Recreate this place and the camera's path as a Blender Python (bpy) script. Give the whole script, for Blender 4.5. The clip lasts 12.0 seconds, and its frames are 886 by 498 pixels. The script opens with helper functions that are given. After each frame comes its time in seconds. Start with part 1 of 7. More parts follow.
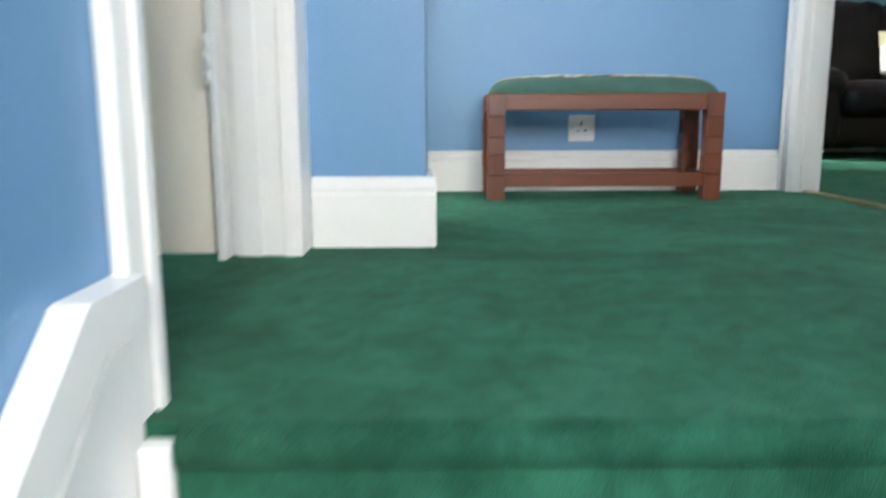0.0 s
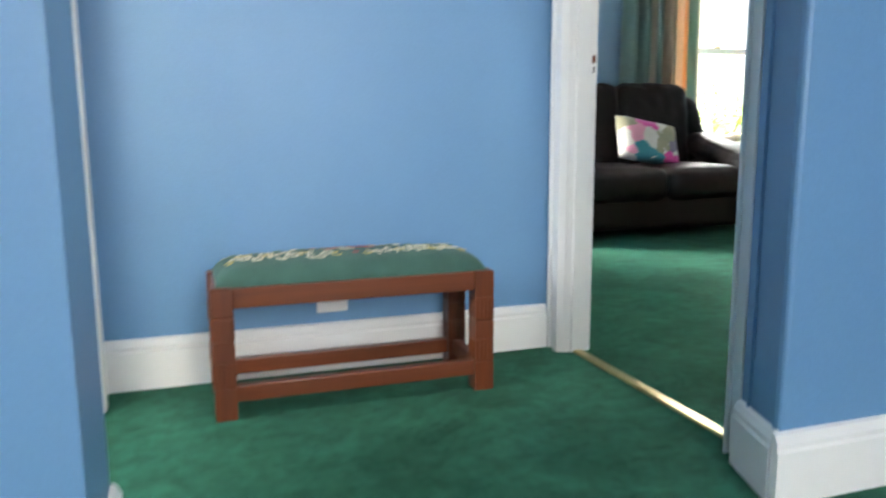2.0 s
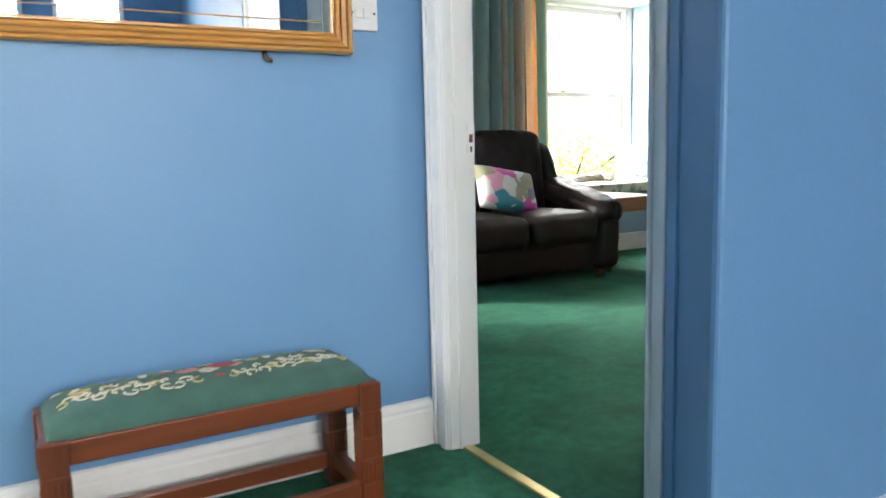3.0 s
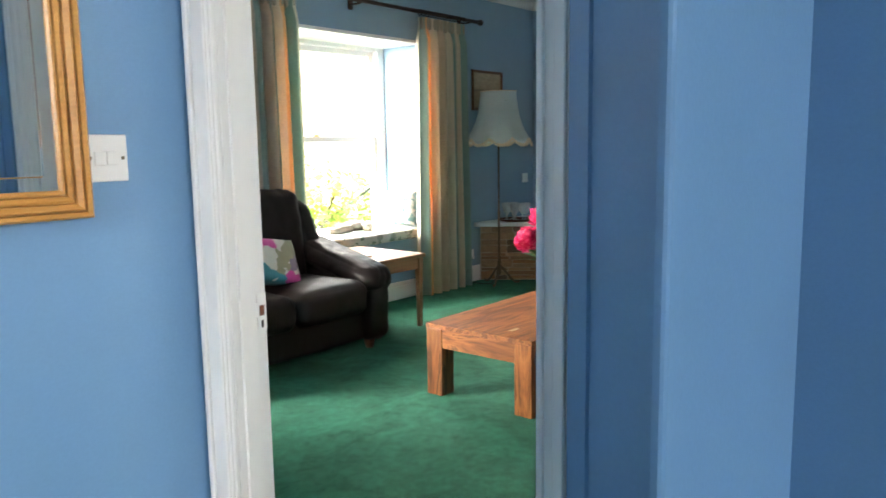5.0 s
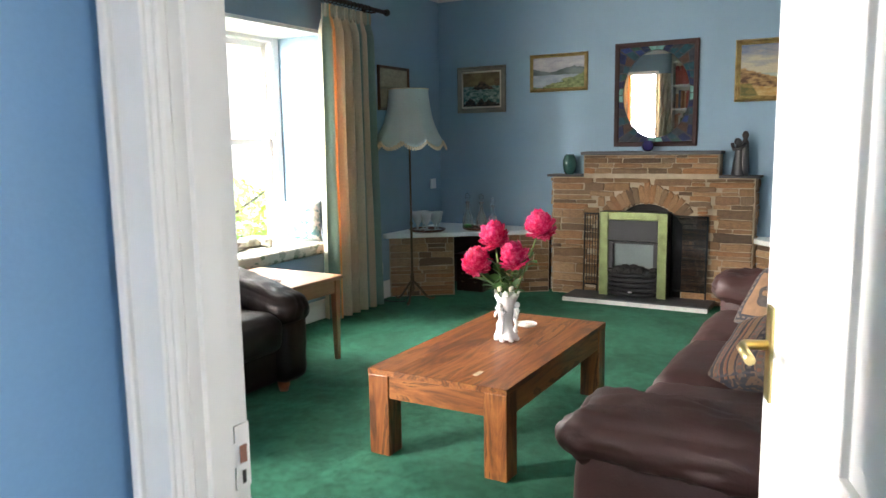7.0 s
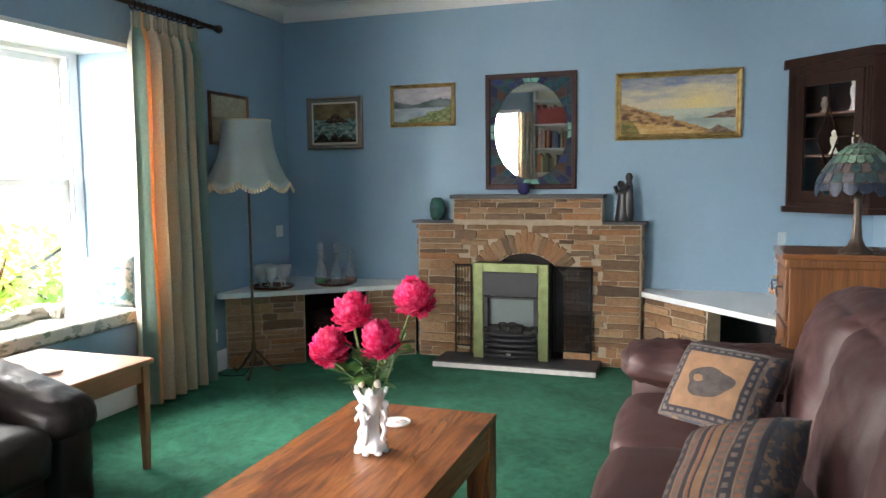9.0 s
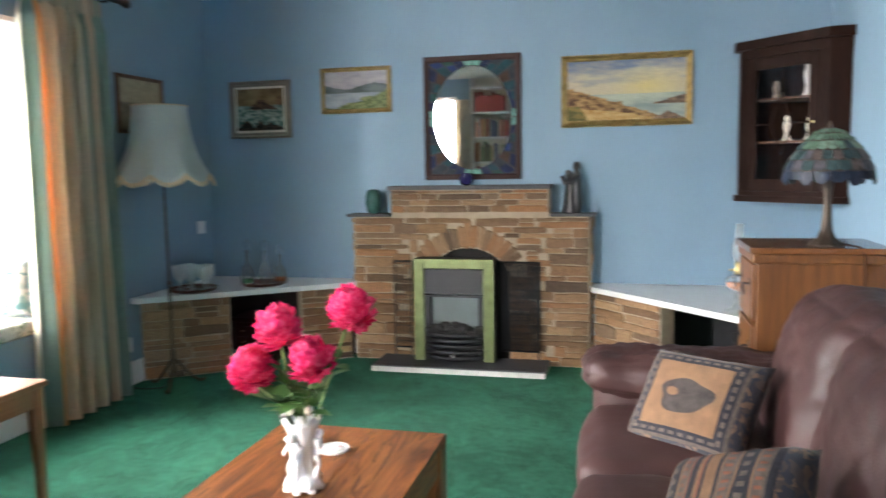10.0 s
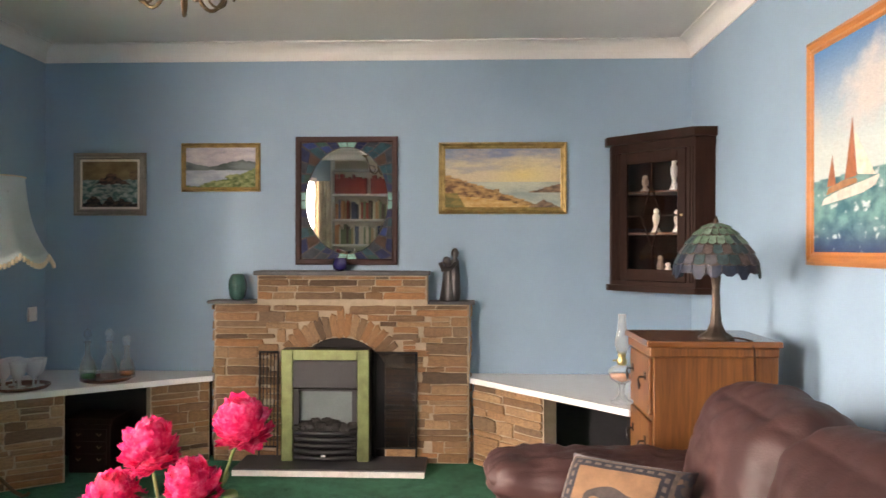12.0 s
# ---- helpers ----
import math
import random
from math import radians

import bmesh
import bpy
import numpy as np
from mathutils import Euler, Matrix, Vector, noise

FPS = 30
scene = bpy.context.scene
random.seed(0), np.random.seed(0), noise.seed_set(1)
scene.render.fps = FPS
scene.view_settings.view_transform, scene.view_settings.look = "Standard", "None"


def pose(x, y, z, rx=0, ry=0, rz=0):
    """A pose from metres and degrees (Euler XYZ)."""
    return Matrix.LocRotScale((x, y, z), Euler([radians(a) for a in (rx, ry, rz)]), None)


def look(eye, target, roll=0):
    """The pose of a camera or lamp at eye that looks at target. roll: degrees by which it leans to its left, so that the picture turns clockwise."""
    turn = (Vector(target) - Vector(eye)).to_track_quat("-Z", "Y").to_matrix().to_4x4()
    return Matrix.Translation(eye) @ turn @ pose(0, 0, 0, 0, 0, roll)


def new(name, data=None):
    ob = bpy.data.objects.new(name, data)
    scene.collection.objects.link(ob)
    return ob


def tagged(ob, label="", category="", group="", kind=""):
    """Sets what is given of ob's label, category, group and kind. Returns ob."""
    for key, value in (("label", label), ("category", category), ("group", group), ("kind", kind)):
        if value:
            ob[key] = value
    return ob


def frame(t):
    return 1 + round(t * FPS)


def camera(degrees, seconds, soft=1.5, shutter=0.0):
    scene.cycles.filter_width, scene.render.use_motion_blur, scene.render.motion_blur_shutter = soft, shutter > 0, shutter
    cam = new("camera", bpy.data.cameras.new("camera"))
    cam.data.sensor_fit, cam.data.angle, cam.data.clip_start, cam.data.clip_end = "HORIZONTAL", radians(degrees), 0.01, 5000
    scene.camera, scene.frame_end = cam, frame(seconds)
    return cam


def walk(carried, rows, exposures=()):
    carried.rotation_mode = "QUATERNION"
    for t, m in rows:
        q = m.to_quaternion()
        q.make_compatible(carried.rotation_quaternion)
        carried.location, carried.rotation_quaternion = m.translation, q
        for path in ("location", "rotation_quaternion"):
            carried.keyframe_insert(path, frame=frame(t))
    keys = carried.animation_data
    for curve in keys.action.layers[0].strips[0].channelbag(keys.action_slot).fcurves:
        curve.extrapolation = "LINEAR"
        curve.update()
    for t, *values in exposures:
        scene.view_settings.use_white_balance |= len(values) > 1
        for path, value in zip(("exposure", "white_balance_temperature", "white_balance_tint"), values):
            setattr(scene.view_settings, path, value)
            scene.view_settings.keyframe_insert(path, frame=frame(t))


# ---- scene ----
cam = camera(60.8, 12.0, soft=1.5, shutter=0.5)
PATH = [
    (0, (-0.132, 0.169, 0.247), (-0.116, 2.139, -0.098), -0.2),
    (0.5, (-0.072, 0.296, 0.368), (0.103, 2.271, 0.105), -1.3),
    (1, (-0.054, 0.411, 0.524), (0.284, 2.362, 0.242), -0.9),
    (1.5, (-0.014, 0.543, 0.542), (0.446, 2.463, 0.225), -0.5),
    (2, (-0.013, 0.662, 0.675), (0.619, 2.533, 0.355), -0.3),
    (2.5, (-0.053, 0.797, 0.782), (0.843, 2.565, 0.509), -1.0),
    (3, (0.003, 0.889, 0.836), (1.000, 2.602, 0.574), -1.4),
    (3.5, (0.088, 0.978, 0.986), (1.132, 2.658, 0.701), -0.1),
    (5.3, (0.193, 1.432, 1.209), (1.753, 2.652, 0.936), -1.2),
    (5.5, (0.226, 1.501, 1.213), (1.793, 2.713, 0.94), -1.2),
    (6, (0.317, 1.721, 1.225), (1.951, 2.847, 0.97), -1.1),
    (6.5, (0.377, 1.872, 1.232), (2.075, 2.893, 0.980), -1.0),
    (6.7, (0.406, 1.919, 1.23), (2.117, 2.919, 0.961), -0.9),
    (8.3, (0.999, 2.231, 1.257), (2.811, 3.052, 1.044), -0.8),
    (8.5, (1.079, 2.274, 1.261), (2.924, 3.021, 1.065), -0.8),
    (9, (1.244, 2.354, 1.25), (3.129, 2.998, 1.066), -0.6),
    (9.5, (1.429, 2.425, 1.254), (3.309, 3.079, 1.063), -0.7),
    (10, (1.563, 2.479, 1.253), (3.493, 2.958, 1.04), -1.0),
    (10.5, (1.679, 2.556, 1.247), (3.662, 2.678, 1.016), -1.5),
    (11, (1.728, 2.605, 1.261), (3.721, 2.586, 1.098), -1.3),
    (11.5, (1.741, 2.651, 1.281), (3.741, 2.646, 1.248), -0.5),
    (12, (1.753, 2.684, 1.279), (3.751, 2.765, 1.277), 0.1),
]
EXPOSURES = [(0.0, -0.05, 6500, 9), (3.5, -0.1, 6700, 10), (5.5, -0.1, 6850, 11), (6.5, -0.2, 6850, 12), (8.5, -0.22, 6850, 13), (9.5, -0.13, 6400, 13), (10.0, 0.0, 6500, 13), (10.5, 0.14, 7800, 23), (12.0, 0.03, 8000, 25)]
walk(cam, [(t, look(eye, target, roll)) for t, eye, target, roll in PATH], EXPOSURES)

# ---------- light ----------
world = bpy.data.worlds.new("world")
scene.world = world
world.use_nodes = True
wn = world.node_tree.nodes
sky = wn.new("ShaderNodeTexSky")
sky.sky_type, sky.sun_disc, sky.sun_elevation, sky.sun_rotation = "NISHITA", False, radians(40), radians(200)
wn["Background"].inputs[1].default_value = 0.12
world.node_tree.links.new(sky.outputs[0], wn["Background"].inputs[0])
sun = new("sun", bpy.data.lights.new("sun", "SUN"))
sun.data.energy, sun.data.angle, sun.data.color = 1.5, radians(12), (1, 0.96, 0.9)
sun.matrix_world = look((0, 0, 10), (1.5, 4.0, 7.0))


def sky_lamp(name, eye, target, w, h, power, color=(1.0, 0.99, 0.97)):
    """Daylight standing before a window; some windows are unseen additions."""
    lamp = new(name, bpy.data.lights.new(name, "AREA"))
    lamp.data.shape, lamp.data.size, lamp.data.size_y, lamp.data.energy, lamp.data.color = "RECTANGLE", w, h, power, color
    lamp.matrix_world = look(eye, target)


sky_lamp("daylight_north", (4.0, 8.8, 2.8), (4.0, 5.0, 0.9), 5.0, 5.0, 5000)
sky_lamp("daylight_west", (-0.3, 5.75, 1.7), (4.6, 2.3, 1.0), 1.4, 1.8, 1350)
sky_lamp("daylight_north_west", (-0.7, 7.4, 2.1), (3.4, 2.2, 0.7), 2.0, 2.2, 3500)
sky_lamp("daylight_stairs", (0.4, -3.6, 2.25), (0.4, 0.0, 1.0), 2.6, 2.4, 930, (1.0, 0.98, 0.95))
# side light through an unseen window added in the landing's east wall
sky_lamp("daylight_landing", (3.0, -0.1, 1.9), (0.4, 2.2, 0.7), 1.8, 1.8, 150, (1.0, 0.98, 0.95))
# side room lamps behind added, unseen windows, for the architrave and landing carpet
sky_lamp("fill_side_room", (-2.7, 1.55, 2.0), (1.0, 2.6, 0.9), 1.1, 1.3, 190)
sky_lamp("fill_side_room_north", (-1.9, 3.8, 3.1), (0.6, 1.3, 0.0), 1.1, 1.1, 260)
# lamp of an added, unseen opening, brightening the carpet near the doorway
sky_lamp("fill_front_window", (0.1, 4.2, 2.3), (1.9, 2.5, 0.0), 1.1, 1.4, 22)

# ---------- materials ----------
def shader(name):
    m = bpy.data.materials.new(name)
    m.use_nodes = True
    t = m.node_tree
    return m, t, t.nodes["Principled BSDF"]


def noise_node(t, scale, detail=4.0, stretch=(1, 1, 1), rough=0.55, distort=0.0):
    co = t.nodes.new("ShaderNodeTexCoord")
    mp = t.nodes.new("ShaderNodeMapping")
    mp.inputs["Scale"].default_value = stretch
    n = t.nodes.new("ShaderNodeTexNoise")
    n.inputs["Scale"].default_value, n.inputs["Detail"].default_value = scale, detail
    n.inputs["Roughness"].default_value, n.inputs["Distortion"].default_value = rough, distort
    t.links.new(co.outputs["Object"], mp.inputs[0])
    t.links.new(mp.outputs[0], n.inputs["Vector"])
    return n.outputs["Fac"]


def ramp(t, fac, stops):
    r = t.nodes.new("ShaderNodeValToRGB")
    e = r.color_ramp.elements
    while len(e) < len(stops):
        e.new(0.5)
    for k, (p, c) in enumerate(stops):
        e[k].position, e[k].color = p, (*c, 1)
    t.links.new(fac, r.inputs[0])
    return r.outputs[0]


def mixc(t, a, b, fac, mode="MIX"):
    n = t.nodes.new("ShaderNodeMix")
    n.data_type, n.blend_type = "RGBA", mode
    for sock, v in ((n.inputs[0], fac), (n.inputs[6], a), (n.inputs[7], b)):
        if isinstance(v, (int, float)):
            sock.default_value = v
        elif isinstance(v, tuple):
            sock.default_value = (*v, 1)
        else:
            t.links.new(v, sock)
    return n.outputs[2]


def bump(t, p, height, strength, dist=0.01):
    b = t.nodes.new("ShaderNodeBump")
    b.inputs["Strength"].default_value, b.inputs["Distance"].default_value = strength, dist
    t.links.new(height, b.inputs["Height"])
    t.links.new(b.outputs[0], p.inputs["Normal"])


def plain(name, c, rough=0.5, metal=0.0, var=0.12, scale=5.0, grain=80.0, bumps=0.08, coat=0.0, sheen=0.0, dist=0.004):
    """A surface of one colour with blotches, fine grain and relief."""
    m, t, p = shader(name)
    lo, hi = tuple(v * (1 - var) for v in c), tuple(min(1, v * (1 + var)) for v in c)
    big = ramp(t, noise_node(t, scale), [(0.3, lo), (0.7, hi)])
    fine = noise_node(t, grain, 3)
    col = mixc(t, big, ramp(t, fine, [(0.35, tuple(v * (1 - min(0.2, 1.4 * var)) for v in c)), (0.65, tuple(min(1, v * (1 + min(0.12, var))) for v in c))]), 0.3)
    t.links.new(col, p.inputs["Base Color"])
    p.inputs["Roughness"].default_value, p.inputs["Metallic"].default_value = rough, metal
    p.inputs["Coat Weight"].default_value, p.inputs["Sheen Weight"].default_value = coat, sheen
    if bumps:
        bump(t, p, fine, bumps, dist)
    return m


def wood(name, stops, axis=0, scale=7.0, rough=0.35, coat=0.0, squeeze=0.07):
    m, t, p = shader(name)
    st = [1, 1, 1]
    st[axis] = squeeze
    f = noise_node(t, scale, 6, tuple(st), 0.6, 1.2)
    g = noise_node(t, scale * 12, 3, tuple(st))
    col = mixc(t, ramp(t, f, stops), ramp(t, g, [(0.35, tuple(v * 0.6 for v in stops[0][1])), (0.6, stops[-1][1])]), 0.25)
    t.links.new(col, p.inputs["Base Color"])
    p.inputs["Roughness"].default_value, p.inputs["Coat Weight"].default_value = rough, coat
    bump(t, p, g, 0.08, 0.002)
    return m


def sheesham_wood(name, axis):
    """Reddish wood with dark wavy heart streaks, varied from board to board."""
    m, t, p = shader(name)
    st = [1, 1, 1]
    st[axis] = 0.16
    f = noise_node(t, 9, 6, tuple(st), 0.62, 2.2)
    st[axis] = 0.05
    g = noise_node(t, 75, 3, tuple(st), 0.6, 0.6)
    info = t.nodes.new("ShaderNodeObjectInfo")
    tone = ramp(t, info.outputs["Random"], [(0.0, (0.72, 0.66, 0.62)), (0.5, (1.0, 1.0, 1.0)), (1.0, (1.2, 1.18, 1.12))])
    col = ramp(t, f, [(0.30, (0.035, 0.011, 0.005)), (0.41, (0.13, 0.040, 0.012)), (0.50, (0.235, 0.080, 0.022)), (0.58, (0.29, 0.110, 0.032)), (0.63, (0.085, 0.026, 0.009)), (0.70, (0.22, 0.075, 0.021))])
    col = mixc(t, col, ramp(t, g, [(0.35, (0.62, 0.58, 0.55)), (0.62, (1.12, 1.12, 1.12))]), 0.55, "MULTIPLY")
    col = mixc(t, col, tone, 0.8, "MULTIPLY")
    t.links.new(col, p.inputs["Base Color"])
    p.inputs["Roughness"].default_value = 0.4
    bump(t, p, g, 0.08, 0.002)
    return m


def carpet_material():
    m, t, p = shader("carpet_green")
    a = noise_node(t, 1.6, 5, (1, 1, 1), 0.6, 0.8)
    b = noise_node(t, 9.0, 5, (1, 1, 1), 0.65, 0.5)
    c = noise_node(t, 420.0, 2)
    ca = ramp(t, a, [(0.40, (0.009, 0.066, 0.036)), (0.56, (0.038, 0.185, 0.112)), (0.66, (0.018, 0.105, 0.062))])
    cb = ramp(t, b, [(0.35, (0.014, 0.092, 0.052)), (0.7, (0.036, 0.175, 0.108))])
    col = mixc(t, ca, cb, 0.5)
    d = noise_node(t, 26.0, 4, (1, 1, 1), 0.6, 0.6)
    col = mixc(t, col, ramp(t, d, [(0.38, (0.45, 0.50, 0.47)), (0.6, (1.2, 1.16, 1.16))]), 0.42, "MULTIPLY")
    col = mixc(t, col, ramp(t, c, [(0.3, (0.35, 0.35, 0.35)), (0.7, (1.0, 1.0, 1.0))]), 0.4, "MULTIPLY")
    t.links.new(col, p.inputs["Base Color"])
    p.inputs["Roughness"].default_value, p.inputs["Sheen Weight"].default_value = 0.95, 0.08
    p.inputs["Specular IOR Level"].default_value = 0.15
    p.inputs["Sheen Roughness"].default_value = 0.5
    p.inputs["Sheen Tint"].default_value = (0.4, 0.85, 0.6, 1)
    bump(t, p, mixc(t, mixc(t, c, b, 0.3), d, 0.4), 0.7, 0.01)
    return m


def leather_material(name, c, dry=0.46, worn=0.62):
    m, t, p = shader(name)
    v = t.nodes.new("ShaderNodeTexVoronoi")
    co = t.nodes.new("ShaderNodeTexCoord")
    v.inputs["Scale"].default_value = 160
    t.links.new(co.outputs["Object"], v.inputs["Vector"])
    big = noise_node(t, 5, 4)
    t.links.new(ramp(t, big, [(0.3, tuple(x * 0.7 for x in c)), (0.7, tuple(x * 1.25 for x in c))]), p.inputs["Base Color"])
    t.links.new(ramp(t, big, [(0.3, (dry,) * 3), (0.7, (worn,) * 3)]), p.inputs["Roughness"])
    h = mixc(t, v.outputs["Distance"], noise_node(t, 14, 3, (1, 1, 1), 0.5, 1.5), 0.75)
    bump(t, p, h, 0.2, 0.006)
    return m


def stone_material():
    m, t, p = shader("slate_stone")
    info = t.nodes.new("ShaderNodeObjectInfo")
    base = ramp(t, info.outputs["Random"], [(0.0, (0.070, 0.052, 0.040)), (0.14, (0.32, 0.195, 0.105)), (0.30, (0.14, 0.098, 0.066)), (0.46, (0.46, 0.30, 0.175)),
                                           (0.60, (0.20, 0.145, 0.100)), (0.74, (0.42, 0.215, 0.100)), (0.88, (0.34, 0.235, 0.145)), (1.0, (0.48, 0.33, 0.20))])
    n = noise_node(t, 9, 6, (1, 1, 1), 0.65, 0.4)
    streak = noise_node(t, 30, 5, (1, 0.25, 1.6), 0.6)
    col = mixc(t, base, ramp(t, n, [(0.3, (0.45, 0.4, 0.36)), (0.7, (1.25, 1.15, 1.0))]), 0.7, "MULTIPLY")
    col = mixc(t, col, ramp(t, streak, [(0.4, (0.6, 0.55, 0.5)), (0.6, (1.1, 1.05, 1.0))]), 0.6, "MULTIPLY")
    t.links.new(col, p.inputs["Base Color"])
    p.inputs["Roughness"].default_value = 0.75
    bump(t, p, mixc(t, n, streak, 0.5), 0.7, 0.012)
    return m


def pane_material():
    """Thin window glass: clear, with a faint reflection."""
    m = bpy.data.materials.new("pane_glass")
    m.use_nodes = True
    t = m.node_tree
    t.nodes.remove(t.nodes["Principled BSDF"])
    a, g, x = t.nodes.new("ShaderNodeBsdfTransparent"), t.nodes.new("ShaderNodeBsdfGlossy"), t.nodes.new("ShaderNodeMixShader")
    g.inputs["Roughness"].default_value = 0.02
    x.inputs[0].default_value = 0.06
    t.links.new(a.outputs[0], x.inputs[1])
    t.links.new(g.outputs[0], x.inputs[2])
    t.links.new(x.outputs[0], t.nodes["Material Output"].inputs[0])
    return m


def thin_glass():
    """Table glass: mostly clear, with gloss and a faint bloom on its cut faces."""
    m, t, p = shader("clear_glass")
    p.inputs["Base Color"].default_value, p.inputs["Roughness"].default_value = (0.42, 0.46, 0.46, 1), 0.06
    a, x = t.nodes.new("ShaderNodeBsdfTransparent"), t.nodes.new("ShaderNodeMixShader")
    fres = t.nodes.new("ShaderNodeLayerWeight")
    fres.inputs[0].default_value = 0.25
    mp = t.nodes.new("ShaderNodeMath")
    mp.operation = "MULTIPLY_ADD"
    mp.inputs[1].default_value, mp.inputs[2].default_value = 0.55, 0.13
    t.links.new(fres.outputs["Facing"], mp.inputs[0])
    t.links.new(mp.outputs[0], x.inputs[0])
    t.links.new(a.outputs[0], x.inputs[1])
    t.links.new(p.outputs[0], x.inputs[2])
    t.links.new(x.outputs[0], t.nodes["Material Output"].inputs[0])
    return m


def cut_glass():
    """Cut crystal with a milky bloom."""
    m = thin_glass()
    m.name = "cut_glass"
    m.node_tree.nodes["Principled BSDF"].inputs["Base Color"].default_value = (0.80, 0.82, 0.82, 1)
    m.node_tree.nodes["Principled BSDF"].inputs["Roughness"].default_value = 0.2
    for n in m.node_tree.nodes:
        if n.bl_idname == "ShaderNodeMath":
            n.inputs[1].default_value, n.inputs[2].default_value = 0.5, 0.5
    return m


def leafy(name, c):
    """Thin leaves that let light through."""
    m = plain(name, c, 0.55, var=0.45, scale=7, bumps=0.1)
    t = m.node_tree
    p = t.nodes["Principled BSDF"]
    tr, x = t.nodes.new("ShaderNodeBsdfTranslucent"), t.nodes.new("ShaderNodeMixShader")
    tr.inputs[0].default_value = (c[0] * 1.6, c[1] * 1.5, c[2], 1)
    x.inputs[0].default_value = 0.5
    t.links.new(p.outputs[0], x.inputs[1])
    t.links.new(tr.outputs[0], x.inputs[2])
    t.links.new(x.outputs[0], t.nodes["Material Output"].inputs[0])
    return m


def bright_sky():
    m = bpy.data.materials.new("hazy_sky")
    m.use_nodes = True
    t = m.node_tree
    t.nodes.remove(t.nodes["Principled BSDF"])
    e = t.nodes.new("ShaderNodeEmission")
    e.inputs[0].default_value, e.inputs[1].default_value = (1.0, 0.99, 0.95, 1), 3.0
    t.links.new(e.outputs[0], t.nodes["Material Output"].inputs[0])
    return m


def painting_material(name, bands, horizon_noise=0.12, axis=2, scale=9.0, lo=0.0, hi=1.0, seed=0.0):
    """Oil paint in soft horizontal bands broken by brush noise."""
    m, t, p = shader(name)
    co = t.nodes.new("ShaderNodeTexCoord")
    sep = t.nodes.new("ShaderNodeSeparateXYZ")
    t.links.new(co.outputs["Generated"], sep.inputs[0])
    n = noise_node(t, scale, 6, (1, 1, 2.2), 0.62, 0.6)
    n2 = noise_node(t, scale * 4.5, 5, (1, 1, 1.8), 0.65, 0.4)
    ma = t.nodes.new("ShaderNodeMath")
    ma.operation = "MULTIPLY_ADD"
    t.links.new(n, ma.inputs[0])
    ma.inputs[1].default_value, ma.inputs[2].default_value = horizon_noise * 2, -horizon_noise + seed
    ad = t.nodes.new("ShaderNodeMath")
    ad.operation = "ADD"
    t.links.new(ma.outputs[0], ad.inputs[0])
    t.links.new(sep.outputs[axis], ad.inputs[1])
    col = ramp(t, ad.outputs[0], bands)
    col = mixc(t, col, ramp(t, n2, [(0.3, (0.55, 0.55, 0.55)), (0.7, (1.25, 1.25, 1.25))]), 0.6, "MULTIPLY")
    t.links.new(col, p.inputs["Base Color"])
    p.inputs["Roughness"].default_value = 0.5
    bump(t, p, n2, 0.25, 0.002)
    return m


def oil_paint():
    """Brushed oil paint that takes its colours from the canvas."""
    m, t, p = shader("oil_paint")
    v = t.nodes.new("ShaderNodeVertexColor")
    v.layer_name = "paint"
    n = noise_node(t, 90, 5, (1, 1, 1.6), 0.65, 0.6)
    t.links.new(mixc(t, v.outputs[0], ramp(t, n, [(0.3, (0.7, 0.7, 0.7)), (0.7, (1.2, 1.2, 1.2))]), 0.5, "MULTIPLY"), p.inputs["Base Color"])
    p.inputs["Roughness"].default_value, p.inputs["Specular IOR Level"].default_value = 0.55, 0.25
    bump(t, p, n, 0.3, 0.002)
    return m


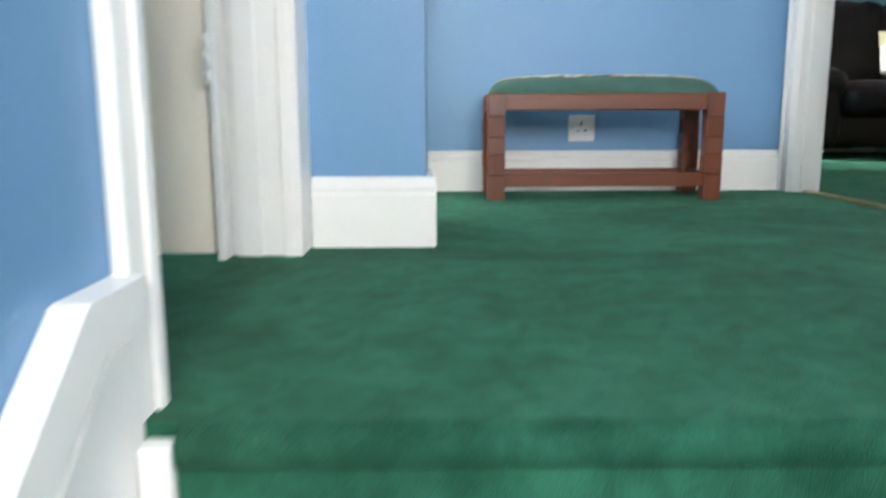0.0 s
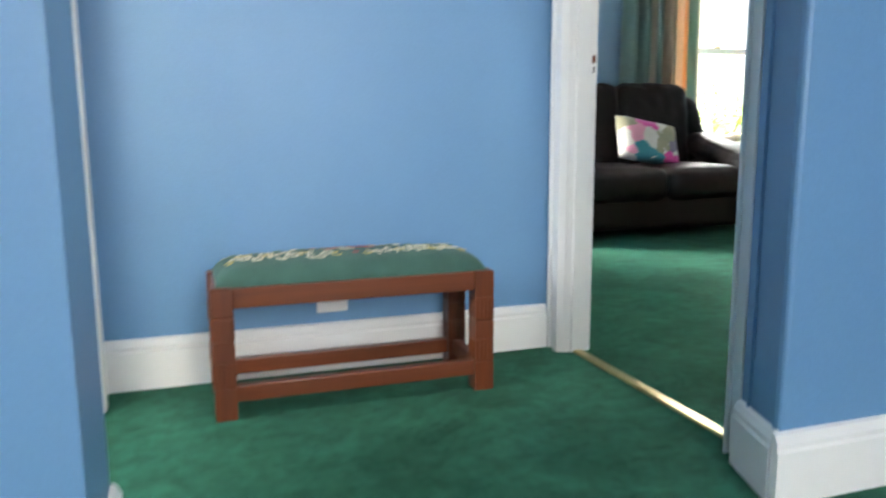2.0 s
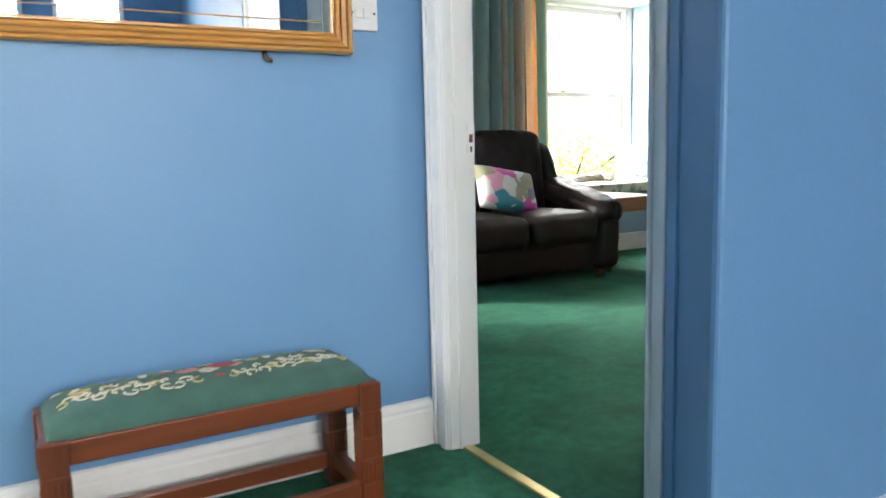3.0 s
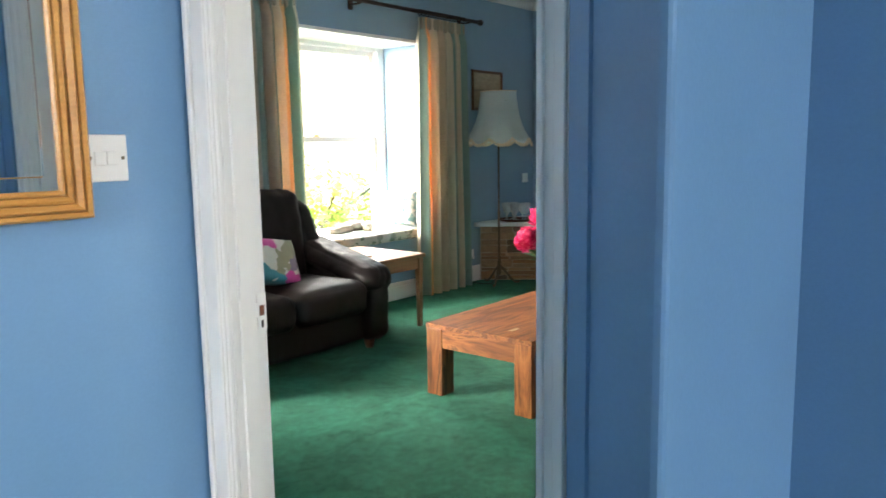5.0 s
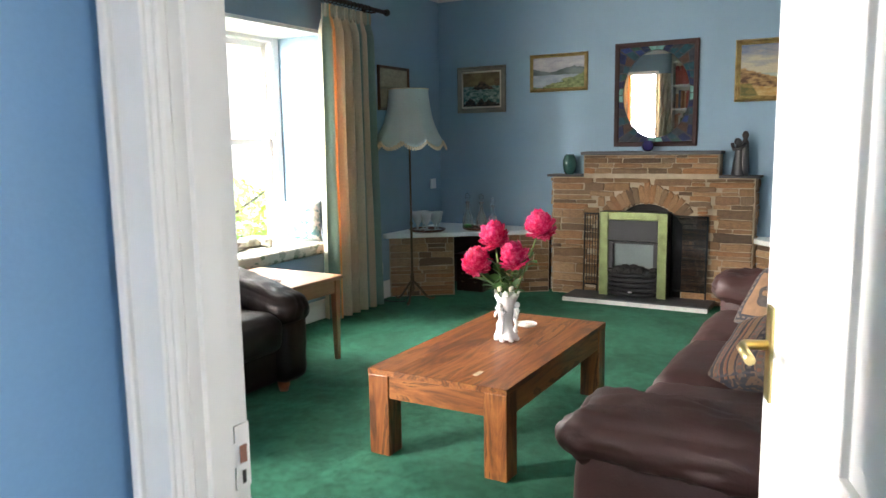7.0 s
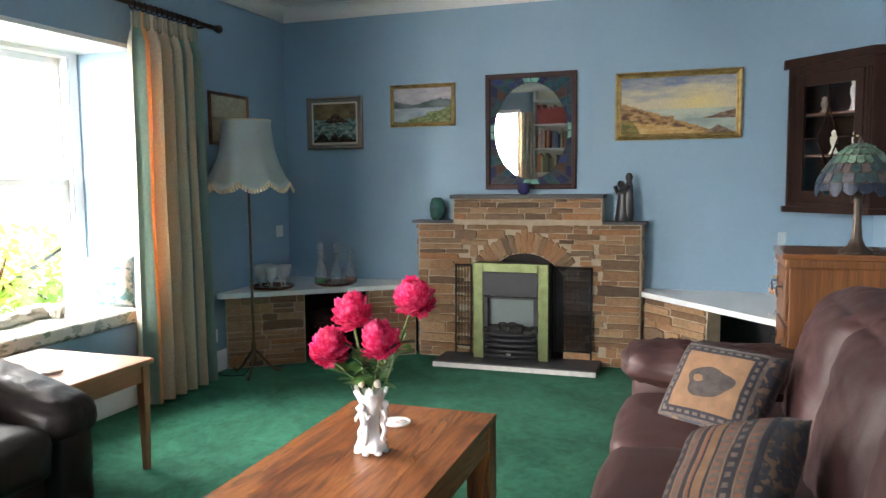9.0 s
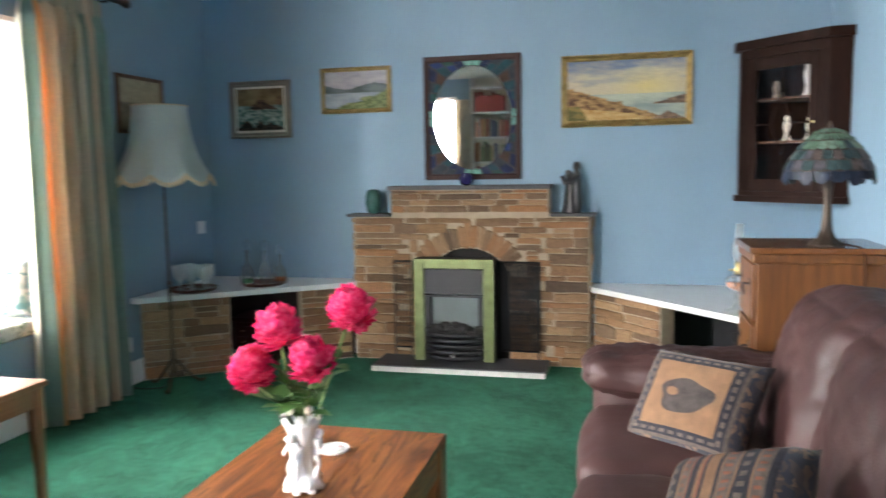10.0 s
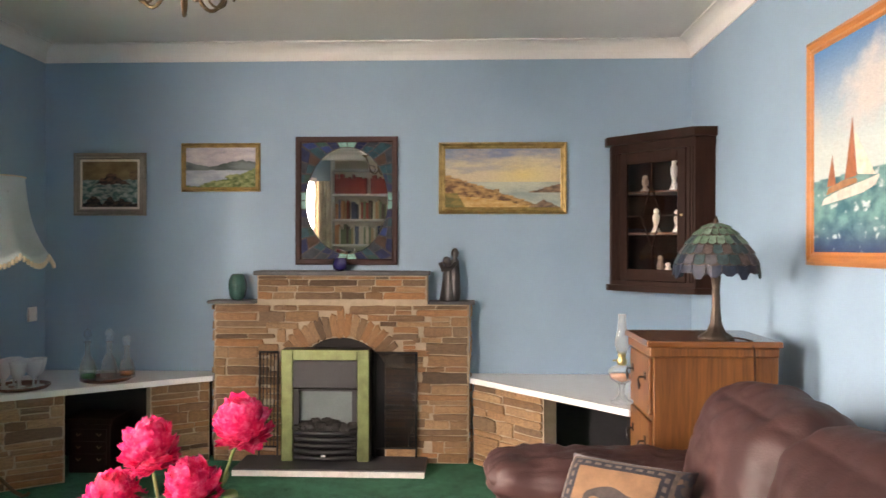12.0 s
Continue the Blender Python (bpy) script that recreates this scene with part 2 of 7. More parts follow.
def striped_curtain():
    m, t, p = shader("curtain_stripe")
    co = t.nodes.new("ShaderNodeUVMap")
    sep = t.nodes.new("ShaderNodeSeparateXYZ")
    t.links.new(co.outputs[0], sep.inputs[0])
    mo = t.nodes.new("ShaderNodeMath")
    mo.operation = "FRACT"
    t.links.new(sep.outputs[0], mo.inputs[0])
    # Pale first band and brighter orange hold window light coming through the edge.
    col = ramp(t, mo.outputs[0], [(0.0, (0.62, 0.58, 0.46)), (0.055, (0.60, 0.56, 0.44)), (0.06, (0.16, 0.24, 0.20)), (0.105, (0.18, 0.26, 0.21)), (0.11, (0.66, 0.33, 0.13)), (0.225, (0.62, 0.34, 0.15)),
                                  (0.23, (0.58, 0.47, 0.33)), (0.33, (0.55, 0.46, 0.33)), (0.335, (0.17, 0.22, 0.18)), (0.375, (0.19, 0.25, 0.20)), (0.38, (0.50, 0.38, 0.27)), (0.47, (0.48, 0.37, 0.26)),
                                  (0.475, (0.20, 0.27, 0.22)), (0.56, (0.19, 0.26, 0.22)), (0.565, (0.56, 0.48, 0.35)), (0.63, (0.54, 0.46, 0.34)), (0.635, (0.17, 0.25, 0.21)), (0.76, (0.20, 0.28, 0.24)),
                                  (0.765, (0.52, 0.42, 0.30)), (0.82, (0.50, 0.41, 0.29)), (0.825, (0.18, 0.27, 0.23)), (1.0, (0.20, 0.28, 0.24))])
    col = mixc(t, col, ramp(t, noise_node(t, 250, 2, (1, 1, 0.4)), [(0.3, (1.0, 1.0, 1.0)), (0.7, (1.45, 1.45, 1.45))]), 0.85, "MULTIPLY")
    t.links.new(col, p.inputs["Base Color"])
    p.inputs["Roughness"].default_value, p.inputs["Sheen Weight"].default_value = 0.75, 0.3
    tr = t.nodes.new("ShaderNodeBsdfTranslucent")
    t.links.new(col, tr.inputs[0])
    mx = t.nodes.new("ShaderNodeMixShader")
    mx.inputs[0].default_value = 0.42
    t.links.new(p.outputs[0], mx.inputs[1])
    t.links.new(tr.outputs[0], mx.inputs[2])
    t.links.new(mx.outputs[0], t.nodes["Material Output"].inputs[0])
    return m


def patchy(name, stops, scale, rough=0.8, kind="VORONOI", bumps=0.2):
    """Printed or woven cloth in patches of several colours."""
    m, t, p = shader(name)
    co = t.nodes.new("ShaderNodeTexCoord")
    v = t.nodes.new("ShaderNodeTexVoronoi")
    v.inputs["Scale"].default_value = scale
    warp = mixc(t, co.outputs["Object"], t.nodes.new("ShaderNodeTexNoise").outputs["Color"], 0.08)
    t.links.new(warp, v.inputs["Vector"])
    sep = t.nodes.new("ShaderNodeSeparateColor")
    t.links.new(v.outputs["Color"], sep.inputs[0])
    col = ramp(t, sep.outputs[0], stops)
    t.nodes[-1].color_ramp.interpolation = "CONSTANT"
    f = noise_node(t, 240, 2)
    col = mixc(t, col, ramp(t, f, [(0.3, (0.7, 0.7, 0.7)), (0.7, (1.1, 1.1, 1.1))]), 0.5, "MULTIPLY")
    t.links.new(col, p.inputs["Base Color"])
    p.inputs["Roughness"].default_value, p.inputs["Sheen Weight"].default_value = rough, 0.2
    bump(t, p, f, bumps, 0.003)
    return m


def dull(m, level):
    """Oiled or waxed surfaces: less mirror-like than the default gloss."""
    m.node_tree.nodes["Principled BSDF"].inputs["Specular IOR Level"].default_value = level
    return m


CARPET = carpet_material()
BLUE = plain("paint_blue", (0.125, 0.265, 0.45), 0.45, var=0.05, scale=2.5, grain=140, bumps=0.1)
ROOMBLUE = plain("paint_grey_blue", (0.225, 0.34, 0.435), 0.6, var=0.05, scale=2.5, grain=140, bumps=0.1)
WHITE = plain("gloss_white", (0.78, 0.77, 0.75), 0.32, var=0.025, scale=3, grain=25, bumps=0.03)
CREAM = plain("cream_gloss", (0.80, 0.74, 0.62), 0.32, var=0.03, bumps=0.04)
CEIL = plain("ceiling_white", (0.72, 0.70, 0.66), 0.8, var=0.04, scale=2, bumps=0.05)
STONE = stone_material()
MORTAR = plain("mortar", (0.43, 0.345, 0.25), 0.95, var=0.2, scale=14, grain=120, bumps=0.6, dist=0.008)
SLATE = plain("slate_slab", (0.045, 0.045, 0.05), 0.55, var=0.25, scale=9, bumps=0.3)
TILEWHITE = plain("white_stone_edge", (0.62, 0.60, 0.56), 0.5, var=0.15, scale=20, bumps=0.2)
TOPWHITE = plain("painted_white_top", (0.74, 0.74, 0.73), 0.35, var=0.03, bumps=0.05)
BRASS = plain("brass", (0.52, 0.42, 0.20), 0.3, 1.0, var=0.15, scale=12, bumps=0.05)
BLACK = plain("black_metal", (0.018, 0.018, 0.02), 0.45, 0.3, var=0.2, bumps=0.1)
COAL = plain("coal", (0.03, 0.028, 0.026), 0.8, var=0.4, scale=30, bumps=0.8, dist=0.02)
SHEESHAM = sheesham_wood("sheesham", 0)
MAHOGANY_UP = wood("mahogany_upright", [(0.3, (0.070, 0.016, 0.006)), (0.55, (0.18, 0.043, 0.011)), (0.75, (0.095, 0.024, 0.008))], 2, 8, 0.36, 0.05)
MAHOGANY = wood("mahogany", [(0.3, (0.070, 0.016, 0.006)), (0.55, (0.18, 0.043, 0.011)), (0.75, (0.095, 0.024, 0.008))], 0, 8, 0.36, 0.05)
DARKOAK = dull(wood("dark_oak", [(0.3, (0.010, 0.0045, 0.0032)), (0.7, (0.028, 0.0115, 0.0075))], 2, 8, 0.5, 0.0), 0.10)
PINE = wood("honey_pine", [(0.3, (0.23, 0.10, 0.045)), (0.55, (0.34, 0.165, 0.085)), (0.8, (0.27, 0.12, 0.058))], 0, 6, 0.35, 0.2)
OAK = wood("honey_oak", [(0.32, (0.055, 0.018, 0.006)), (0.46, (0.17, 0.066, 0.019)), (0.56, (0.075, 0.026, 0.008)), (0.72, (0.20, 0.08, 0.024))], 2, 9, 0.4, 0.1)
GILT = wood("gilt_wood", [(0.3, (0.42, 0.19, 0.045)), (0.7, (0.60, 0.31, 0.09))], 0, 10, 0.3, 0.25)
GOLD = plain("aged_gold", (0.36, 0.25, 0.10), 0.4, 0.75, var=0.35, scale=25, bumps=0.3)
REDWOOD = wood("orange_wood", [(0.3, (0.36, 0.13, 0.035)), (0.7, (0.48, 0.19, 0.055))], 0, 7, 0.35, 0.2)
LEATHER = dull(leather_material("brown_leather", (0.042, 0.0175, 0.0165), 0.48, 0.62), 0.34)
DARKLEATHER = dull(leather_material("dark_leather", (0.009, 0.0050, 0.0044), 0.42, 0.55), 0.22)
CERAMIC = plain("white_porcelain", (0.82, 0.81, 0.79), 0.18, var=0.04, bumps=0.05, coat=0.4)
SHADE = plain("shade_silk", (0.62, 0.70, 0.68), 0.7, var=0.06, bumps=0.1)
FRINGE = plain("fringe_cream", (0.72, 0.60, 0.42), 0.85, var=0.2, grain=200, bumps=0.5)
IRON = plain("antique_brass", (0.13, 0.095, 0.055), 0.5, 0.85, var=0.25, scale=20, bumps=0.1)
BRONZE = plain("dark_bronze", (0.055, 0.04, 0.03), 0.4, 0.6, var=0.3, scale=15, bumps=0.2)
CURTAIN = striped_curtain()
CREAMCLOTH = plain("cream_cloth", (0.68, 0.60, 0.48), 0.9, var=0.08, bumps=0.3)
PLASTIC = plain("white_plastic", (0.80, 0.79, 0.77), 0.35, var=0.02, bumps=0.0)
# near-black standing in for the shade inside holes and niches
HOLE_SHADE = plain("recess_shade", (0.02, 0.018, 0.016), 0.8, bumps=0.1)
PANE = pane_material()
CLEAR = thin_glass()
CRYSTAL = cut_glass()
GREENGLASS = plain("green_glaze", (0.035, 0.10, 0.085), 0.15, var=0.35, scale=18, coat=0.5, bumps=0.05)
BLUEGLASS = plain("cobalt_glaze", (0.02, 0.015, 0.09), 0.1, var=0.3, coat=0.5, bumps=0.02)
MIRROR = shader("mirror_silver")[0]
MIRROR.node_tree.nodes["Principled BSDF"].inputs["Metallic"].default_value = 1.0
MIRROR.node_tree.nodes["Principled BSDF"].inputs["Roughness"].default_value = 0.015
MIRROR.node_tree.nodes["Principled BSDF"].inputs["Base Color"].default_value = (0.88, 0.9, 0.89, 1)
STATUE = plain("dark_resin", (0.022, 0.02, 0.02), 0.35, var=0.2, bumps=0.1)
CREAMDRAPE = leafy("cream_drape", (0.62, 0.56, 0.46))
CREAMDRAPE.node_tree.nodes["Translucent BSDF"].inputs[0].default_value = (0.66, 0.58, 0.46, 1)
HOOD = plain("grey_metal", (0.022, 0.022, 0.025), 0.6, 0.0, var=0.15, bumps=0.05)
PETAL = leafy("peony_petal", (0.64, 0.016, 0.125))
PETAL.node_tree.nodes["Translucent BSDF"].inputs[0].default_value = (0.75, 0.02, 0.16, 1)
tp = PETAL.node_tree
petal_tone = ramp(tp, noise_node(tp, 55, 3), [(0.33, (0.58, 0.008, 0.09)), (0.5, (0.78, 0.03, 0.17)), (0.64, (0.88, 0.17, 0.34))])
tp.links.new(petal_tone, tp.nodes["Translucent BSDF"].inputs[0])
for n in tp.nodes:
    if n.bl_idname == "ShaderNodeBsdfPrincipled":
        tp.links.new(petal_tone, n.inputs["Base Color"])
LEAF = plain("leaf_green", (0.055, 0.135, 0.03), 0.5, var=0.35, scale=25, bumps=0.2)
STEM = plain("stem_green", (0.13, 0.20, 0.06), 0.6, bumps=0.1)
HEDGE = leafy("hedge_leaf", (0.22, 0.34, 0.07))
HAZE = bright_sky()
# dull brass with the green carpet's reflection mixed into its colour
BRASS_CARPET_TINT = plain("dull_brass", (0.155, 0.18, 0.085), 0.45, 1.0, var=0.3, scale=14, bumps=0.08)
GRASS = plain("lawn", (0.10, 0.17, 0.05), 0.95, var=0.3, scale=3, bumps=0.4)
RENDERED = plain("outer_wall", (0.6, 0.58, 0.54), 0.9, var=0.1, bumps=0.3)


# ---------- mesh tools ----------
def add_box(bm, x0, x1, y0, y1, z0, z1, bevel=0.0, seg=2):
    r = bmesh.ops.create_cube(bm, size=1.0)
    for v in r["verts"]:
        v.co = Vector((x0 + (v.co.x + 0.5) * (x1 - x0), y0 + (v.co.y + 0.5) * (y1 - y0), z0 + (v.co.z + 0.5) * (z1 - z0)))
    if bevel:
        edges = list({e for v in r["verts"] for e in v.link_edges})
        bmesh.ops.bevel(bm, geom=edges, offset=bevel, segments=seg, profile=0.5, affect="EDGES")


def box(x0, x1, y0, y1, z0, z1, bevel=0.0, seg=2):
    bm = bmesh.new()
    add_box(bm, x0, x1, y0, y1, z0, z1, bevel, seg)
    return bm


def turned(bm, m):
    bmesh.ops.transform(bm, matrix=m, verts=bm.verts)
    return bm


def prism(points, a, b, axis="x", bm=None):
    """A polygon drawn in the two other axes, extruded from a to b along axis."""
    bm = bm or bmesh.new()
    def at(p, d):
        return {"x": (d, p[0], p[1]), "y": (p[0], d, p[1]), "z": (p[0], p[1], d)}[axis]
    lo, hi = [bm.verts.new(at(p, a)) for p in points], [bm.verts.new(at(p, b)) for p in points]
    n = len(points)
    fs = [bm.faces.new(lo), bm.faces.new(hi)] + [bm.faces.new((lo[k], lo[(k + 1) % n], hi[(k + 1) % n], hi[k])) for k in range(n)]
    bmesh.ops.recalc_face_normals(bm, faces=fs)
    return bm


def lathe(profile, at=(0, 0, 0), seg=32, bm=None, wave=None):
    """A turned body from (radius, height) pairs; wave(angle, k) scales a ring."""
    bm = bm or bmesh.new()
    rings = []
    for k, (r, z) in enumerate(profile):
        ring = []
        for s in range(seg):
            a = 2 * math.pi * s / seg
            rr, dz = (r, 0.0) if wave is None else wave(a, k, r)
            ring.append(bm.verts.new((at[0] + rr * math.cos(a), at[1] + rr * math.sin(a), at[2] + z + dz)))
        rings.append(ring)
    fs = []
    for p, q in zip(rings, rings[1:]):
        fs += [bm.faces.new((p[s], p[(s + 1) % seg], q[(s + 1) % seg], q[s])) for s in range(seg)]
    if profile[0][0] > 1e-4:
        fs.append(bm.faces.new(rings[0][::-1]))
    if profile[-1][0] > 1e-4 and wave is None:
        fs.append(bm.faces.new(rings[-1]))
    for f in fs:
        f.smooth = True
    bmesh.ops.remove_doubles(bm, verts=bm.verts, dist=1e-5)
    return bm


def tube(points, r, seg=10, bm=None, taper=None):
    bm = bm or bmesh.new()
    pts = [Vector(p) for p in points]
    rings = []
    for k, p in enumerate(pts):
        d = (pts[min(k + 1, len(pts) - 1)] - pts[max(k - 1, 0)]).normalized()
        u = d.orthogonal().normalized() if k == 0 else (u - d * u.dot(d)).normalized()
        w = d.cross(u)
        rr = r if taper is None else r * (1 + (taper - 1) * k / (len(pts) - 1))
        rings.append([bm.verts.new(p + rr * (math.cos(2 * math.pi * s / seg) * u + math.sin(2 * math.pi * s / seg) * w)) for s in range(seg)])
    for a, b in zip(rings, rings[1:]):
        for s in range(seg):
            bm.faces.new((a[s], a[(s + 1) % seg], b[(s + 1) % seg], b[s])).smooth = True
    bm.faces.new(rings[0][::-1]), bm.faces.new(rings[-1])
    return bm


def puff(c, size, r=0.08, bulge=0.03, wrinkle=0.005, seed=0, n=14, freq=6.0, bm=None, m=None):
    """A soft upholstered block: rounded edges, swollen faces, shallow creases."""
    bm = bm or bmesh.new()
    hx, hy, hz = (s / 2 for s in size)
    r = min(r, hx, hy, hz)
    made = {}
    def vert(u, v, w):
        key = (round(u, 5), round(v, 5), round(w, 5))
        if key in made:
            return made[key]
        p = Vector((u * hx, v * hy, w * hz))
        q = Vector((max(-hx + r, min(hx - r, p.x)), max(-hy + r, min(hy - r, p.y)), max(-hz + r, min(hz - r, p.z))))
        d = p - q
        nn = d.normalized() if d.length > 1e-6 else Vector((0, 0, 0))
        p = q + nn * r
        swell = bulge * Vector((abs(u) ** 3 * math.copysign(1, u) * (1 - v * v) * (1 - w * w), abs(v) ** 3 * math.copysign(1, v) * (1 - u * u) * (1 - w * w), abs(w) ** 3 * math.copysign(1, w) * (1 - u * u) * (1 - v * v)))
        s = Vector((p.x * freq + seed * 7.3, p.y * freq, p.z * freq))
        k = noise.noise(s) * 0.7 + (abs(noise.noise(s * 2.3)) - 0.25) * 0.9
        p = p + swell + nn * wrinkle * k * 2
        p = (m @ (p + Vector(c))) if m else p + Vector(c)
        made[key] = bm.verts.new(p)
        return made[key]
    g = [-1 + 2 * k / n for k in range(n + 1)]
    for k in range(n):
        for l in range(n):
            a0, a1, b0, b1 = g[k], g[k + 1], g[l], g[l + 1]
            for s in (-1, 1):
                for quad in (((s, a0, b0), (s, a1, b0), (s, a1, b1), (s, a0, b1)), ((a0, s, b0), (a0, s, b1), (a1, s, b1), (a1, s, b0)), ((a0, b0, s), (a1, b0, s), (a1, b1, s), (a0, b1, s))):
                    bm.faces.new([vert(*q) for q in (quad if s > 0 else quad[::-1])]).smooth = True
    return bm


def thing(name, base, label, category, group="", kind=""):
    e = new(name)
    e.location = base
    e.empty_display_size = 0.05
    return tagged(e, label, category, group, kind)


def part(name, bm, material, parent=None, label=""):
    """Links a bmesh, drawn in world places, as one mesh object under a thing or part."""
    me = bpy.data.meshes.new(name)
    bm.to_mesh(me)
    bm.free()
    me.materials.append(material)
    ob = new(name, me)
    if parent:
        ob.parent = parent
        if parent.parent is None:
            ob.matrix_parent_inverse = Matrix.Translation(-parent.location)
    if label:
        ob["label"] = label
    return ob


def structure(name, bm, material, label=""):
    ob = part(name, bm, material)
    return tagged(ob, label, "", "", "structure")


def joined(*boxes, bevel=0.0):
    bm = bmesh.new()
    for b in boxes:
        add_box(bm, *b, bevel=bevel)
    return bm


# ---------- large structure ----------
TOP = 2.53                      # ceiling height
XW, XE, YS, YN = 1.13, 6.37, 1.37, 5.36   # inner faces of the sitting room
structure("floor", joined((-1.6, 1.06, 0.76, 2.74, -0.14, 0.0), (1.06, 1.60, 0.76, YN + 0.04, -0.14, 0.0), (1.60, XE + 0.2, YS - 0.15, YN + 0.04, -0.14, 0.0)), CARPET, "green fitted carpet running through landing and sitting room")
structure("ceiling", joined((-1.7, XE + 0.2, -3.0, YN + 0.1, TOP, TOP + 0.12)), CEIL, "flat off-white plaster ceiling")
structure("wall_east", joined((XE, XE + 0.2, YS - 0.15, YN + 0.1, 0, TOP)), ROOMBLUE)
structure("wall_south", joined((1.56, XE, YS - 0.15, YS, 0, TOP), (XW, 1.60, 1.70, 1.745, 0, TOP), (1.56, 1.60, YS, 1.70, 0, TOP)), ROOMBLUE)
# window wall with a deep recess
WX0, WX1, WZ0, WZ1 = 3.30, 4.76, 0.46, 2.01
structure("wall_north", joined((1.04, WX0, YN, YN + 0.55, 0, TOP), (WX1, XE, YN, YN + 0.55, 0, TOP), (WX0, WX1, YN, YN + 0.55, WZ1, TOP), (WX0, WX1, YN, YN + 0.55, 0, WZ0)), ROOMBLUE)
# west wall with the doorway, a second window and an opening added for light
DY0, DY1, DZ = 1.88, 2.638, 2.03
VY0, VY1, VZ0, VZ1 = 4.74, 5.30, 0.55, 2.2
structure("wall_west", joined((1.06, XW, 1.745, DY0, 0, TOP), (1.06, XW, DY0, DY1, DZ, TOP), (1.06, 1.118, DY1, 2.72, 0, TOP), (1.06, XW, 2.72, 2.88, 0, TOP), (1.06, XW, 2.88, 3.52, 0, 0.75), (1.06, XW, 2.88, 3.52, 2.15, TOP), (1.06, XW, 3.52, 3.78, 0, TOP), (0.86, 0.92, 3.78, 4.56, 0, TOP), (1.06, XW, 4.56, VY0, 0, TOP),
                              (1.06, XW, VY0, VY1, 0, VZ0), (1.06, XW, VY0, VY1, VZ1, TOP), (1.06, XW, VY1, YN, 0, TOP), (0.92, XW, 3.72, 3.78, 0, TOP), (0.92, XW, 4.56, 4.6, 0, TOP)), ROOMBLUE)
structure("wall_landing_north", joined((-1.6, -1.4, 2.72, 2.86, 0, TOP), (-1.4, -0.55, 2.72, 2.86, 0, 0.8), (-1.4, -0.55, 2.72, 2.86, 2.1, TOP), (-0.55, 1.06, 2.72, 2.86, 0, TOP)), BLUE)
structure("wall_nib", prism([(1.014, 1.838), (1.004, 1.806), (0.999, 1.8075), (0.997, 1.801), (1.0015, 1.798), (0.9715, 1.7025), (0.9675, 1.7035), (0.9655, 1.697), (0.966, 1.688), (0.969, 1.684), (0.975, 1.682), (1.52, 1.682), (1.52, 1.698), (1.058, 1.698), (1.058, 1.838)], 0, TOP, "z"), BLUE, "blue painted wall end beside the doorway")
structure("wall_landing_face", joined((1.03, 1.058, 1.84, 1.882, DZ + 0.1, TOP), (1.03, 1.058, 1.882, 2.72, DZ + 0.09, TOP)), BLUE)
structure("wall_landing_east", joined((1.52, 1.555, -2.6, -0.7, -3.2, TOP), (1.52, 1.555, -0.7, 0.75, -3.2, 0.8), (1.52, 1.555, -0.7, 0.75, 2.25, TOP), (1.52, 1.555, 0.75, 1.695, -3.2, TOP)), BLUE)
structure("wall_pillar", joined((-0.37, -0.152, 1.62, 1.86, 0, TOP), (-0.52, -0.37, 1.53, 1.86, DZ, TOP)), BLUE)
structure("wall_alcove", joined((-0.36, -0.25, 1.86, 2.02, 0, TOP), (-0.36, -0.25, 2.02, 2.72, 2.06, TOP)), BLUE)
structure("wall_stair", joined((-0.55, -0.39, -2.6, 0.80, -3.2, TOP), bevel=0.004), BLUE)
structure("wall_landing_west", joined((-1.7, -1.6, 0.72, 1.66, 0, TOP), (-1.7, -1.6, 1.66, 2.26, 0, 0.8), (-1.7, -1.6, 1.66, 2.26, 2.1, TOP), (-1.7, -1.6, 2.26, 2.86, 0, TOP), (-1.6, -1.22, 1.5, 1.6, 0, TOP), (-1.22, -0.5, 1.5, 1.6, DZ, TOP), (-1.7, -0.55, 0.68, 0.72, -0.2, TOP)), BLUE)
structure("wall_stair_south", joined((-0.55, -0.2, -2.72, -2.6, -3.2, TOP), (0.28, 0.5, -2.72, -2.6, 0.5, TOP), (1.05, 1.555, -2.72, -2.6, -3.2, TOP), (-0.2, 1.05, -2.72, -2.6, -3.2, 0.5), (-0.2, 1.05, -2.72, -2.6, 2.35, TOP)), BLUE)
ground = structure("ground", joined((-60, 60, -60, 60, -3.4, -3.2)), GRASS)


def moulding(name, line, height, depth, flip=1):
    """A skirting board with a stepped top, along a straight line on plan."""
    (x0, y0), (x1, y1) = line
    d = Vector((x1 - x0, y1 - y0, 0))
    length = d.length
    prof = [(0, 0), (depth, 0), (depth, height * 0.74), (depth * 0.8, height * 0.78), (depth * 0.85, height * 0.86), (depth * 0.45, height * 0.97), (0, height)]
    bm = prism([(p[0] * flip, p[1]) for p in prof], 0, length, "y")
    turned(bm, Matrix.Translation((x0, y0, 0)) @ Matrix.Rotation(math.atan2(d.y, d.x) - math.pi / 2, 4, "Z"))
    return bm


SK = 0.135
runs = [((-0.25, 2.719), (1.012, 2.719), 1), ((1.0125, 1.838), (0.9635, 1.6815), 1), ((0.947, 1.681), (1.52, 1.681), 1), ((-0.37, 1.619), (-0.134, 1.619), 1), ((-0.151, 1.6195), (-0.151, 1.86), 1),
        ((XE - 0.001, 1.40), (XE - 0.001, YN - 0.02), -1), ((1.25, YN - 0.001), (XE, YN - 0.001), 1), ((1.60, YS + 0.001), (XE, YS + 0.001), -1), ((XW + 0.001, 2.72), (XW + 0.001, 3.72), 1), ((XW + 0.001, 4.6), (XW + 0.001, YN), 1)]
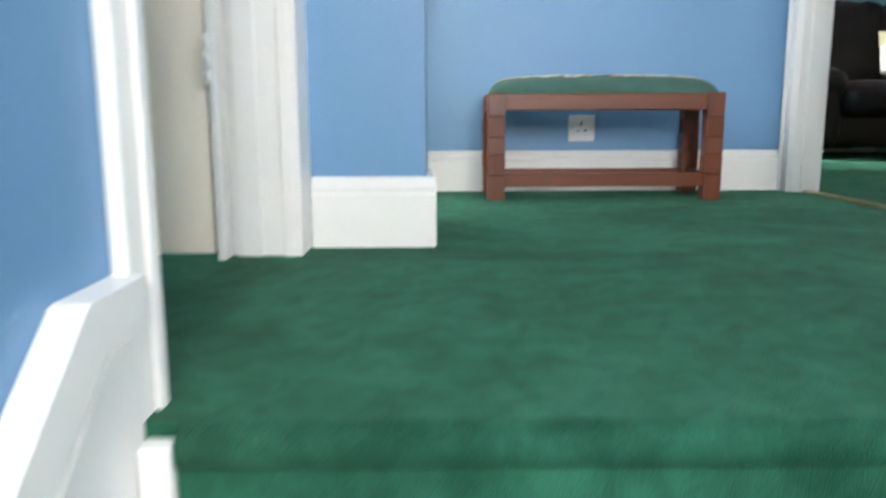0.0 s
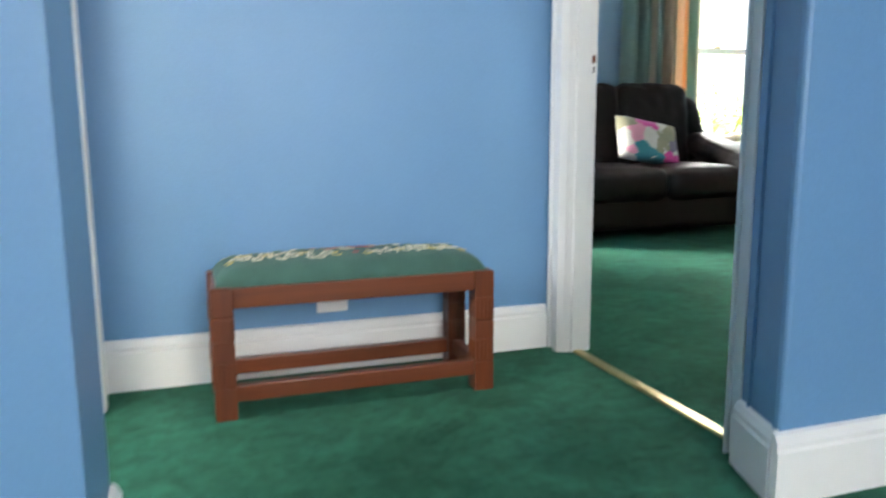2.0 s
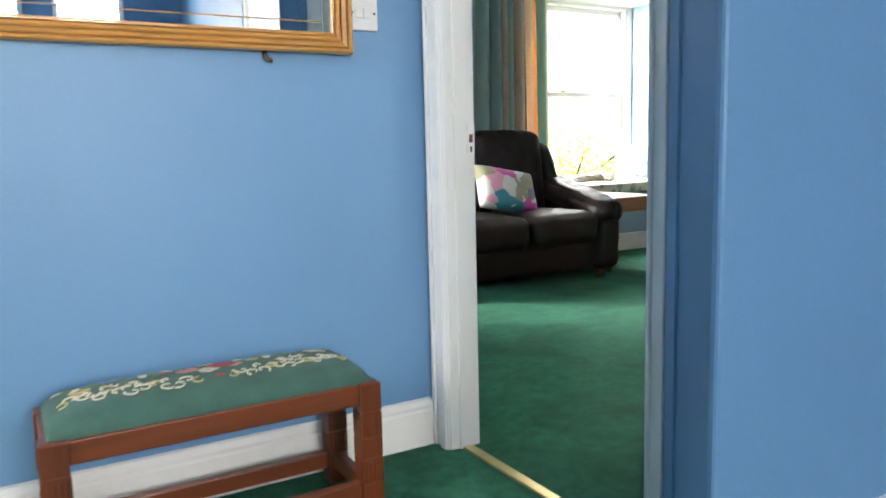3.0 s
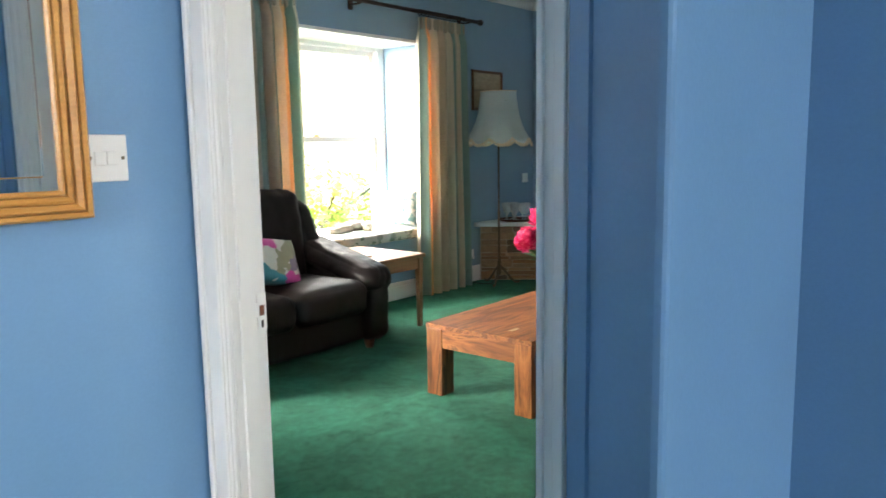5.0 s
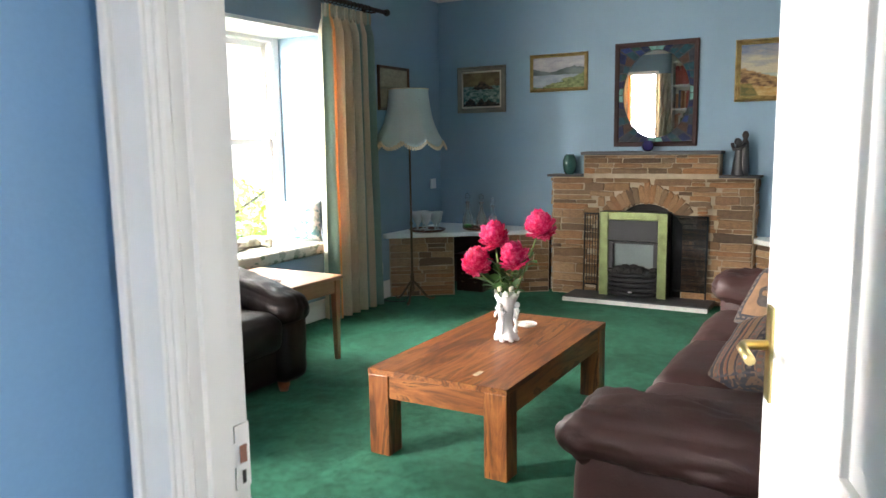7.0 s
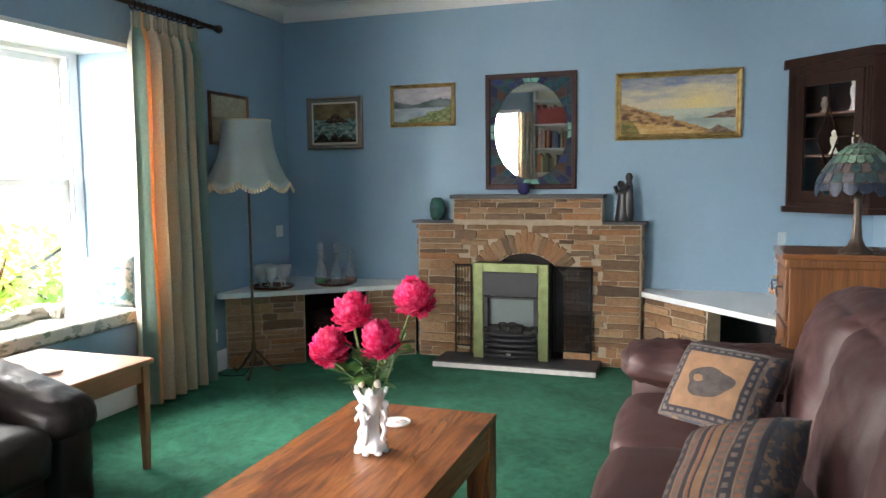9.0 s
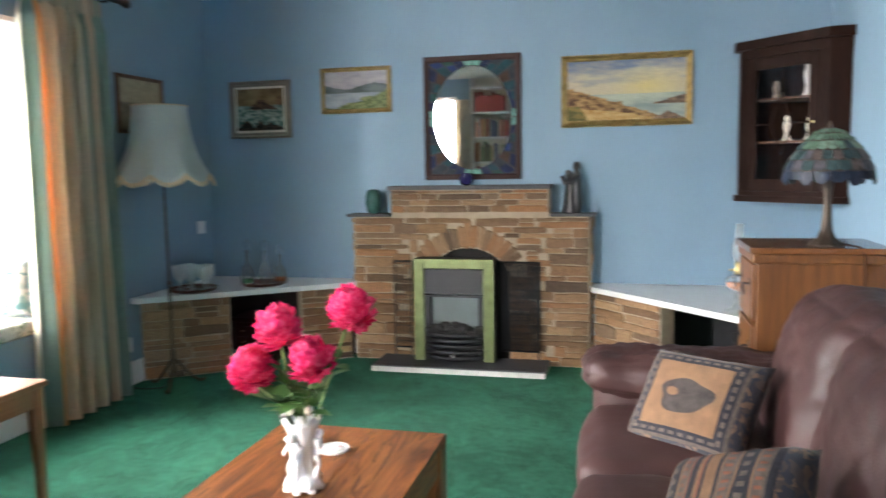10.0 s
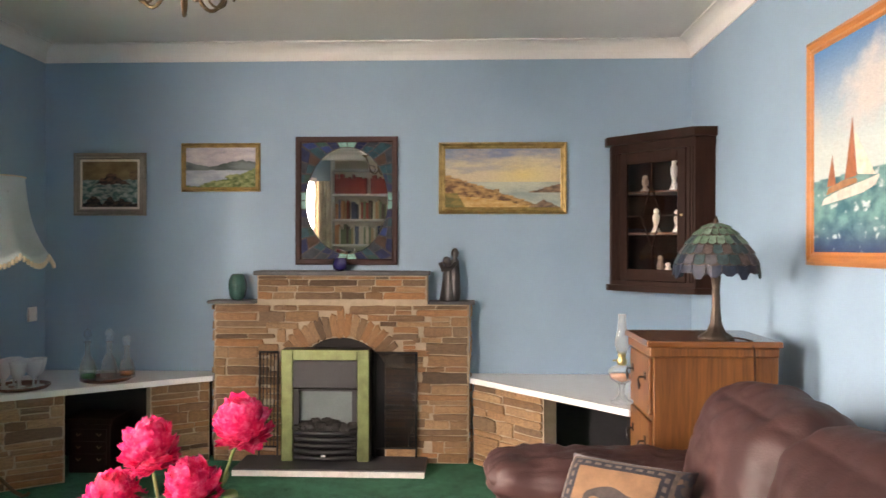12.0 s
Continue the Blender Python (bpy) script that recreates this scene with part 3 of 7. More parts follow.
for (a, b, flip) in runs:
    structure("baseboard", moulding("baseboard", (a, b), SK, 0.018, flip), WHITE, "white gloss moulded skirting board")

# coving round the sitting room
def cove(a, b, flip):
    (x0, y0), (x1, y1) = a, b
    d = Vector((x1 - x0, y1 - y0, 0))
    prof = [(0, 0), (0, -0.1), (0.01, -0.1)] + [(0.01 + 0.08 * (1 - math.cos(k * math.pi / 12)), -0.09 + 0.08 * math.sin(k * math.pi / 12)) for k in range(7)] + [(0.1, -0.01), (0.1, 0)]
    bm = prism([(p[0] * flip, p[1]) for p in prof], 0, d.length, "y")
    return turned(bm, Matrix.Translation((x0, y0, TOP)) @ Matrix.Rotation(math.atan2(d.y, d.x) - math.pi / 2, 4, "Z"))


for a, b, flip in [((XE, YS), (XE, YN), -1), ((XW, YN), (XE, YN), 1), ((XW, YS), (XE, YS), -1), ((XW, YS), (XW, YN), 1)]:
    structure("trim", cove(a, b, flip), CEIL, "white plaster coving")

# stairs going down from the landing
stairs = thing("staircase", (0.4, 0.4, 0), "green carpeted stairs rising to the landing", "stairs", kind="structure")
for k in range(13):
    zt, y1 = -0.188 * (k + 1), 0.76 - 0.218 * k
    bm = bmesh.new()
    add_box(bm, -0.345, 1.518, y1 - 0.238, y1 + 0.02, zt - 0.16, zt, 0.02, 3)
    add_box(bm, -0.345, 1.518, y1 - 0.012, y1 + 0.02, zt - 0.02, zt + 0.168)
    part("step", bm, CARPET, stairs)
part("nosing", tube([(-0.345, 0.762, -0.022), (1.518, 0.762, -0.022)], 0.022, 12), CARPET, stairs)
structure("floor_lower", joined((-0.55, 1.52, -2.72, -2.05, -2.64, -2.446)), CARPET)
# sloping string board on the stair wall
string = thing("stair_skirting", (-0.38, 0.4, -0.2), "white painted moulded skirting stepping down beside stairs", "skirting", kind="structure")
part("board", prism([(0.752, -0.10), (0.752, 0.095), (0.692, 0.093), (0.60, 0.022), (-2.4, -2.34), (-2.4, -2.73), (0.55, -0.32)], -0.389, -0.374, "x"), WHITE, string)
part("cap", prism([(0.752, 0.092), (0.752, 0.125), (0.657, 0.125), (0.55, 0.042), (-2.4, -2.28), (-2.4, -2.325), (0.575, 0.017), (0.685, 0.092)], -0.389, -0.362, "x"), WHITE, string)
part("bead", prism([(0.752, 0.070), (0.752, 0.078), (0.70, 0.078), (0.61, 0.008), (-2.4, -2.36), (-2.4, -2.37), (0.615, -0.002), (0.703, 0.070)], -0.374, -0.369, "x"), WHITE, string)
part("corner_board", joined((-0.389, -0.374, 0.752, 0.804, -0.02, TOP - 0.01), (-0.374, -0.368, 0.785, 0.806, -0.02, TOP - 0.01), bevel=0.003), WHITE, string)
part("end_face", box(-0.55, -0.402, 0.801, 0.825, 0.0, TOP - 0.01), WHITE, string)
part("block", box(-0.373, -0.346, 0.734, 0.759, -0.36, -0.012, 0.004), WHITE, string)


# ---------- doors ----------
def architrave(bm, x0, x1, y0, y1, z0, z1, axis):
    """Stepped casing board standing upright; axis is the way its face looks."""
    steps = [(0, 1, 0.012), (0.06, 0.94, 0.018), (0.12, 0.45, 0.024), (0.75, 0.92, 0.026)]
    for a, b, d in steps:
        if axis == "-x":
            add_box(bm, x1 - d, x1, y0 + a * (y1 - y0), y0 + b * (y1 - y0), z0, z1, 0.002, 1)
        else:
            add_box(bm, x0 + a * (x1 - x0), x0 + b * (x1 - x0), y1 - d, y1, z0, z1, 0.002, 1)


frame_1 = thing("door_1", (1.14, 2.24, 0), "white gloss door frame with open white panelled door", "door", kind="structure")
bm = bmesh.new()
architrave(bm, 0, 1.039, 2.630, 2.714, 0, DZ + 0.1, "-x")
add_box(bm, 1.039, 1.0575, 2.630, 2.714, 0, DZ + 0.1)
part("architrave", bm, WHITE, frame_1)
bm = bmesh.new()
architrave(bm, 0, 1.041, 1.8395, 1.893, 0, DZ + 0.1, "-x")
add_box(bm, 1.041, 1.0575, 1.8395, 1.893, 0, DZ + 0.1)
part("architrave", bm, WHITE, frame_1)
bm = bmesh.new()
add_box(bm, 1.034, 1.058, 1.885, 2.630, DZ, DZ + 0.09, 0.004)
part("architrave", bm, WHITE, frame_1)
for y0, y1 in ((1.882, 1.8925), (2.630, 2.641)):
    part("jamb", joined((1.056, (1.122 if y0 > 2 else XW + 0.004), y0, y1, 0, DZ), (1.056, 1.09, y0 - 0.008 if y1 > 2 else y1, y0 if y1 > 2 else y1 + 0.008, 0, DZ)), WHITE, frame_1)
part("head", joined((1.056, XW + 0.004, 1.89, 2.630, DZ - 0.03, DZ)), WHITE, frame_1)
keep = part("strike_plate", joined((1.098, 1.121, 2.6265, 2.629, 0.82, 0.90), (1.089, 1.098, 2.6255, 2.629, 0.85, 0.88)), PLASTIC, frame_1, "white painted strike plate")
part("keep_hole", joined((1.104, 1.115, 2.6250, 2.6263, 0.852, 0.874)), MAHOGANY, keep)
# slot drawn as a near-black block in place of its shade
part("keep_slot", joined((1.107, 1.112, 2.6250, 2.6263, 0.826, 0.842)), HOLE_SHADE, keep)
structure("threshold", joined((1.062, 1.092, 1.89, 2.630, 0.0, 0.007), bevel=0.002), BRASS, "thin brass carpet strip in the doorway")

# the leaf, swung into the room about its hinge
def panel_leaf(w, h, th=0.04):
    bm = bmesh.new()
    st = 0.105
    add_box(bm, 0, st, 0, th, 0, h, 0.003)
    add_box(bm, w - st, w, 0, th, 0, h, 0.003)
    mid = (w / 2 - 0.05, w / 2 + 0.05)
    for a, b in ((0, 0.22), (0.63, 0.80), (h - 0.12, h)):
        add_box(bm, st, w - st, 0.0005, th - 0.0005, a, b, 0.002)
    add_box(bm, *mid, 0.0005, th - 0.0005, 0.22, 0.63, 0.002)
    add_box(bm, *mid, 0.0005, th - 0.0005, 0.80, h - 0.12, 0.002)
    return bm


swing = Matrix.Translation((1.14, 1.893, 0.012)) @ Matrix.Rotation(math.atan2(0.25, 0.80), 4, "Z") @ Matrix.Translation((0, -0.04, 0))
W = 0.82
leaf = part("door_leaf", turned(panel_leaf(W, 2.0), swing), WHITE, frame_1, "white painted panelled door standing open")
for x0, x1 in ((0.105, W / 2 - 0.05), (W / 2 + 0.05, W - 0.105)):
    for z0, z1 in ((0.22, 0.63), (0.80, 1.88)):
        bm = joined((x0, x1, 0.012, 0.028, z0, z1))
        add_box(bm, x0 + 0.035, x1 - 0.035, 0.007, 0.033, z0 + 0.035, z1 - 0.035, 0.005)
        part("panel", turned(bm, swing), WHITE, leaf)
bm = joined((W - 0.075, W - 0.035, 0.04, 0.047, 0.76, 0.93), bevel=0.003)
tube([(W - 0.055, 0.045, 0.86), (W - 0.055, 0.085, 0.86), (W - 0.075, 0.093, 0.86), (W - 0.15, 0.092, 0.858)], 0.009, 10, bm)
part("door_handle", turned(bm, swing), BRASS, leaf, "brass lever handle on a back plate")
bm = joined((W - 0.075, W - 0.035, -0.007, 0.0, 0.76, 0.93), bevel=0.003)
tube([(W - 0.055, -0.005, 0.86), (W - 0.055, -0.045, 0.86), (W - 0.075, -0.053, 0.86), (W - 0.15, -0.052, 0.858)], 0.009, 10, bm)
part("door_handle", turned(bm, swing), BRASS, leaf)
part("latch_plate", turned(joined((W, W + 0.002, 0.008, 0.032, 0.79, 0.93)), swing), BRASS, leaf)

# cream door facing the stair head
door_2 = thing("door_2", (-0.7, 1.5, 0), "cream painted panelled door, closed, in white frame", "door", kind="structure")
bm = bmesh.new()
architrave(bm, -0.50, -0.375, 0, 1.53, 0, DZ + 0.05, "-y")
add_box(bm, -0.392, -0.372, 1.505, 1.618, 0, DZ + 0.05, 0.003)
part("architrave", bm, WHITE, door_2)
part("jamb", box(-0.515, -0.50, 1.47, 1.60, 0, DZ, 0.003), WHITE, door_2)
d2 = Matrix.Translation((-1.20, 1.475, 0.012))
leaf2 = part("door_leaf", turned(panel_leaf(0.68, 1.99), d2), CREAM, door_2)
for x0, x1 in ((0.105, 0.29), (0.39, 0.575)):
    for z0, z1 in ((0.22, 0.63), (0.80, 1.87)):
        part("panel", turned(joined((x0, x1, 0.012, 0.028, z0, z1), (x0 + 0.03, x1 - 0.03, 0.007, 0.033, z0 + 0.03, z1 - 0.03)), d2), CREAM, leaf2)
bm = joined((-0.516, -0.50, 1.463, 1.478, 0.30, 0.385))
for k in range(3):
    tube([(-0.513, 1.466, 0.302 + 0.028 * k), (-0.513, 1.466, 0.326 + 0.028 * k)], 0.007, 8, bm)
part("hinge", bm, PLASTIC, door_2)
# door casing in the alcove
casing = thing("door_3", (-0.25, 2.3, 0), "white door frame of an open doorway in the alcove", "door", kind="structure")
bm = bmesh.new()
for a, b, d in ((2.545, 2.63, 0.016), (2.56, 2.60, 0.024)):
    add_box(bm, -0.25, -0.25 + d, a, b, 0, 2.12, 0.003)
part("architrave", bm, WHITE, casing)
part("jamb", joined((-0.36, -0.25, 2.535, 2.545, 0, 2.06), (-0.36, -0.25, 2.02, 2.03, 0, 2.06)), WHITE, casing)
structure("wall_alcove_end", joined((-0.36, -0.25, 2.545, 2.72, 0, 2.06)), BLUE)


# ---------- windows ----------
def sash_window(name, base, x0, x1, y, z0, z1, rail, label):
    """Two sliding sashes in a box frame, looking along y."""
    w = thing(name, base, label, "window", kind="structure")
    f = 0.06
    part("window_frame", joined((x0, x0 + f, y - 0.03, y + 0.1, z0, z1), (x1 - f, x1, y - 0.03, y + 0.1, z0, z1), (x0 + f, x1 - f, y - 0.03, y + 0.1, z1 - 0.05, z1), bevel=0.004), WHITE, w)
    part("bead", joined((x1 - f - 0.016, x1 - f, y - 0.025, y - 0.005, z0, z1 - 0.05), (x0 + f, x0 + f + 0.016, y - 0.025, y - 0.005, z0, z1 - 0.05)), WHITE, w)
    for k, (a, b, d) in enumerate(((rail - 0.02, z1 - 0.05, 0.045), (z0 + 0.02, rail + 0.02, 0.005))):
        s = 0.045
        sx0, sx1 = x0 + f + 0.002, x1 - f - 0.002
        sash = part("sash", joined((sx0, sx0 + s, y + d, y + d + 0.035, a, b), (sx1 - s, sx1, y + d, y + d + 0.035, a, b), (sx0 + s, sx1 - s, y + d, y + d + 0.035, a, a + 0.04), (sx0 + s, sx1 - s, y + d, y + d + 0.035, b - 0.04, b), bevel=0.003), WHITE, w)
        pane = part("pane", joined((sx0 + s, sx1 - s, y + d + 0.015, y + d + 0.019, a + 0.04, b - 0.04)), PANE, sash)
        pane.visible_shadow = False
    part("catch", joined(((x0 + x1) / 2 - 0.03, (x0 + x1) / 2 + 0.03, y - 0.01, y + 0.01, rail + 0.02, rail + 0.035), bevel=0.004), BRASS, w)
    part("window_sill", joined((x0, x1, y - 0.02, y + 0.16, z0 - 0.04, z0 + 0.02), bevel=0.006), WHITE, w)
    return w


sash_window("window_1", (4.03, 5.86, 0.5), WX0 + 0.002, WX1 - 0.002, 5.80, 0.50, 2.008, 1.255, "white painted sash window in a deep recess")
structure("trim", joined((WX0, WX1, YN - 0.004, 5.77, 1.985, 2.008)), WHITE, "white painted recess head")
win2 = thing("window_2", (1.1, 5.0, 0.7), "white framed window with bright daylight", "window", kind="structure")
part("window_frame", joined((1.075, 1.125, VY0, VY0 + 0.05, VZ0, VZ1), (1.075, 1.125, VY1 - 0.05, VY1, VZ0, VZ1), (1.075, 1.125, VY0 + 0.05, VY1 - 0.05, VZ0, VZ0 + 0.05), (1.075, 1.125, VY0 + 0.05, VY1 - 0.05, VZ1 - 0.05, VZ1), (1.075, 1.125, VY0 + 0.05, VY1 - 0.05, 1.36, 1.4)), WHITE, win2)
pane = part("pane", joined((1.098, 1.102, VY0 + 0.05, VY1 - 0.05, VZ0 + 0.05, VZ1 - 0.05)), PANE, win2)
pane.visible_shadow = False
for n, (a, b) in enumerate(((-0.2, 0.28), (0.5, 1.05))):
    w3 = thing("window_%d" % (n + 3), ((a + b) / 2, -2.66, 0.5), "white framed stair window", "window", kind="structure")
    part("window_frame", joined((a, a + 0.04, -2.69, -2.63, 0.5, 2.35), (b - 0.04, b, -2.69, -2.63, 0.5, 2.35), (a + 0.04, b - 0.04, -2.69, -2.63, 0.5, 0.55), (a + 0.04, b - 0.04, -2.69, -2.63, 2.3, 2.35)), WHITE, w3)
    pane = part("pane", joined((a + 0.04, b - 0.04, -2.662, -2.658, 0.55, 2.3)), PANE, w3)
    pane.visible_shadow = False
# window out of view, put in only to let that fill light through
w7 = thing("window_7", (1.1, 3.2, 0.75), "unseen white framed window added to light carpet by the door", "window", kind="structure")
part("window_frame", joined((1.075, 1.12, 2.882, 2.93, 0.752, 2.148), (1.075, 1.12, 3.47, 3.518, 0.752, 2.148), (1.075, 1.12, 2.93, 3.47, 0.752, 0.80), (1.075, 1.12, 2.93, 3.47, 2.10, 2.148)), WHITE, w7)
pane = part("pane", joined((1.096, 1.10, 2.93, 3.47, 0.80, 2.10)), PANE, w7)
pane.visible_shadow = False
# unseen window, added so light reaches the architrave opposite the alcove
w5 = thing("window_5", (-1.65, 1.96, 0.8), "unseen white framed side room window added to light the alcove", "window", kind="structure")
part("window_frame", joined((-1.68, -1.62, 1.662, 1.71, 0.802, 2.098), (-1.68, -1.62, 2.21, 2.258, 0.802, 2.098), (-1.68, -1.62, 1.71, 2.21, 0.802, 0.85), (-1.68, -1.62, 1.71, 2.21, 2.05, 2.098)), WHITE, w5)
pane = part("pane", joined((-1.652, -1.648, 1.71, 2.21, 0.85, 2.05)), PANE, w5)
pane.visible_shadow = False
# also unseen, added to throw a patch of light past the pillar
w8 = thing("window_8", (-0.98, 2.8, 0.8), "unseen white framed side room window added to light the alcove", "window", kind="structure")
part("window_frame", joined((-1.398, -1.35, 2.75, 2.82, 0.802, 2.098), (-0.60, -0.552, 2.75, 2.82, 0.802, 2.098), (-1.35, -0.60, 2.75, 2.82, 0.802, 0.85), (-1.35, -0.60, 2.75, 2.82, 2.05, 2.098)), WHITE, w8)
pane = part("pane", joined((-1.35, -0.60, 2.782, 2.786, 0.85, 2.05)), PANE, w8)
pane.visible_shadow = False
# never in view; added because the bench wall is brighter than the pillar
w6 = thing("window_6", (1.54, 0.02, 0.8), "unseen white framed landing window added for side light", "window", kind="structure")
part("window_frame", joined((1.525, 1.55, -0.7, -0.65, 0.8, 2.25), (1.525, 1.55, 0.70, 0.75, 0.8, 2.25), (1.525, 1.55, -0.65, 0.70, 0.8, 0.85), (1.525, 1.55, -0.65, 0.70, 2.2, 2.25)), WHITE, w6)
pane = part("pane", joined((1.536, 1.54, -0.65, 0.70, 0.85, 2.2)), PANE, w6)
pane.visible_shadow = False


# ---------- landing things ----------
def upholstered_bench():
    x0, x1, y0, y1, zt = 0.02, 0.712, 2.405, 2.665, 0.315
    b = thing("bench", ((x0 + x1) / 2, (y0 + y1) / 2, 0), "mahogany bench stool with green floral tapestry seat against landing wall", "bench")
    for lx in (x0, x1 - 0.05):
        for ly in (y0, y1 - 0.05):
            # one square post with cut rings
            bm, rings = bmesh.new(), []
            for z, w in ((0, 0.0235), (0.004, 0.025), (0.074, 0.025), (0.0765, 0.0228), (0.079, 0.025), (0.134, 0.025), (0.1365, 0.0228), (0.139, 0.025), (0.184, 0.025), (0.1865, 0.0228), (0.189, 0.025), (0.244, 0.025), (0.2465, 0.0228), (0.249, 0.025), (zt - 0.004, 0.025), (zt, 0.0225)):
                rings.append([bm.verts.new((lx + 0.025 + sx * w, ly + 0.025 + sy * w, z)) for sx, sy in ((-1, -1), (1, -1), (1, 1), (-1, 1))])
            for p, q in zip(rings, rings[1:]):
                for k in range(4):
                    bm.faces.new((p[k], p[(k + 1) % 4], q[(k + 1) % 4], q[k]))
            bm.faces.new(rings[0][::-1]), bm.faces.new(rings[-1])
            leg = part("leg", bm, MAHOGANY_UP, b)
            for z0, z1 in ((0.085, 0.13), (0.193, 0.24)):
                for k in range(4):
                    gx, gy = lx + 0.0065 + 0.0105 * k, ly + 0.0065 + 0.0105 * k
                    part("reed", box(gx, gx + 0.006, ly - 0.0015, ly + 0.002, z0, z1, 0.0012, 1), MAHOGANY_UP, leg)
                    part("reed", box(lx - 0.0015, lx + 0.002, gy, gy + 0.006, z0, z1, 0.0012, 1), MAHOGANY_UP, leg)
                    part("reed", box(lx + 0.048, lx + 0.0515, gy, gy + 0.006, z0, z1, 0.0012, 1), MAHOGANY_UP, leg)
    for ly in (y0 + 0.006, y1 - 0.044):
        part("rail", box(x0 + 0.05, x1 - 0.05, ly, ly + 0.036, zt - 0.05, zt - 0.002, 0.003), MAHOGANY, b)
        part("stretcher", box(x0 + 0.05, x1 - 0.05, ly + 0.004, ly + 0.03, 0.04, 0.08, 0.003), MAHOGANY, b)
    for lx in (x0 + 0.006, x1 - 0.044):
        part("rail", box(lx, lx + 0.036, y0 + 0.05, y1 - 0.05, zt - 0.05, zt - 0.002, 0.003), MAHOGANY, b)
        part("stretcher", box(lx + 0.004, lx + 0.03, y0 + 0.05, y1 - 0.05, 0.04, 0.08, 0.003), MAHOGANY, b)
    seat = bmesh.new()
    def lift(x, y):
        u, v = abs(x - cx) / (x1 - x0 - 0.03) * 2, abs(y - cy) / (y1 - y0 - 0.03) * 2
        return zt + 0.001 + 0.036 * (1 - min(1, u) ** 14) ** 0.5 * (1 - min(1, v) ** 6) ** 0.5 + 0.018 * max(0, 1 - u * u) ** 0.5 * max(0, 1 - v * v)
    cx, cy = (x0 + x1) / 2, (y0 + y1) / 2
    ease = lambda k, n: math.sin(math.pi / 2 * (2 * k / n - 1))
    grid = [[seat.verts.new((cx + ease(i, 48) * (x1 - x0 - 0.03) / 2, cy + ease(j, 24) * (y1 - y0 - 0.03) / 2, 0)) for j in range(25)] for i in range(49)]
    for row in grid:
        for v in row:
            v.co.z = lift(v.co.x, v.co.y)
    for i in range(48):
        for j in range(24):
            seat.faces.new((grid[i][j], grid[i + 1][j], grid[i + 1][j + 1], grid[i][j + 1])).smooth = True
    rim = [g[0] for g in grid] + grid[-1][1:] + [g[-1] for g in grid[-2::-1]] + grid[0][-2:0:-1]
    low = [seat.verts.new(v.co - Vector((0, 0, 0.03))) for v in rim]
    for k in range(len(rim)):
        seat.faces.new((rim[k], low[k], low[(k + 1) % len(rim)], rim[(k + 1) % len(rim)]))
    seat.faces.new(low)
    bmesh.ops.recalc_face_normals(seat, faces=seat.faces)
    seat_ob = part("seat", seat, TAPESTRY, b, "green tapestry seat with roses and cream scrolls")
    # stitched flowers and scrolls lying on the seat
    random.seed(11)
    def blossom(x, y, r, m, n=7):
        bm = bmesh.new()
        for k in range(n):
            a = 2 * math.pi * k / n + random.random()
            px, py = x + r * 0.55 * math.cos(a), y + r * 0.55 * math.sin(a)
            ring = [(px + r * 0.5 * math.cos(q * math.pi / 4), py + r * 0.42 * math.sin(q * math.pi / 4)) for q in range(8)]
            vs = [bm.verts.new((qx, qy, lift(qx, qy) + 0.0012 + 0.0002 * k)) for qx, qy in ring]
            bm.faces.new(vs)
        part("flower", bm, m, seat_ob)
    for x, y, r, m in ((0.03, 0.03, 0.032, THREADS[0]), (0.055, 0.012, 0.018, THREADS[1]), (-0.045, 0.025, 0.026, THREADS[1]), (-0.005, 0.0, 0.022, THREADS[2]), (0.0, 0.065, 0.02, THREADS[2]), (-0.26, 0.02, 0.022, THREADS[3]), (0.25, 0.05, 0.022, THREADS[2]), (-0.09, 0.04, 0.015, THREADS[0]), (0.10, 0.035, 0.016, THREADS[3]), (0.01, -0.045, 0.010, THREADS[0]), (-0.3, 0.06, 0.014, THREADS[2])):
        blossom(cx + x, cy + y, r, m)
    def scroll(ox, oy, turn, size, m, wind=0.6):
        pts = []
        for q in range(9):
            a, rr = turn + q * wind, size * (1 - q / 12)
            x, y = cx + ox + rr * math.cos(a), cy + oy + rr * math.sin(a)
            pts.append((x, y, lift(x, y) + 0.0008))
        part("scroll", tube(pts, 0.0024, 6, taper=0.6), m, seat_ob)
    for sx in (-1, 1):
        for k in range(13):
            way = 1 if k % 2 else -1
            scroll(sx * (0.035 + 0.022 * k), -0.05 + 0.012 * math.sin(k * 1.9) + 0.0022 * k, 1.5 + k * 1.3, 0.017, THREADS[2 if k % 4 else 3], 0.62 * way * sx)
            scroll(sx * (0.06 + 0.019 * k), 0.03 + 0.05 * math.sin(k * 2.3), k * 2.1, 0.012, THREADS[2 if k % 3 else 4], 0.6 * way)
        for k in range(9):
            blossom(cx + sx * (0.08 + 0.026 * k), cy + 0.012 + 0.045 * math.sin(k * 1.7 + 1), 0.010 + 0.002 * (k % 2), THREADS[4 if k % 3 else 2], 5)
        for k in range(4):
            blossom(cx + sx * (0.13 + 0.045 * k), cy - 0.025 + 0.012 * (k % 2), 0.011, THREADS[2], 5)


TAPESTRY = plain("tapestry_green", (0.042, 0.108, 0.085), 0.9, var=0.18, scale=14, grain=260, bumps=0.5, sheen=0.05)
THREADS = [plain("thread_red", (0.40, 0.06, 0.07), 0.9), plain("thread_pink", (0.55, 0.24, 0.22), 0.9), plain("thread_cream", (0.60, 0.54, 0.40), 0.9), plain("thread_gold", (0.45, 0.36, 0.14), 0.9), plain("thread_leaf", (0.13, 0.20, 0.10), 0.9)]
upholstered_bench()

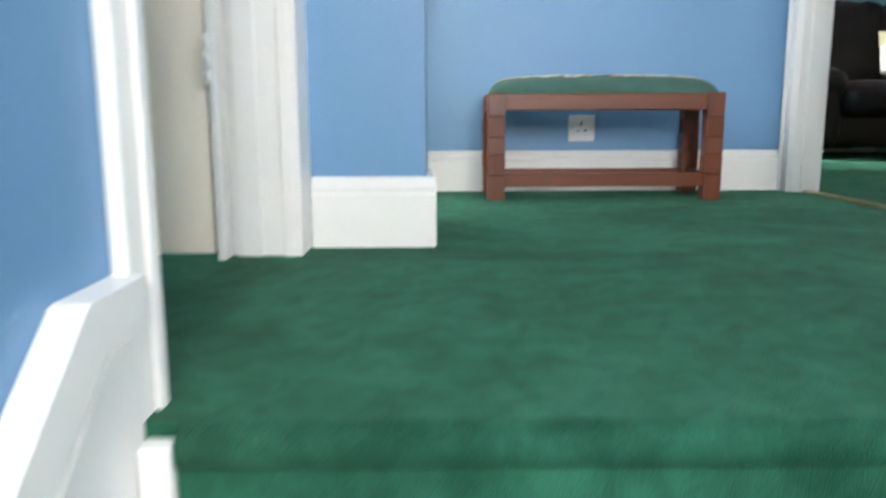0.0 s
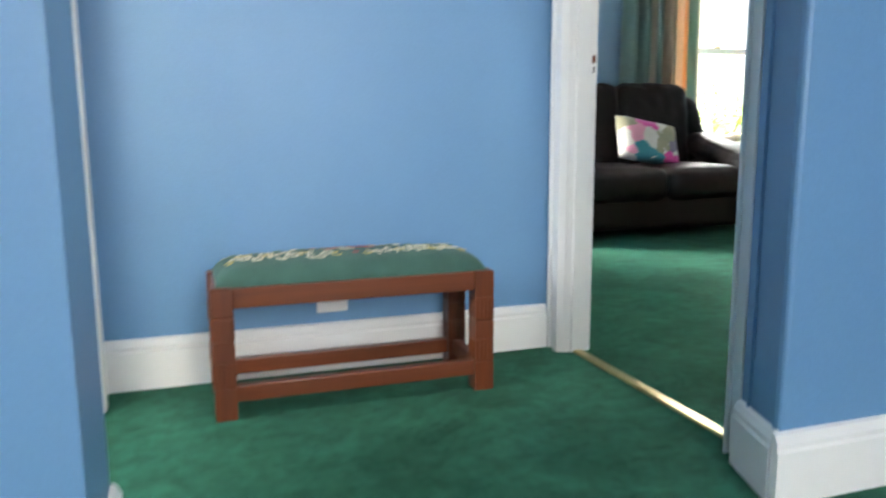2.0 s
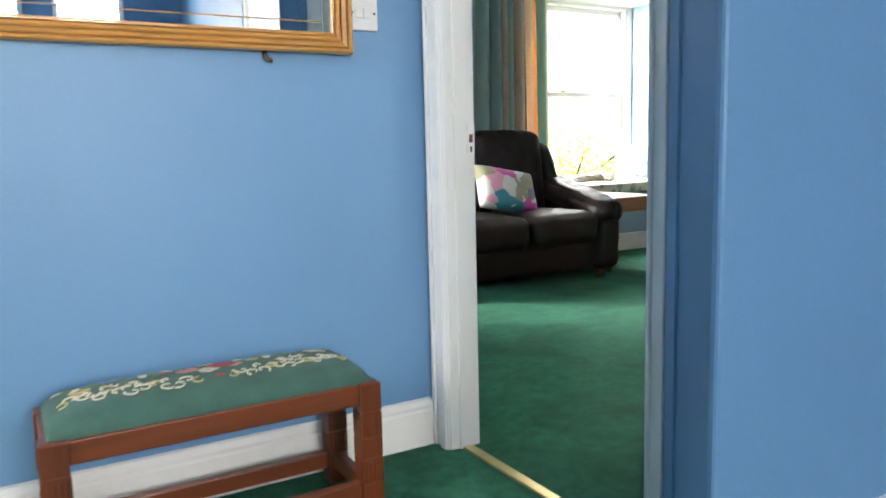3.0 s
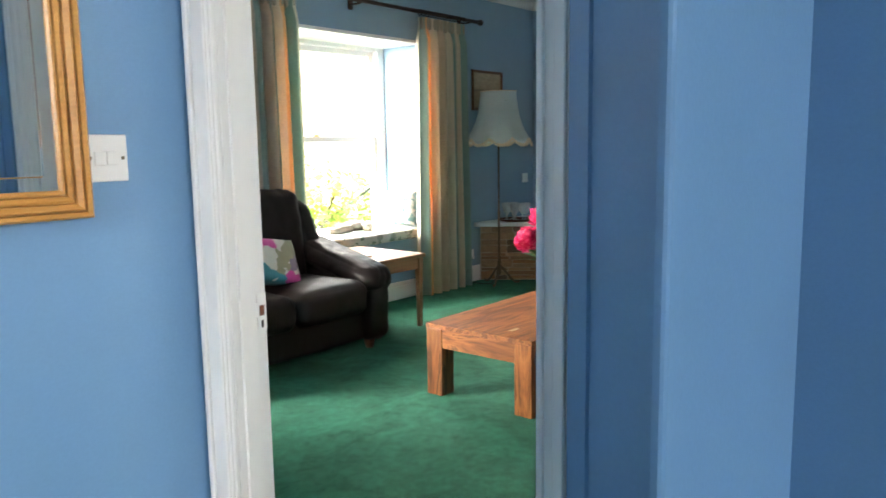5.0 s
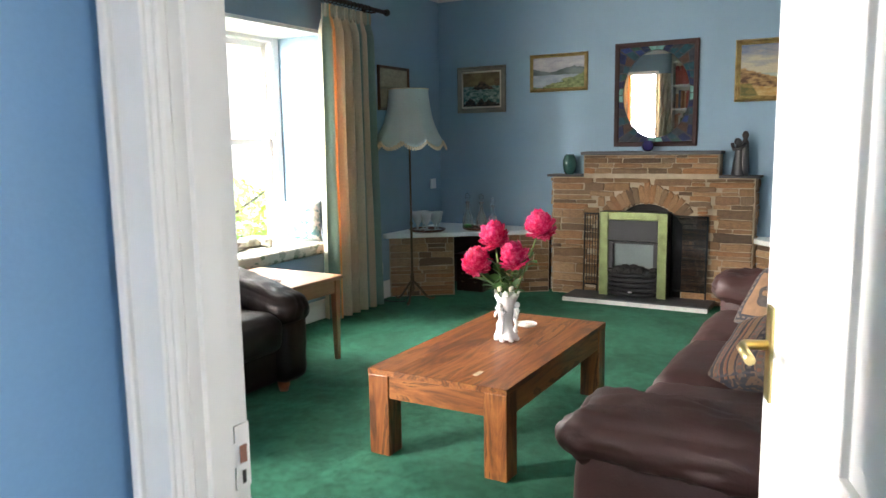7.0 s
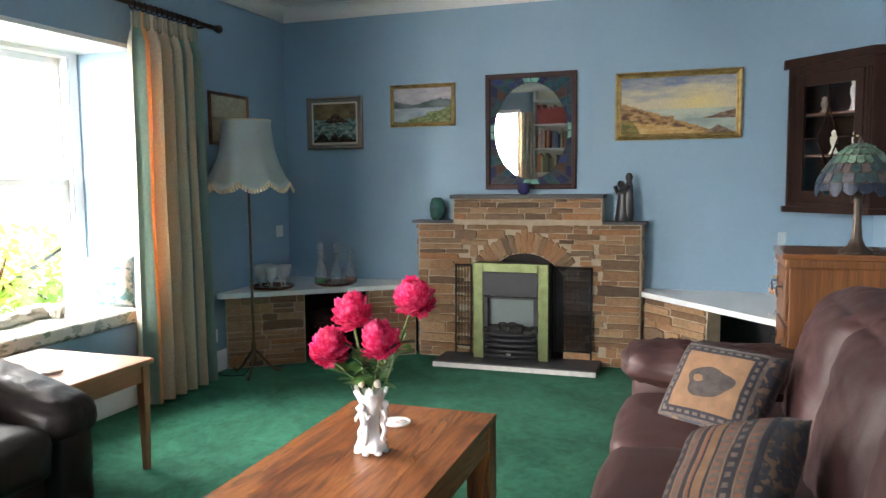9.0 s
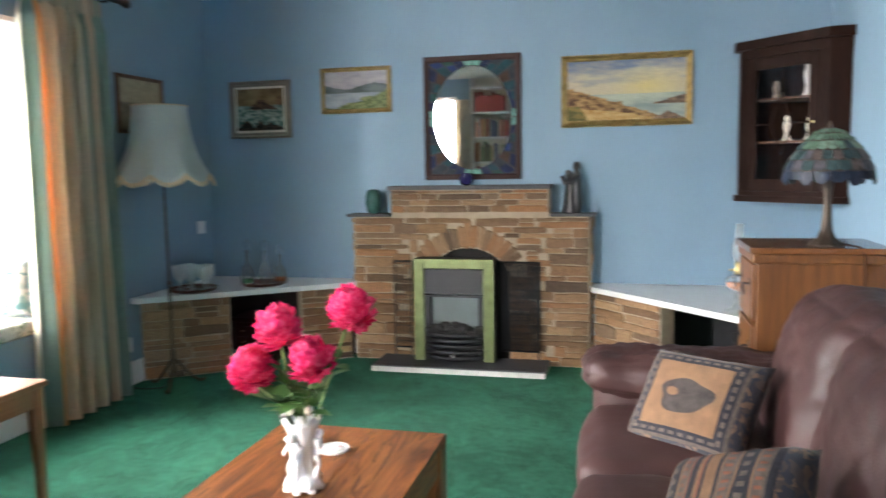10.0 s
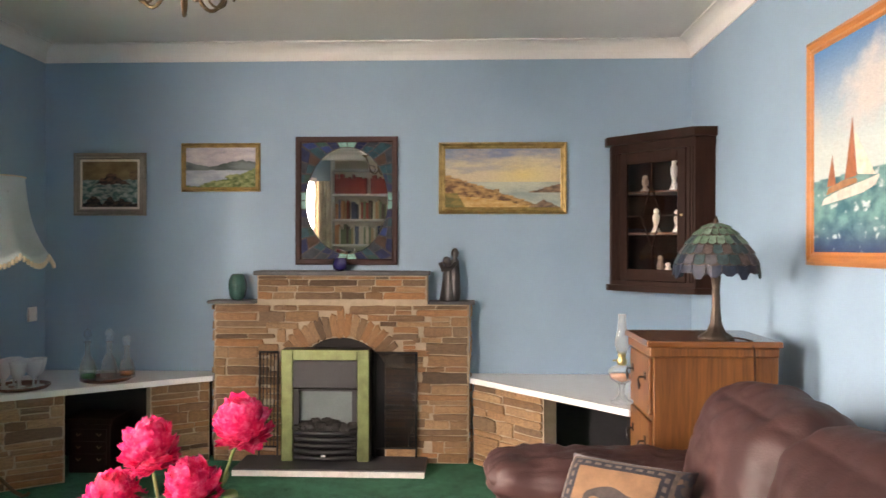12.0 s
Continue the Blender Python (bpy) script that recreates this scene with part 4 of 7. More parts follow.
sock = thing("wall_socket", (0.352, 2.715, 0.19), "white single wall socket above the skirting", "socket")
part("plate", box(0.309, 0.395, 2.709, 2.7195, 0.165, 0.251, 0.003), PLASTIC, sock)
# pin holes are raised near-black blocks, their shade given by colour
for x, z, w, h in ((0.347, 0.218, 0.005, 0.012), (0.335, 0.198, 0.010, 0.004), (0.359, 0.198, 0.010, 0.004)):
    part("pin_hole", box(x, x + w, 2.7075, 2.7088, z, z + h), HOLE_SHADE, sock)
for x in (0.318, 0.386):
    part("screw", box(x - 0.002, x + 0.002, 2.7075, 2.7088, 0.206, 0.210), IRON, sock)

sw = thing("light_switch", (0.84, 2.715, 1.186), "white double rocker light switch on blue wall", "switch")
part("plate", box(0.8065, 0.884, 2.709, 2.7195, 1.143, 1.229, 0.003), PLASTIC, sw)
for x in (0.819, 0.842):
    part("rocker", box(x, x + 0.0215, 2.705, 2.7085, 1.173, 1.199, 0.0015), PLASTIC, sw)
for x in (0.812, 0.874):
    part("screw", box(x - 0.003, x + 0.003, 2.7075, 2.7088, 1.183, 1.189, 0.0004), IRON, sw)

gm = thing("gilt_mirror", (0.32, 2.71, 1.09), "large gilt wood framed mirror hanging on blue wall", "mirror")
gx0, gx1, gz0, gz1, fw = -0.16, 0.805, 1.080, 1.72, 0.052
gp = [(0, 0), (0.0, 0.012), (0.004, 0.016), (0.008, 0.016), (0.010, 0.011), (0.012, 0.018), (0.018, 0.021), (0.022, 0.018), (0.024, 0.013), (0.026, 0.021), (0.034, 0.028), (0.037, 0.026), (0.039, 0.020), (0.041, 0.028), (0.047, 0.032), (0.051, 0.028), (0.052, 0.0)]


def mitred(name, a0, a1, z0, z1, prof, at, axis, material, parent):
    """Four mitred mouldings round a rectangle. prof: (inwards from the outer edge reversed, proud)."""
    w = max(p[0] for p in prof)
    place = (lambda a, d, z: (a, at - d, z)) if axis == "-y" else ((lambda a, d, z: (a, at + d, z)) if axis == "+y" else (lambda a, d, z: (at - d, a, z)))
    corners = [((a0, z0), (1, 1)), ((a1, z0), (-1, 1)), ((a1, z1), (-1, -1)), ((a0, z1), (1, -1))]
    for k in range(4):
        (p, s), (q, u) = corners[k], corners[(k + 1) % 4]
        bm = bmesh.new()
        ra = [bm.verts.new(place(p[0] + s[0] * (w - i), d, p[1] + s[1] * (w - i))) for i, d in prof]
        rb = [bm.verts.new(place(q[0] + u[0] * (w - i), d, q[1] + u[1] * (w - i))) for i, d in prof]
        n = len(prof)
        for j in range(n):
            bm.faces.new((ra[j], ra[(j + 1) % n], rb[(j + 1) % n], rb[j]))
        bm.faces.new(ra), bm.faces.new(rb[::-1])
        bmesh.ops.recalc_face_normals(bm, faces=bm.faces)
        part(name, bm, material, parent)


mitred("frame_side", gx0, gx1, gz0, gz1, gp, 2.7185, "-y", GILT, gm)
bm = bmesh.new()
add_box(bm, gx0 + 0.048, gx1 - 0.048, 2.7095, 2.716, gz0 + 0.048, gz1 - 0.048)
add_box(bm, gx0 + 0.075, gx1 - 0.075, 2.7065, 2.712, gz0 + 0.075, gz1 - 0.075, 0.0028, 1)
part("mirror_glass", bm, MIRROR, gm, "bevelled mirror glass")
part("hook", tube([(0.58, 2.715, 1.079), (0.58, 2.705, 1.068), (0.585, 2.702, 1.059), (0.595, 2.703, 1.057)], 0.006, 8), IRON, gm)

lp = thing("picture", (1.51, 1.35, 1.6), "small dark framed picture on the landing wall", "picture")
part("frame", joined((1.495, 1.519, 1.20, 1.50, 1.50, 1.90), bevel=0.004), DARKOAK, lp)
part("print", joined((1.492, 1.4945, 1.23, 1.47, 1.53, 1.87)), CREAMCLOTH, lp)


# ---------- sitting room: furniture ----------
def coffee_table():
    x0, x1, y0, y1, h = 2.84, 3.985, 3.08, 3.685, 0.352
    t = thing("coffee_table", ((x0 + x1) / 2, (y0 + y1) / 2, 0), "chunky sheesham wood coffee table with thick square legs", "table")
    for lx in (x0, x1 - 0.095):
        for ly in (y0, y1 - 0.095):
            part("leg", box(lx + 0.001, lx + 0.094, ly + 0.001, ly + 0.094, 0, h - 0.022, 0.004), SHEESHAM_UP, t)
    for ly in (y0 + 0.006, y1 - 0.046):
        part("apron", box(x0 + 0.095, x1 - 0.095, ly, ly + 0.04, h - 0.115, h - 0.022, 0.003), SHEESHAM, t)
    for lx in (x0 + 0.006, x1 - 0.046):
        part("apron", box(lx, lx + 0.04, y0 + 0.095, y1 - 0.095, h - 0.115, h - 0.022, 0.003), SHEESHAM_Y, t)
    for k in range(5):
        a = y0 + 0.121 * k
        part("top_board", box(x0, x1, a, a + 0.1208, h - 0.022, h, 0.0008, 1), SHEESHAM, t)
    part("inlay", box(x0 + 0.10, x0 + 0.16, y0 + 0.17, y0 + 0.19, h, h + 0.001), THREADS[2], t, "pale inlaid butterfly joint")


SHEESHAM_UP, SHEESHAM_Y = sheesham_wood("sheesham_upright", 2), sheesham_wood("sheesham_across", 1)
coffee_table()

TT = 0.352
def petal_ball(at, r, seed):
    """A full double peony: shells of ruffled, curled petals."""
    random.seed(seed)
    bm = bmesh.new()
    c = Vector(at)
    axis = Vector((random.uniform(-0.5, -0.1), random.uniform(-0.35, 0.35), 0.9)).normalized()
    core = bm.verts.new(c)
    frame_m = axis.to_track_quat("Z", "Y").to_matrix()
    for shell in range(7):
        n = (5, 9, 14, 18, 20, 18, 12)[shell]
        for k in range(n):
            a = 2 * math.pi * (k + random.uniform(-0.35, 0.35)) / n
            tilt = radians((82, 66, 48, 28, 6, -20, -48)[shell] + random.uniform(-9, 9))
            d = frame_m @ Vector((math.cos(a) * math.cos(tilt), math.sin(a) * math.cos(tilt), math.sin(tilt)))
            side = (frame_m @ Vector((-math.sin(a), math.cos(a), 0))).normalized()
            up = d.cross(side)
            if up.dot(axis) < 0:
                up = -up
            rad = r * random.uniform(0.73, 1.03)
            w, h = r * random.uniform(0.22, 0.34), r * random.uniform(0.34, 0.5)
            ph, g = random.uniform(0, 6), []
            for i in range(5):
                row = []
                for j in range(6):
                    u, v = j / 2.5 - 1, i / 4
                    ww = w * (0.35 + 0.75 * math.sin(math.pi * (0.1 + 0.62 * v))) * u
                    out = rad * (0.62 + 0.38 * v ** 0.7) - 0.10 * r * u * u + 0.08 * r * math.sin(u * 6 + ph) * v
                    notch = (0.10 * math.sin(u * 8 + ph) + random.uniform(-0.06, 0.06)) * h * (v > 0.9)
                    row.append(bm.verts.new(c + d * out + side * ww + up * (h * (v - 0.55) + notch)))
                g.append(row)
            for j in range(5):
                bm.faces.new((core, g[0][j], g[0][j + 1]))
            for i in range(4):
                for j in range(5):
                    bm.faces.new((g[i][j], g[i][j + 1], g[i + 1][j + 1], g[i + 1][j])).smooth = True
    return bm


def leaf_mesh(bm, at, way, length, width, droop=0.3):
    d = Vector(way).normalized()
    s = d.cross(Vector((0, 0, 1))).normalized()
    rows = []
    for i in range(6):
        v = i / 5
        w = width * math.sin(math.pi * min(1, v * 0.95 + 0.04)) ** 0.8
        p = Vector(at) + d * length * v - Vector((0, 0, droop * length * v * v))
        rows.append([bm.verts.new(p - s * w + Vector((0, 0, 0.2 * w))), bm.verts.new(p), bm.verts.new(p + s * w + Vector((0, 0, 0.2 * w)))])
    for a, b in zip(rows, rows[1:]):
        for j in range(2):
            bm.faces.new((a[j], a[j + 1], b[j + 1], b[j])).smooth = True


def flower_vase():
    vx, vy = 3.47, 3.372
    v = thing("vase", (vx, vy, TT), "white porcelain figured vase on the coffee table", "vase")
    def fluted(a, k, r):
        return r * (1 + 0.05 * math.sin(7 * a) * (k < 4) + 0.04 * math.sin(9 * a + 1) * (k > 8)), 0.0
    part("body", lathe([(0.050, 0.010), (0.055, 0.016), (0.050, 0.03), (0.038, 0.045), (0.029, 0.065), (0.027, 0.09), (0.029, 0.12), (0.034, 0.145), (0.040, 0.17), (0.047, 0.19), (0.056, 0.207), (0.050, 0.205), (0.034, 0.18), (0.02, 0.1)], (vx, vy, TT), 56, wave=fluted), CERAMIC, v)
    for k in range(7):
        a = 2 * math.pi * (k + 0.5) / 7
        part("foot", puff((vx + 0.046 * math.cos(a), vy + 0.046 * math.sin(a), TT + 0.0085), (0.024, 0.024, 0.017), 0.008, 0, 0.0, k, 6), CERAMIC, v)
    for n in range(3):
        a = radians(165 + 120 * n)
        ca, sa = math.cos(a), math.sin(a)
        def pt(r, side, z):
            return (vx + r * ca - side * sa, vy + r * sa + side * ca, TT + z)
        bm = puff(pt(0.047, 0.0, 0.162), (0.026, 0.026, 0.029), 0.013, 0, 0.0, 3, 8)
        tube([pt(0.040, 0.0, 0.150), pt(0.043, 0.003, 0.13), pt(0.040, 0.004, 0.108), pt(0.036, 0.002, 0.095)], 0.0145, 10, bm, 0.75)
        tube([pt(0.042, 0.012, 0.143), pt(0.050, 0.026, 0.128), pt(0.042, 0.034, 0.142)], 0.006, 8, bm)
        tube([pt(0.042, -0.012, 0.143), pt(0.052, -0.022, 0.122), pt(0.044, -0.03, 0.112)], 0.006, 8, bm)
        tube([pt(0.037, 0.008, 0.10), pt(0.043, 0.014, 0.072), pt(0.040, 0.008, 0.046), pt(0.048, 0.010, 0.036)], 0.0085, 8, bm, 0.7)
        tube([pt(0.037, -0.006, 0.10), pt(0.047, -0.012, 0.078), pt(0.038, -0.018, 0.052), pt(0.047, -0.02, 0.04)], 0.0085, 8, bm, 0.7)
        part("relief_figure", bm, CERAMIC, v)
    for k in range(9):
        a = 2 * math.pi * k / 9
        bm = bmesh.new()
        leaf_mesh(bm, (vx + 0.046 * math.cos(a), vy + 0.046 * math.sin(a), TT + 0.185), (0.45 * math.cos(a), 0.45 * math.sin(a), 1.0), 0.045 + 0.012 * (k % 2), 0.014, -0.0)
        bmesh.ops.solidify(bm, geom=list(bm.faces), thickness=0.003)
        part("rim_leaf", bm, CERAMIC, v)
    b = thing("peonies", (vx, vy, TT + 0.2), "four pink artificial peonies with green leaves in a vase", "flowers")
    heads = [(0.0, 0.058, 0.462, 0.072), (0.02, -0.152, 0.52, 0.072), (-0.01, 0.142, 0.345, 0.072), (-0.03, -0.052, 0.382, 0.072)]
    random.seed(5)
    for n, (dx, dy, dz, r) in enumerate(heads):
        at = (vx + dx, vy + dy, TT + dz)
        st = part("stem", tube([(vx, vy, TT + 0.12), (vx + dx * 0.35, vy + dy * 0.35, TT + 0.24), (vx + dx * 0.9, vy + dy * 0.9, TT + dz - 0.05)], 0.004, 8), STEM, b)
        part("bloom", petal_ball(at, r, 20 + n), PETAL, st)
    for k in range(56):
        dx, dy, dz, r = heads[k % 4]
        f = random.uniform(0.02, 0.6)
        a = random.uniform(0, 6.28)
        bm = bmesh.new()
        leaf_mesh(bm, (vx + dx * f, vy + dy * f, TT + 0.2 + (dz - 0.25) * f), (math.cos(a), math.sin(a), random.uniform(0.2, 1.5)), random.uniform(0.07, 0.115), random.uniform(0.016, 0.027))
        part("leaf", bm, LEAF, b)
    for k in range(3):
        a = 2.2 * k
        part("bud", puff((vx + 0.03 * math.cos(a), vy + 0.03 * math.sin(a), TT + 0.235), (0.022, 0.022, 0.03), 0.011, 0, 0, k, 6), CREAMCLOTH, b)


flower_vase()


def coaster(x, y, z, m, rim):
    c = thing("coaster", (x, y, z), "round coaster with a pale rim lying on the table", "coaster")
    part("dish", lathe([(0.046, 0.001), (0.05, 0.004), (0.05, 0.012), (0.045, 0.012), (0.042, 0.007), (0.0, 0.007)], (x, y, z), 32), rim, c)
    part("centre", lathe([(0.040, 0.0072), (0.040, 0.0082), (0.0, 0.0082)], (x, y, z), 24), m, c)


coaster(3.76, 3.40, TT, patchy("coaster_print", [(0, (0.7, 0.68, 0.64)), (0.5, (0.6, 0.2, 0.2)), (0.7, (0.7, 0.66, 0.6))], 60), PLASTIC)
coaster(3.55, 4.82, 0.492, MAHOGANY, CREAM)


def side_table():
    x0, x1, y0, y1, h = 3.43, 3.89, 4.59, 5.225, 0.492
    t = thing("side_table", ((x0 + x1) / 2, (y0 + y1) / 2, 0), "honey wood side table with tapered legs beside the sofa", "table")
    part("tabletop", box(x0 - 0.02, x1, y0, y1, h - 0.024, h, 0.006), PINE, t)
    for lx in (x0 + 0.005, x1 - 0.055):
        for ly in (y0 + 0.015, y1 - 0.06):
            bm = box(lx, lx + 0.042, ly, ly + 0.042, 0, h - 0.024, 0.003)
            for v in bm.verts:
                k = max(0.0, 1 - v.co.z / 0.36)
                v.co.x += (lx + 0.021 - v.co.x) * 0.4 * k
                v.co.y += (ly + 0.021 - v.co.y) * 0.4 * k
            part("leg", bm, PINE_UP, t)
    for a in (y0 + 0.025, y1 - 0.045):
        part("apron", box(x0 + 0.047, x1 - 0.055, a, a + 0.02, h - 0.10, h - 0.024), PINE, t)
    for a in (x0 + 0.015, x1 - 0.04):
        part("apron", box(a, a + 0.02, y0 + 0.057, y1 - 0.06, h - 0.10, h - 0.024), PINE, t)


PINE_UP = wood("honey_pine_upright", [(0.3, (0.21, 0.085, 0.036)), (0.55, (0.30, 0.135, 0.062)), (0.8, (0.24, 0.10, 0.046))], 2, 6, 0.35, 0.2)
side_table()


def sofa(name, label, x0, x1, seats, leather, seat_h=0.41, back_h=0.84, arm_h=0.60, depth=0.9, base=(0, 0, 0), m=Matrix(), slope=0.0, wing=False):
    """Leather sofa drawn with its front on the line y = 0 facing -y, then placed by m."""
    s = thing(name, base, label, "sofa")
    aw = 0.19 if wing else 0.24
    def add(nm, bm, mm=leather, lab="", par=None):
        return part(nm, turned(bm, m), mm, par or s, lab)
    add("plinth", puff(((x0 + x1) / 2, depth / 2 + 0.02, 0.19), (x1 - x0 - 0.06, depth - 0.08, 0.26), 0.04, 0.0, 0.003, 2, 12))
    for k, ax in enumerate((x0, x1 - aw)):
        c = ax + aw / 2
        arm = add("arm", puff((c, 0.40, 0.26 if wing else 0.28), (aw, 0.80, 0.40 if wing else 0.45), 0.06, 0.015, 0.004, 5 + k, 16))
        if wing:
            mm = Matrix.Translation((c, 0.33, arm_h + 0.005)) @ Matrix.Rotation(radians(slope), 4, "X")
            add("arm_pad", puff((0, 0, 0), (aw + 0.045, 0.72, 0.15), 0.072, 0.012, 0.005, 9 + k, 36, 7.0, m=mm), par=arm)
            add("wing", puff((0, 0, 0), (0.13, 0.22, 0.44), 0.062, 0.012, 0.007, 19 + k, 20, 8.0, m=Matrix.Translation((c - 0.03 * (1 if k else -1), 0.655, back_h - 0.295)) @ Matrix.Rotation(radians(-24), 4, "X")), par=arm)
        else:
            add("arm_pad", puff((c, 0.345, arm_h - 0.055), (aw + 0.05, 0.76, 0.145), 0.07, 0.02, 0.012, 9 + k, 26, 9.0), par=arm)
    w = (x1 - x0 - 2 * aw) / seats
    for k in range(seats):
        a = x0 + aw + k * w
        add("seat_cushion", puff((a + w / 2, 0.31, seat_h - 0.085), (w - 0.004, 0.66, 0.19), 0.06, 0.022, 0.005, 13 + k, 18, 5.0))
        if wing:
            add("back_cushion", puff((0, 0, 0), (w - 0.002, 0.24, back_h - seat_h + 0.12), 0.065, 0.014, 0.008, 23 + k, 28, 6.0, m=Matrix.Translation((a + w / 2, 0.65, (back_h + seat_h) / 2 - 0.055)) @ Matrix.Rotation(radians(-9), 4, "X")))
        else:
            add("back_cushion", puff((0, 0, 0), (w + 0.05, 0.32, back_h - seat_h + 0.15), 0.14, 0.03, 0.0070, 23 + k, 40, 7.0, m=Matrix.Translation((a + w / 2, 0.73, (back_h + seat_h) / 2 - 0.075)) @ Matrix.Rotation(radians(-13), 4, "X")))
    add("back_panel", puff(((x0 + x1) / 2, depth - 0.06, 0.42), (x1 - x0 - 0.05, 0.12, 0.70), 0.05, 0.01, 0.003, 43, 12))
    for ax in (x0 + 0.1, x1 - 0.1):
        for ay in (0.1, depth - 0.12):
            add("foot", lathe([(0.022, 0), (0.03, 0.03), (0.032, 0.075)], (ax, ay, 0), 14), PINE_UP)
    return s


sofa("sofa", "dark brown leather two-seat sofa standing by the window", 1.95, 3.375, 2, DARKLEATHER, 0.42, 0.93, 0.49, 0.82, (2.66, 4.8, 0), Matrix.Translation((0, 4.42, 0)), 14.0, True)
sofa("sofa", "brown leather three-seat sofa standing along the wall", -2.20, 2.20 - 2.20 + 0.09, 3, LEATHER, 0.42, 0.86, 0.56, 0.96, (3.3, 2.1, 0), Matrix.Translation((2.25, 2.592, 0)) @ Matrix.Rotation(math.pi, 4, "Z"))


def throw_cushion(name, label, m, w, h, d, front, back, seed=0, trim=None):
    c = thing(name, tuple(m.translation), label, "cushion")
    bm = bmesh.new()
    n = 20
    grids = []
    for s in (1, -1):
        g = []
        for i in range(n + 1):
            row = []
            for j in range(n + 1):
                u, v = 2 * i / n - 1, 2 * j / n - 1
                pinch = 1 - 0.07 * (1 - u * u) * abs(v) ** 3 - 0.0
                pinch2 = 1 - 0.07 * (1 - v * v) * abs(u) ** 3
                t = max(0.0, (1 - u ** 4) * (1 - v ** 4)) ** 0.5 * d / 2
                t += 0.006 * noise.noise(Vector((u * 2.5 + seed, v * 2.5, s)))* (1 - u ** 4) * (1 - v ** 4)
                row.append(bm.verts.new((u * w / 2 * pinch2, s * t, v * h / 2 * pinch)))
            g.append(row)
        grids.append(g)
        for i in range(n):
            for j in range(n):
                f = (g[i][j], g[i + 1][j], g[i + 1][j + 1], g[i][j + 1])
                bm.faces.new(f if s < 0 else f[::-1]).smooth = True
    bmesh.ops.remove_doubles(bm, verts=bm.verts, dist=1e-4)
    cover = part("cover", turned(bm, m), front, c)
    return c, cover


FLORAL = patchy("floral_print", [(0, (0.62, 0.58, 0.50)), (0.24, (0.62, 0.06, 0.28)), (0.45, (0.70, 0.30, 0.38)), (0.58, (0.04, 0.24, 0.28)), (0.68, (0.30, 0.28, 0.17)), (0.78, (0.66, 0.62, 0.54)), (0.9, (0.20, 0.16, 0.22))], 10)
HEARTS = patchy("hearts_print", [(0, (0.70, 0.72, 0.70)), (0.5, (0.16, 0.34, 0.36)), (0.7, (0.45, 0.56, 0.54))], 34)
throw_cushion("cushion", "pink and teal floral cushion leaning on dark sofa", pose(2.70, 4.73, 0.575, -26, 10, 3), 0.46, 0.29, 0.13, FLORAL, FLORAL, 1)
throw_cushion("cushion", "white cushion with teal hearts on the window seat", pose(4.63, 5.56, 0.69, -15, 0, -55), 0.36, 0.30, 0.12, HEARTS, HEARTS, 2)

WEAVE = patchy("navy_weave", [(0, (0.015, 0.018, 0.032)), (0.4, (0.055, 0.035, 0.03)), (0.6, (0.14, 0.08, 0.045)), (0.8, (0.014, 0.016, 0.026))], 75)
MOTIF = plain("dark_brown_weave", (0.035, 0.027, 0.025), 0.9, var=0.6, scale=35, grain=300, bumps=0.5)
TAN = plain("tan_weave", (0.155, 0.085, 0.043), 0.9, var=0.25, scale=25, grain=300, bumps=0.4)
GREYWEAVE = plain("grey_brown_weave", (0.080, 0.060, 0.050), 0.9, var=0.4, scale=60, grain=300, bumps=0.5)
RUST = plain("rust_weave", (0.15, 0.055, 0.03), 0.9, var=0.3, scale=60, grain=300, bumps=0.4)
NAVY = plain("navy_thread", (0.013, 0.013, 0.019), 0.9, var=0.35, scale=40, bumps=0.4)


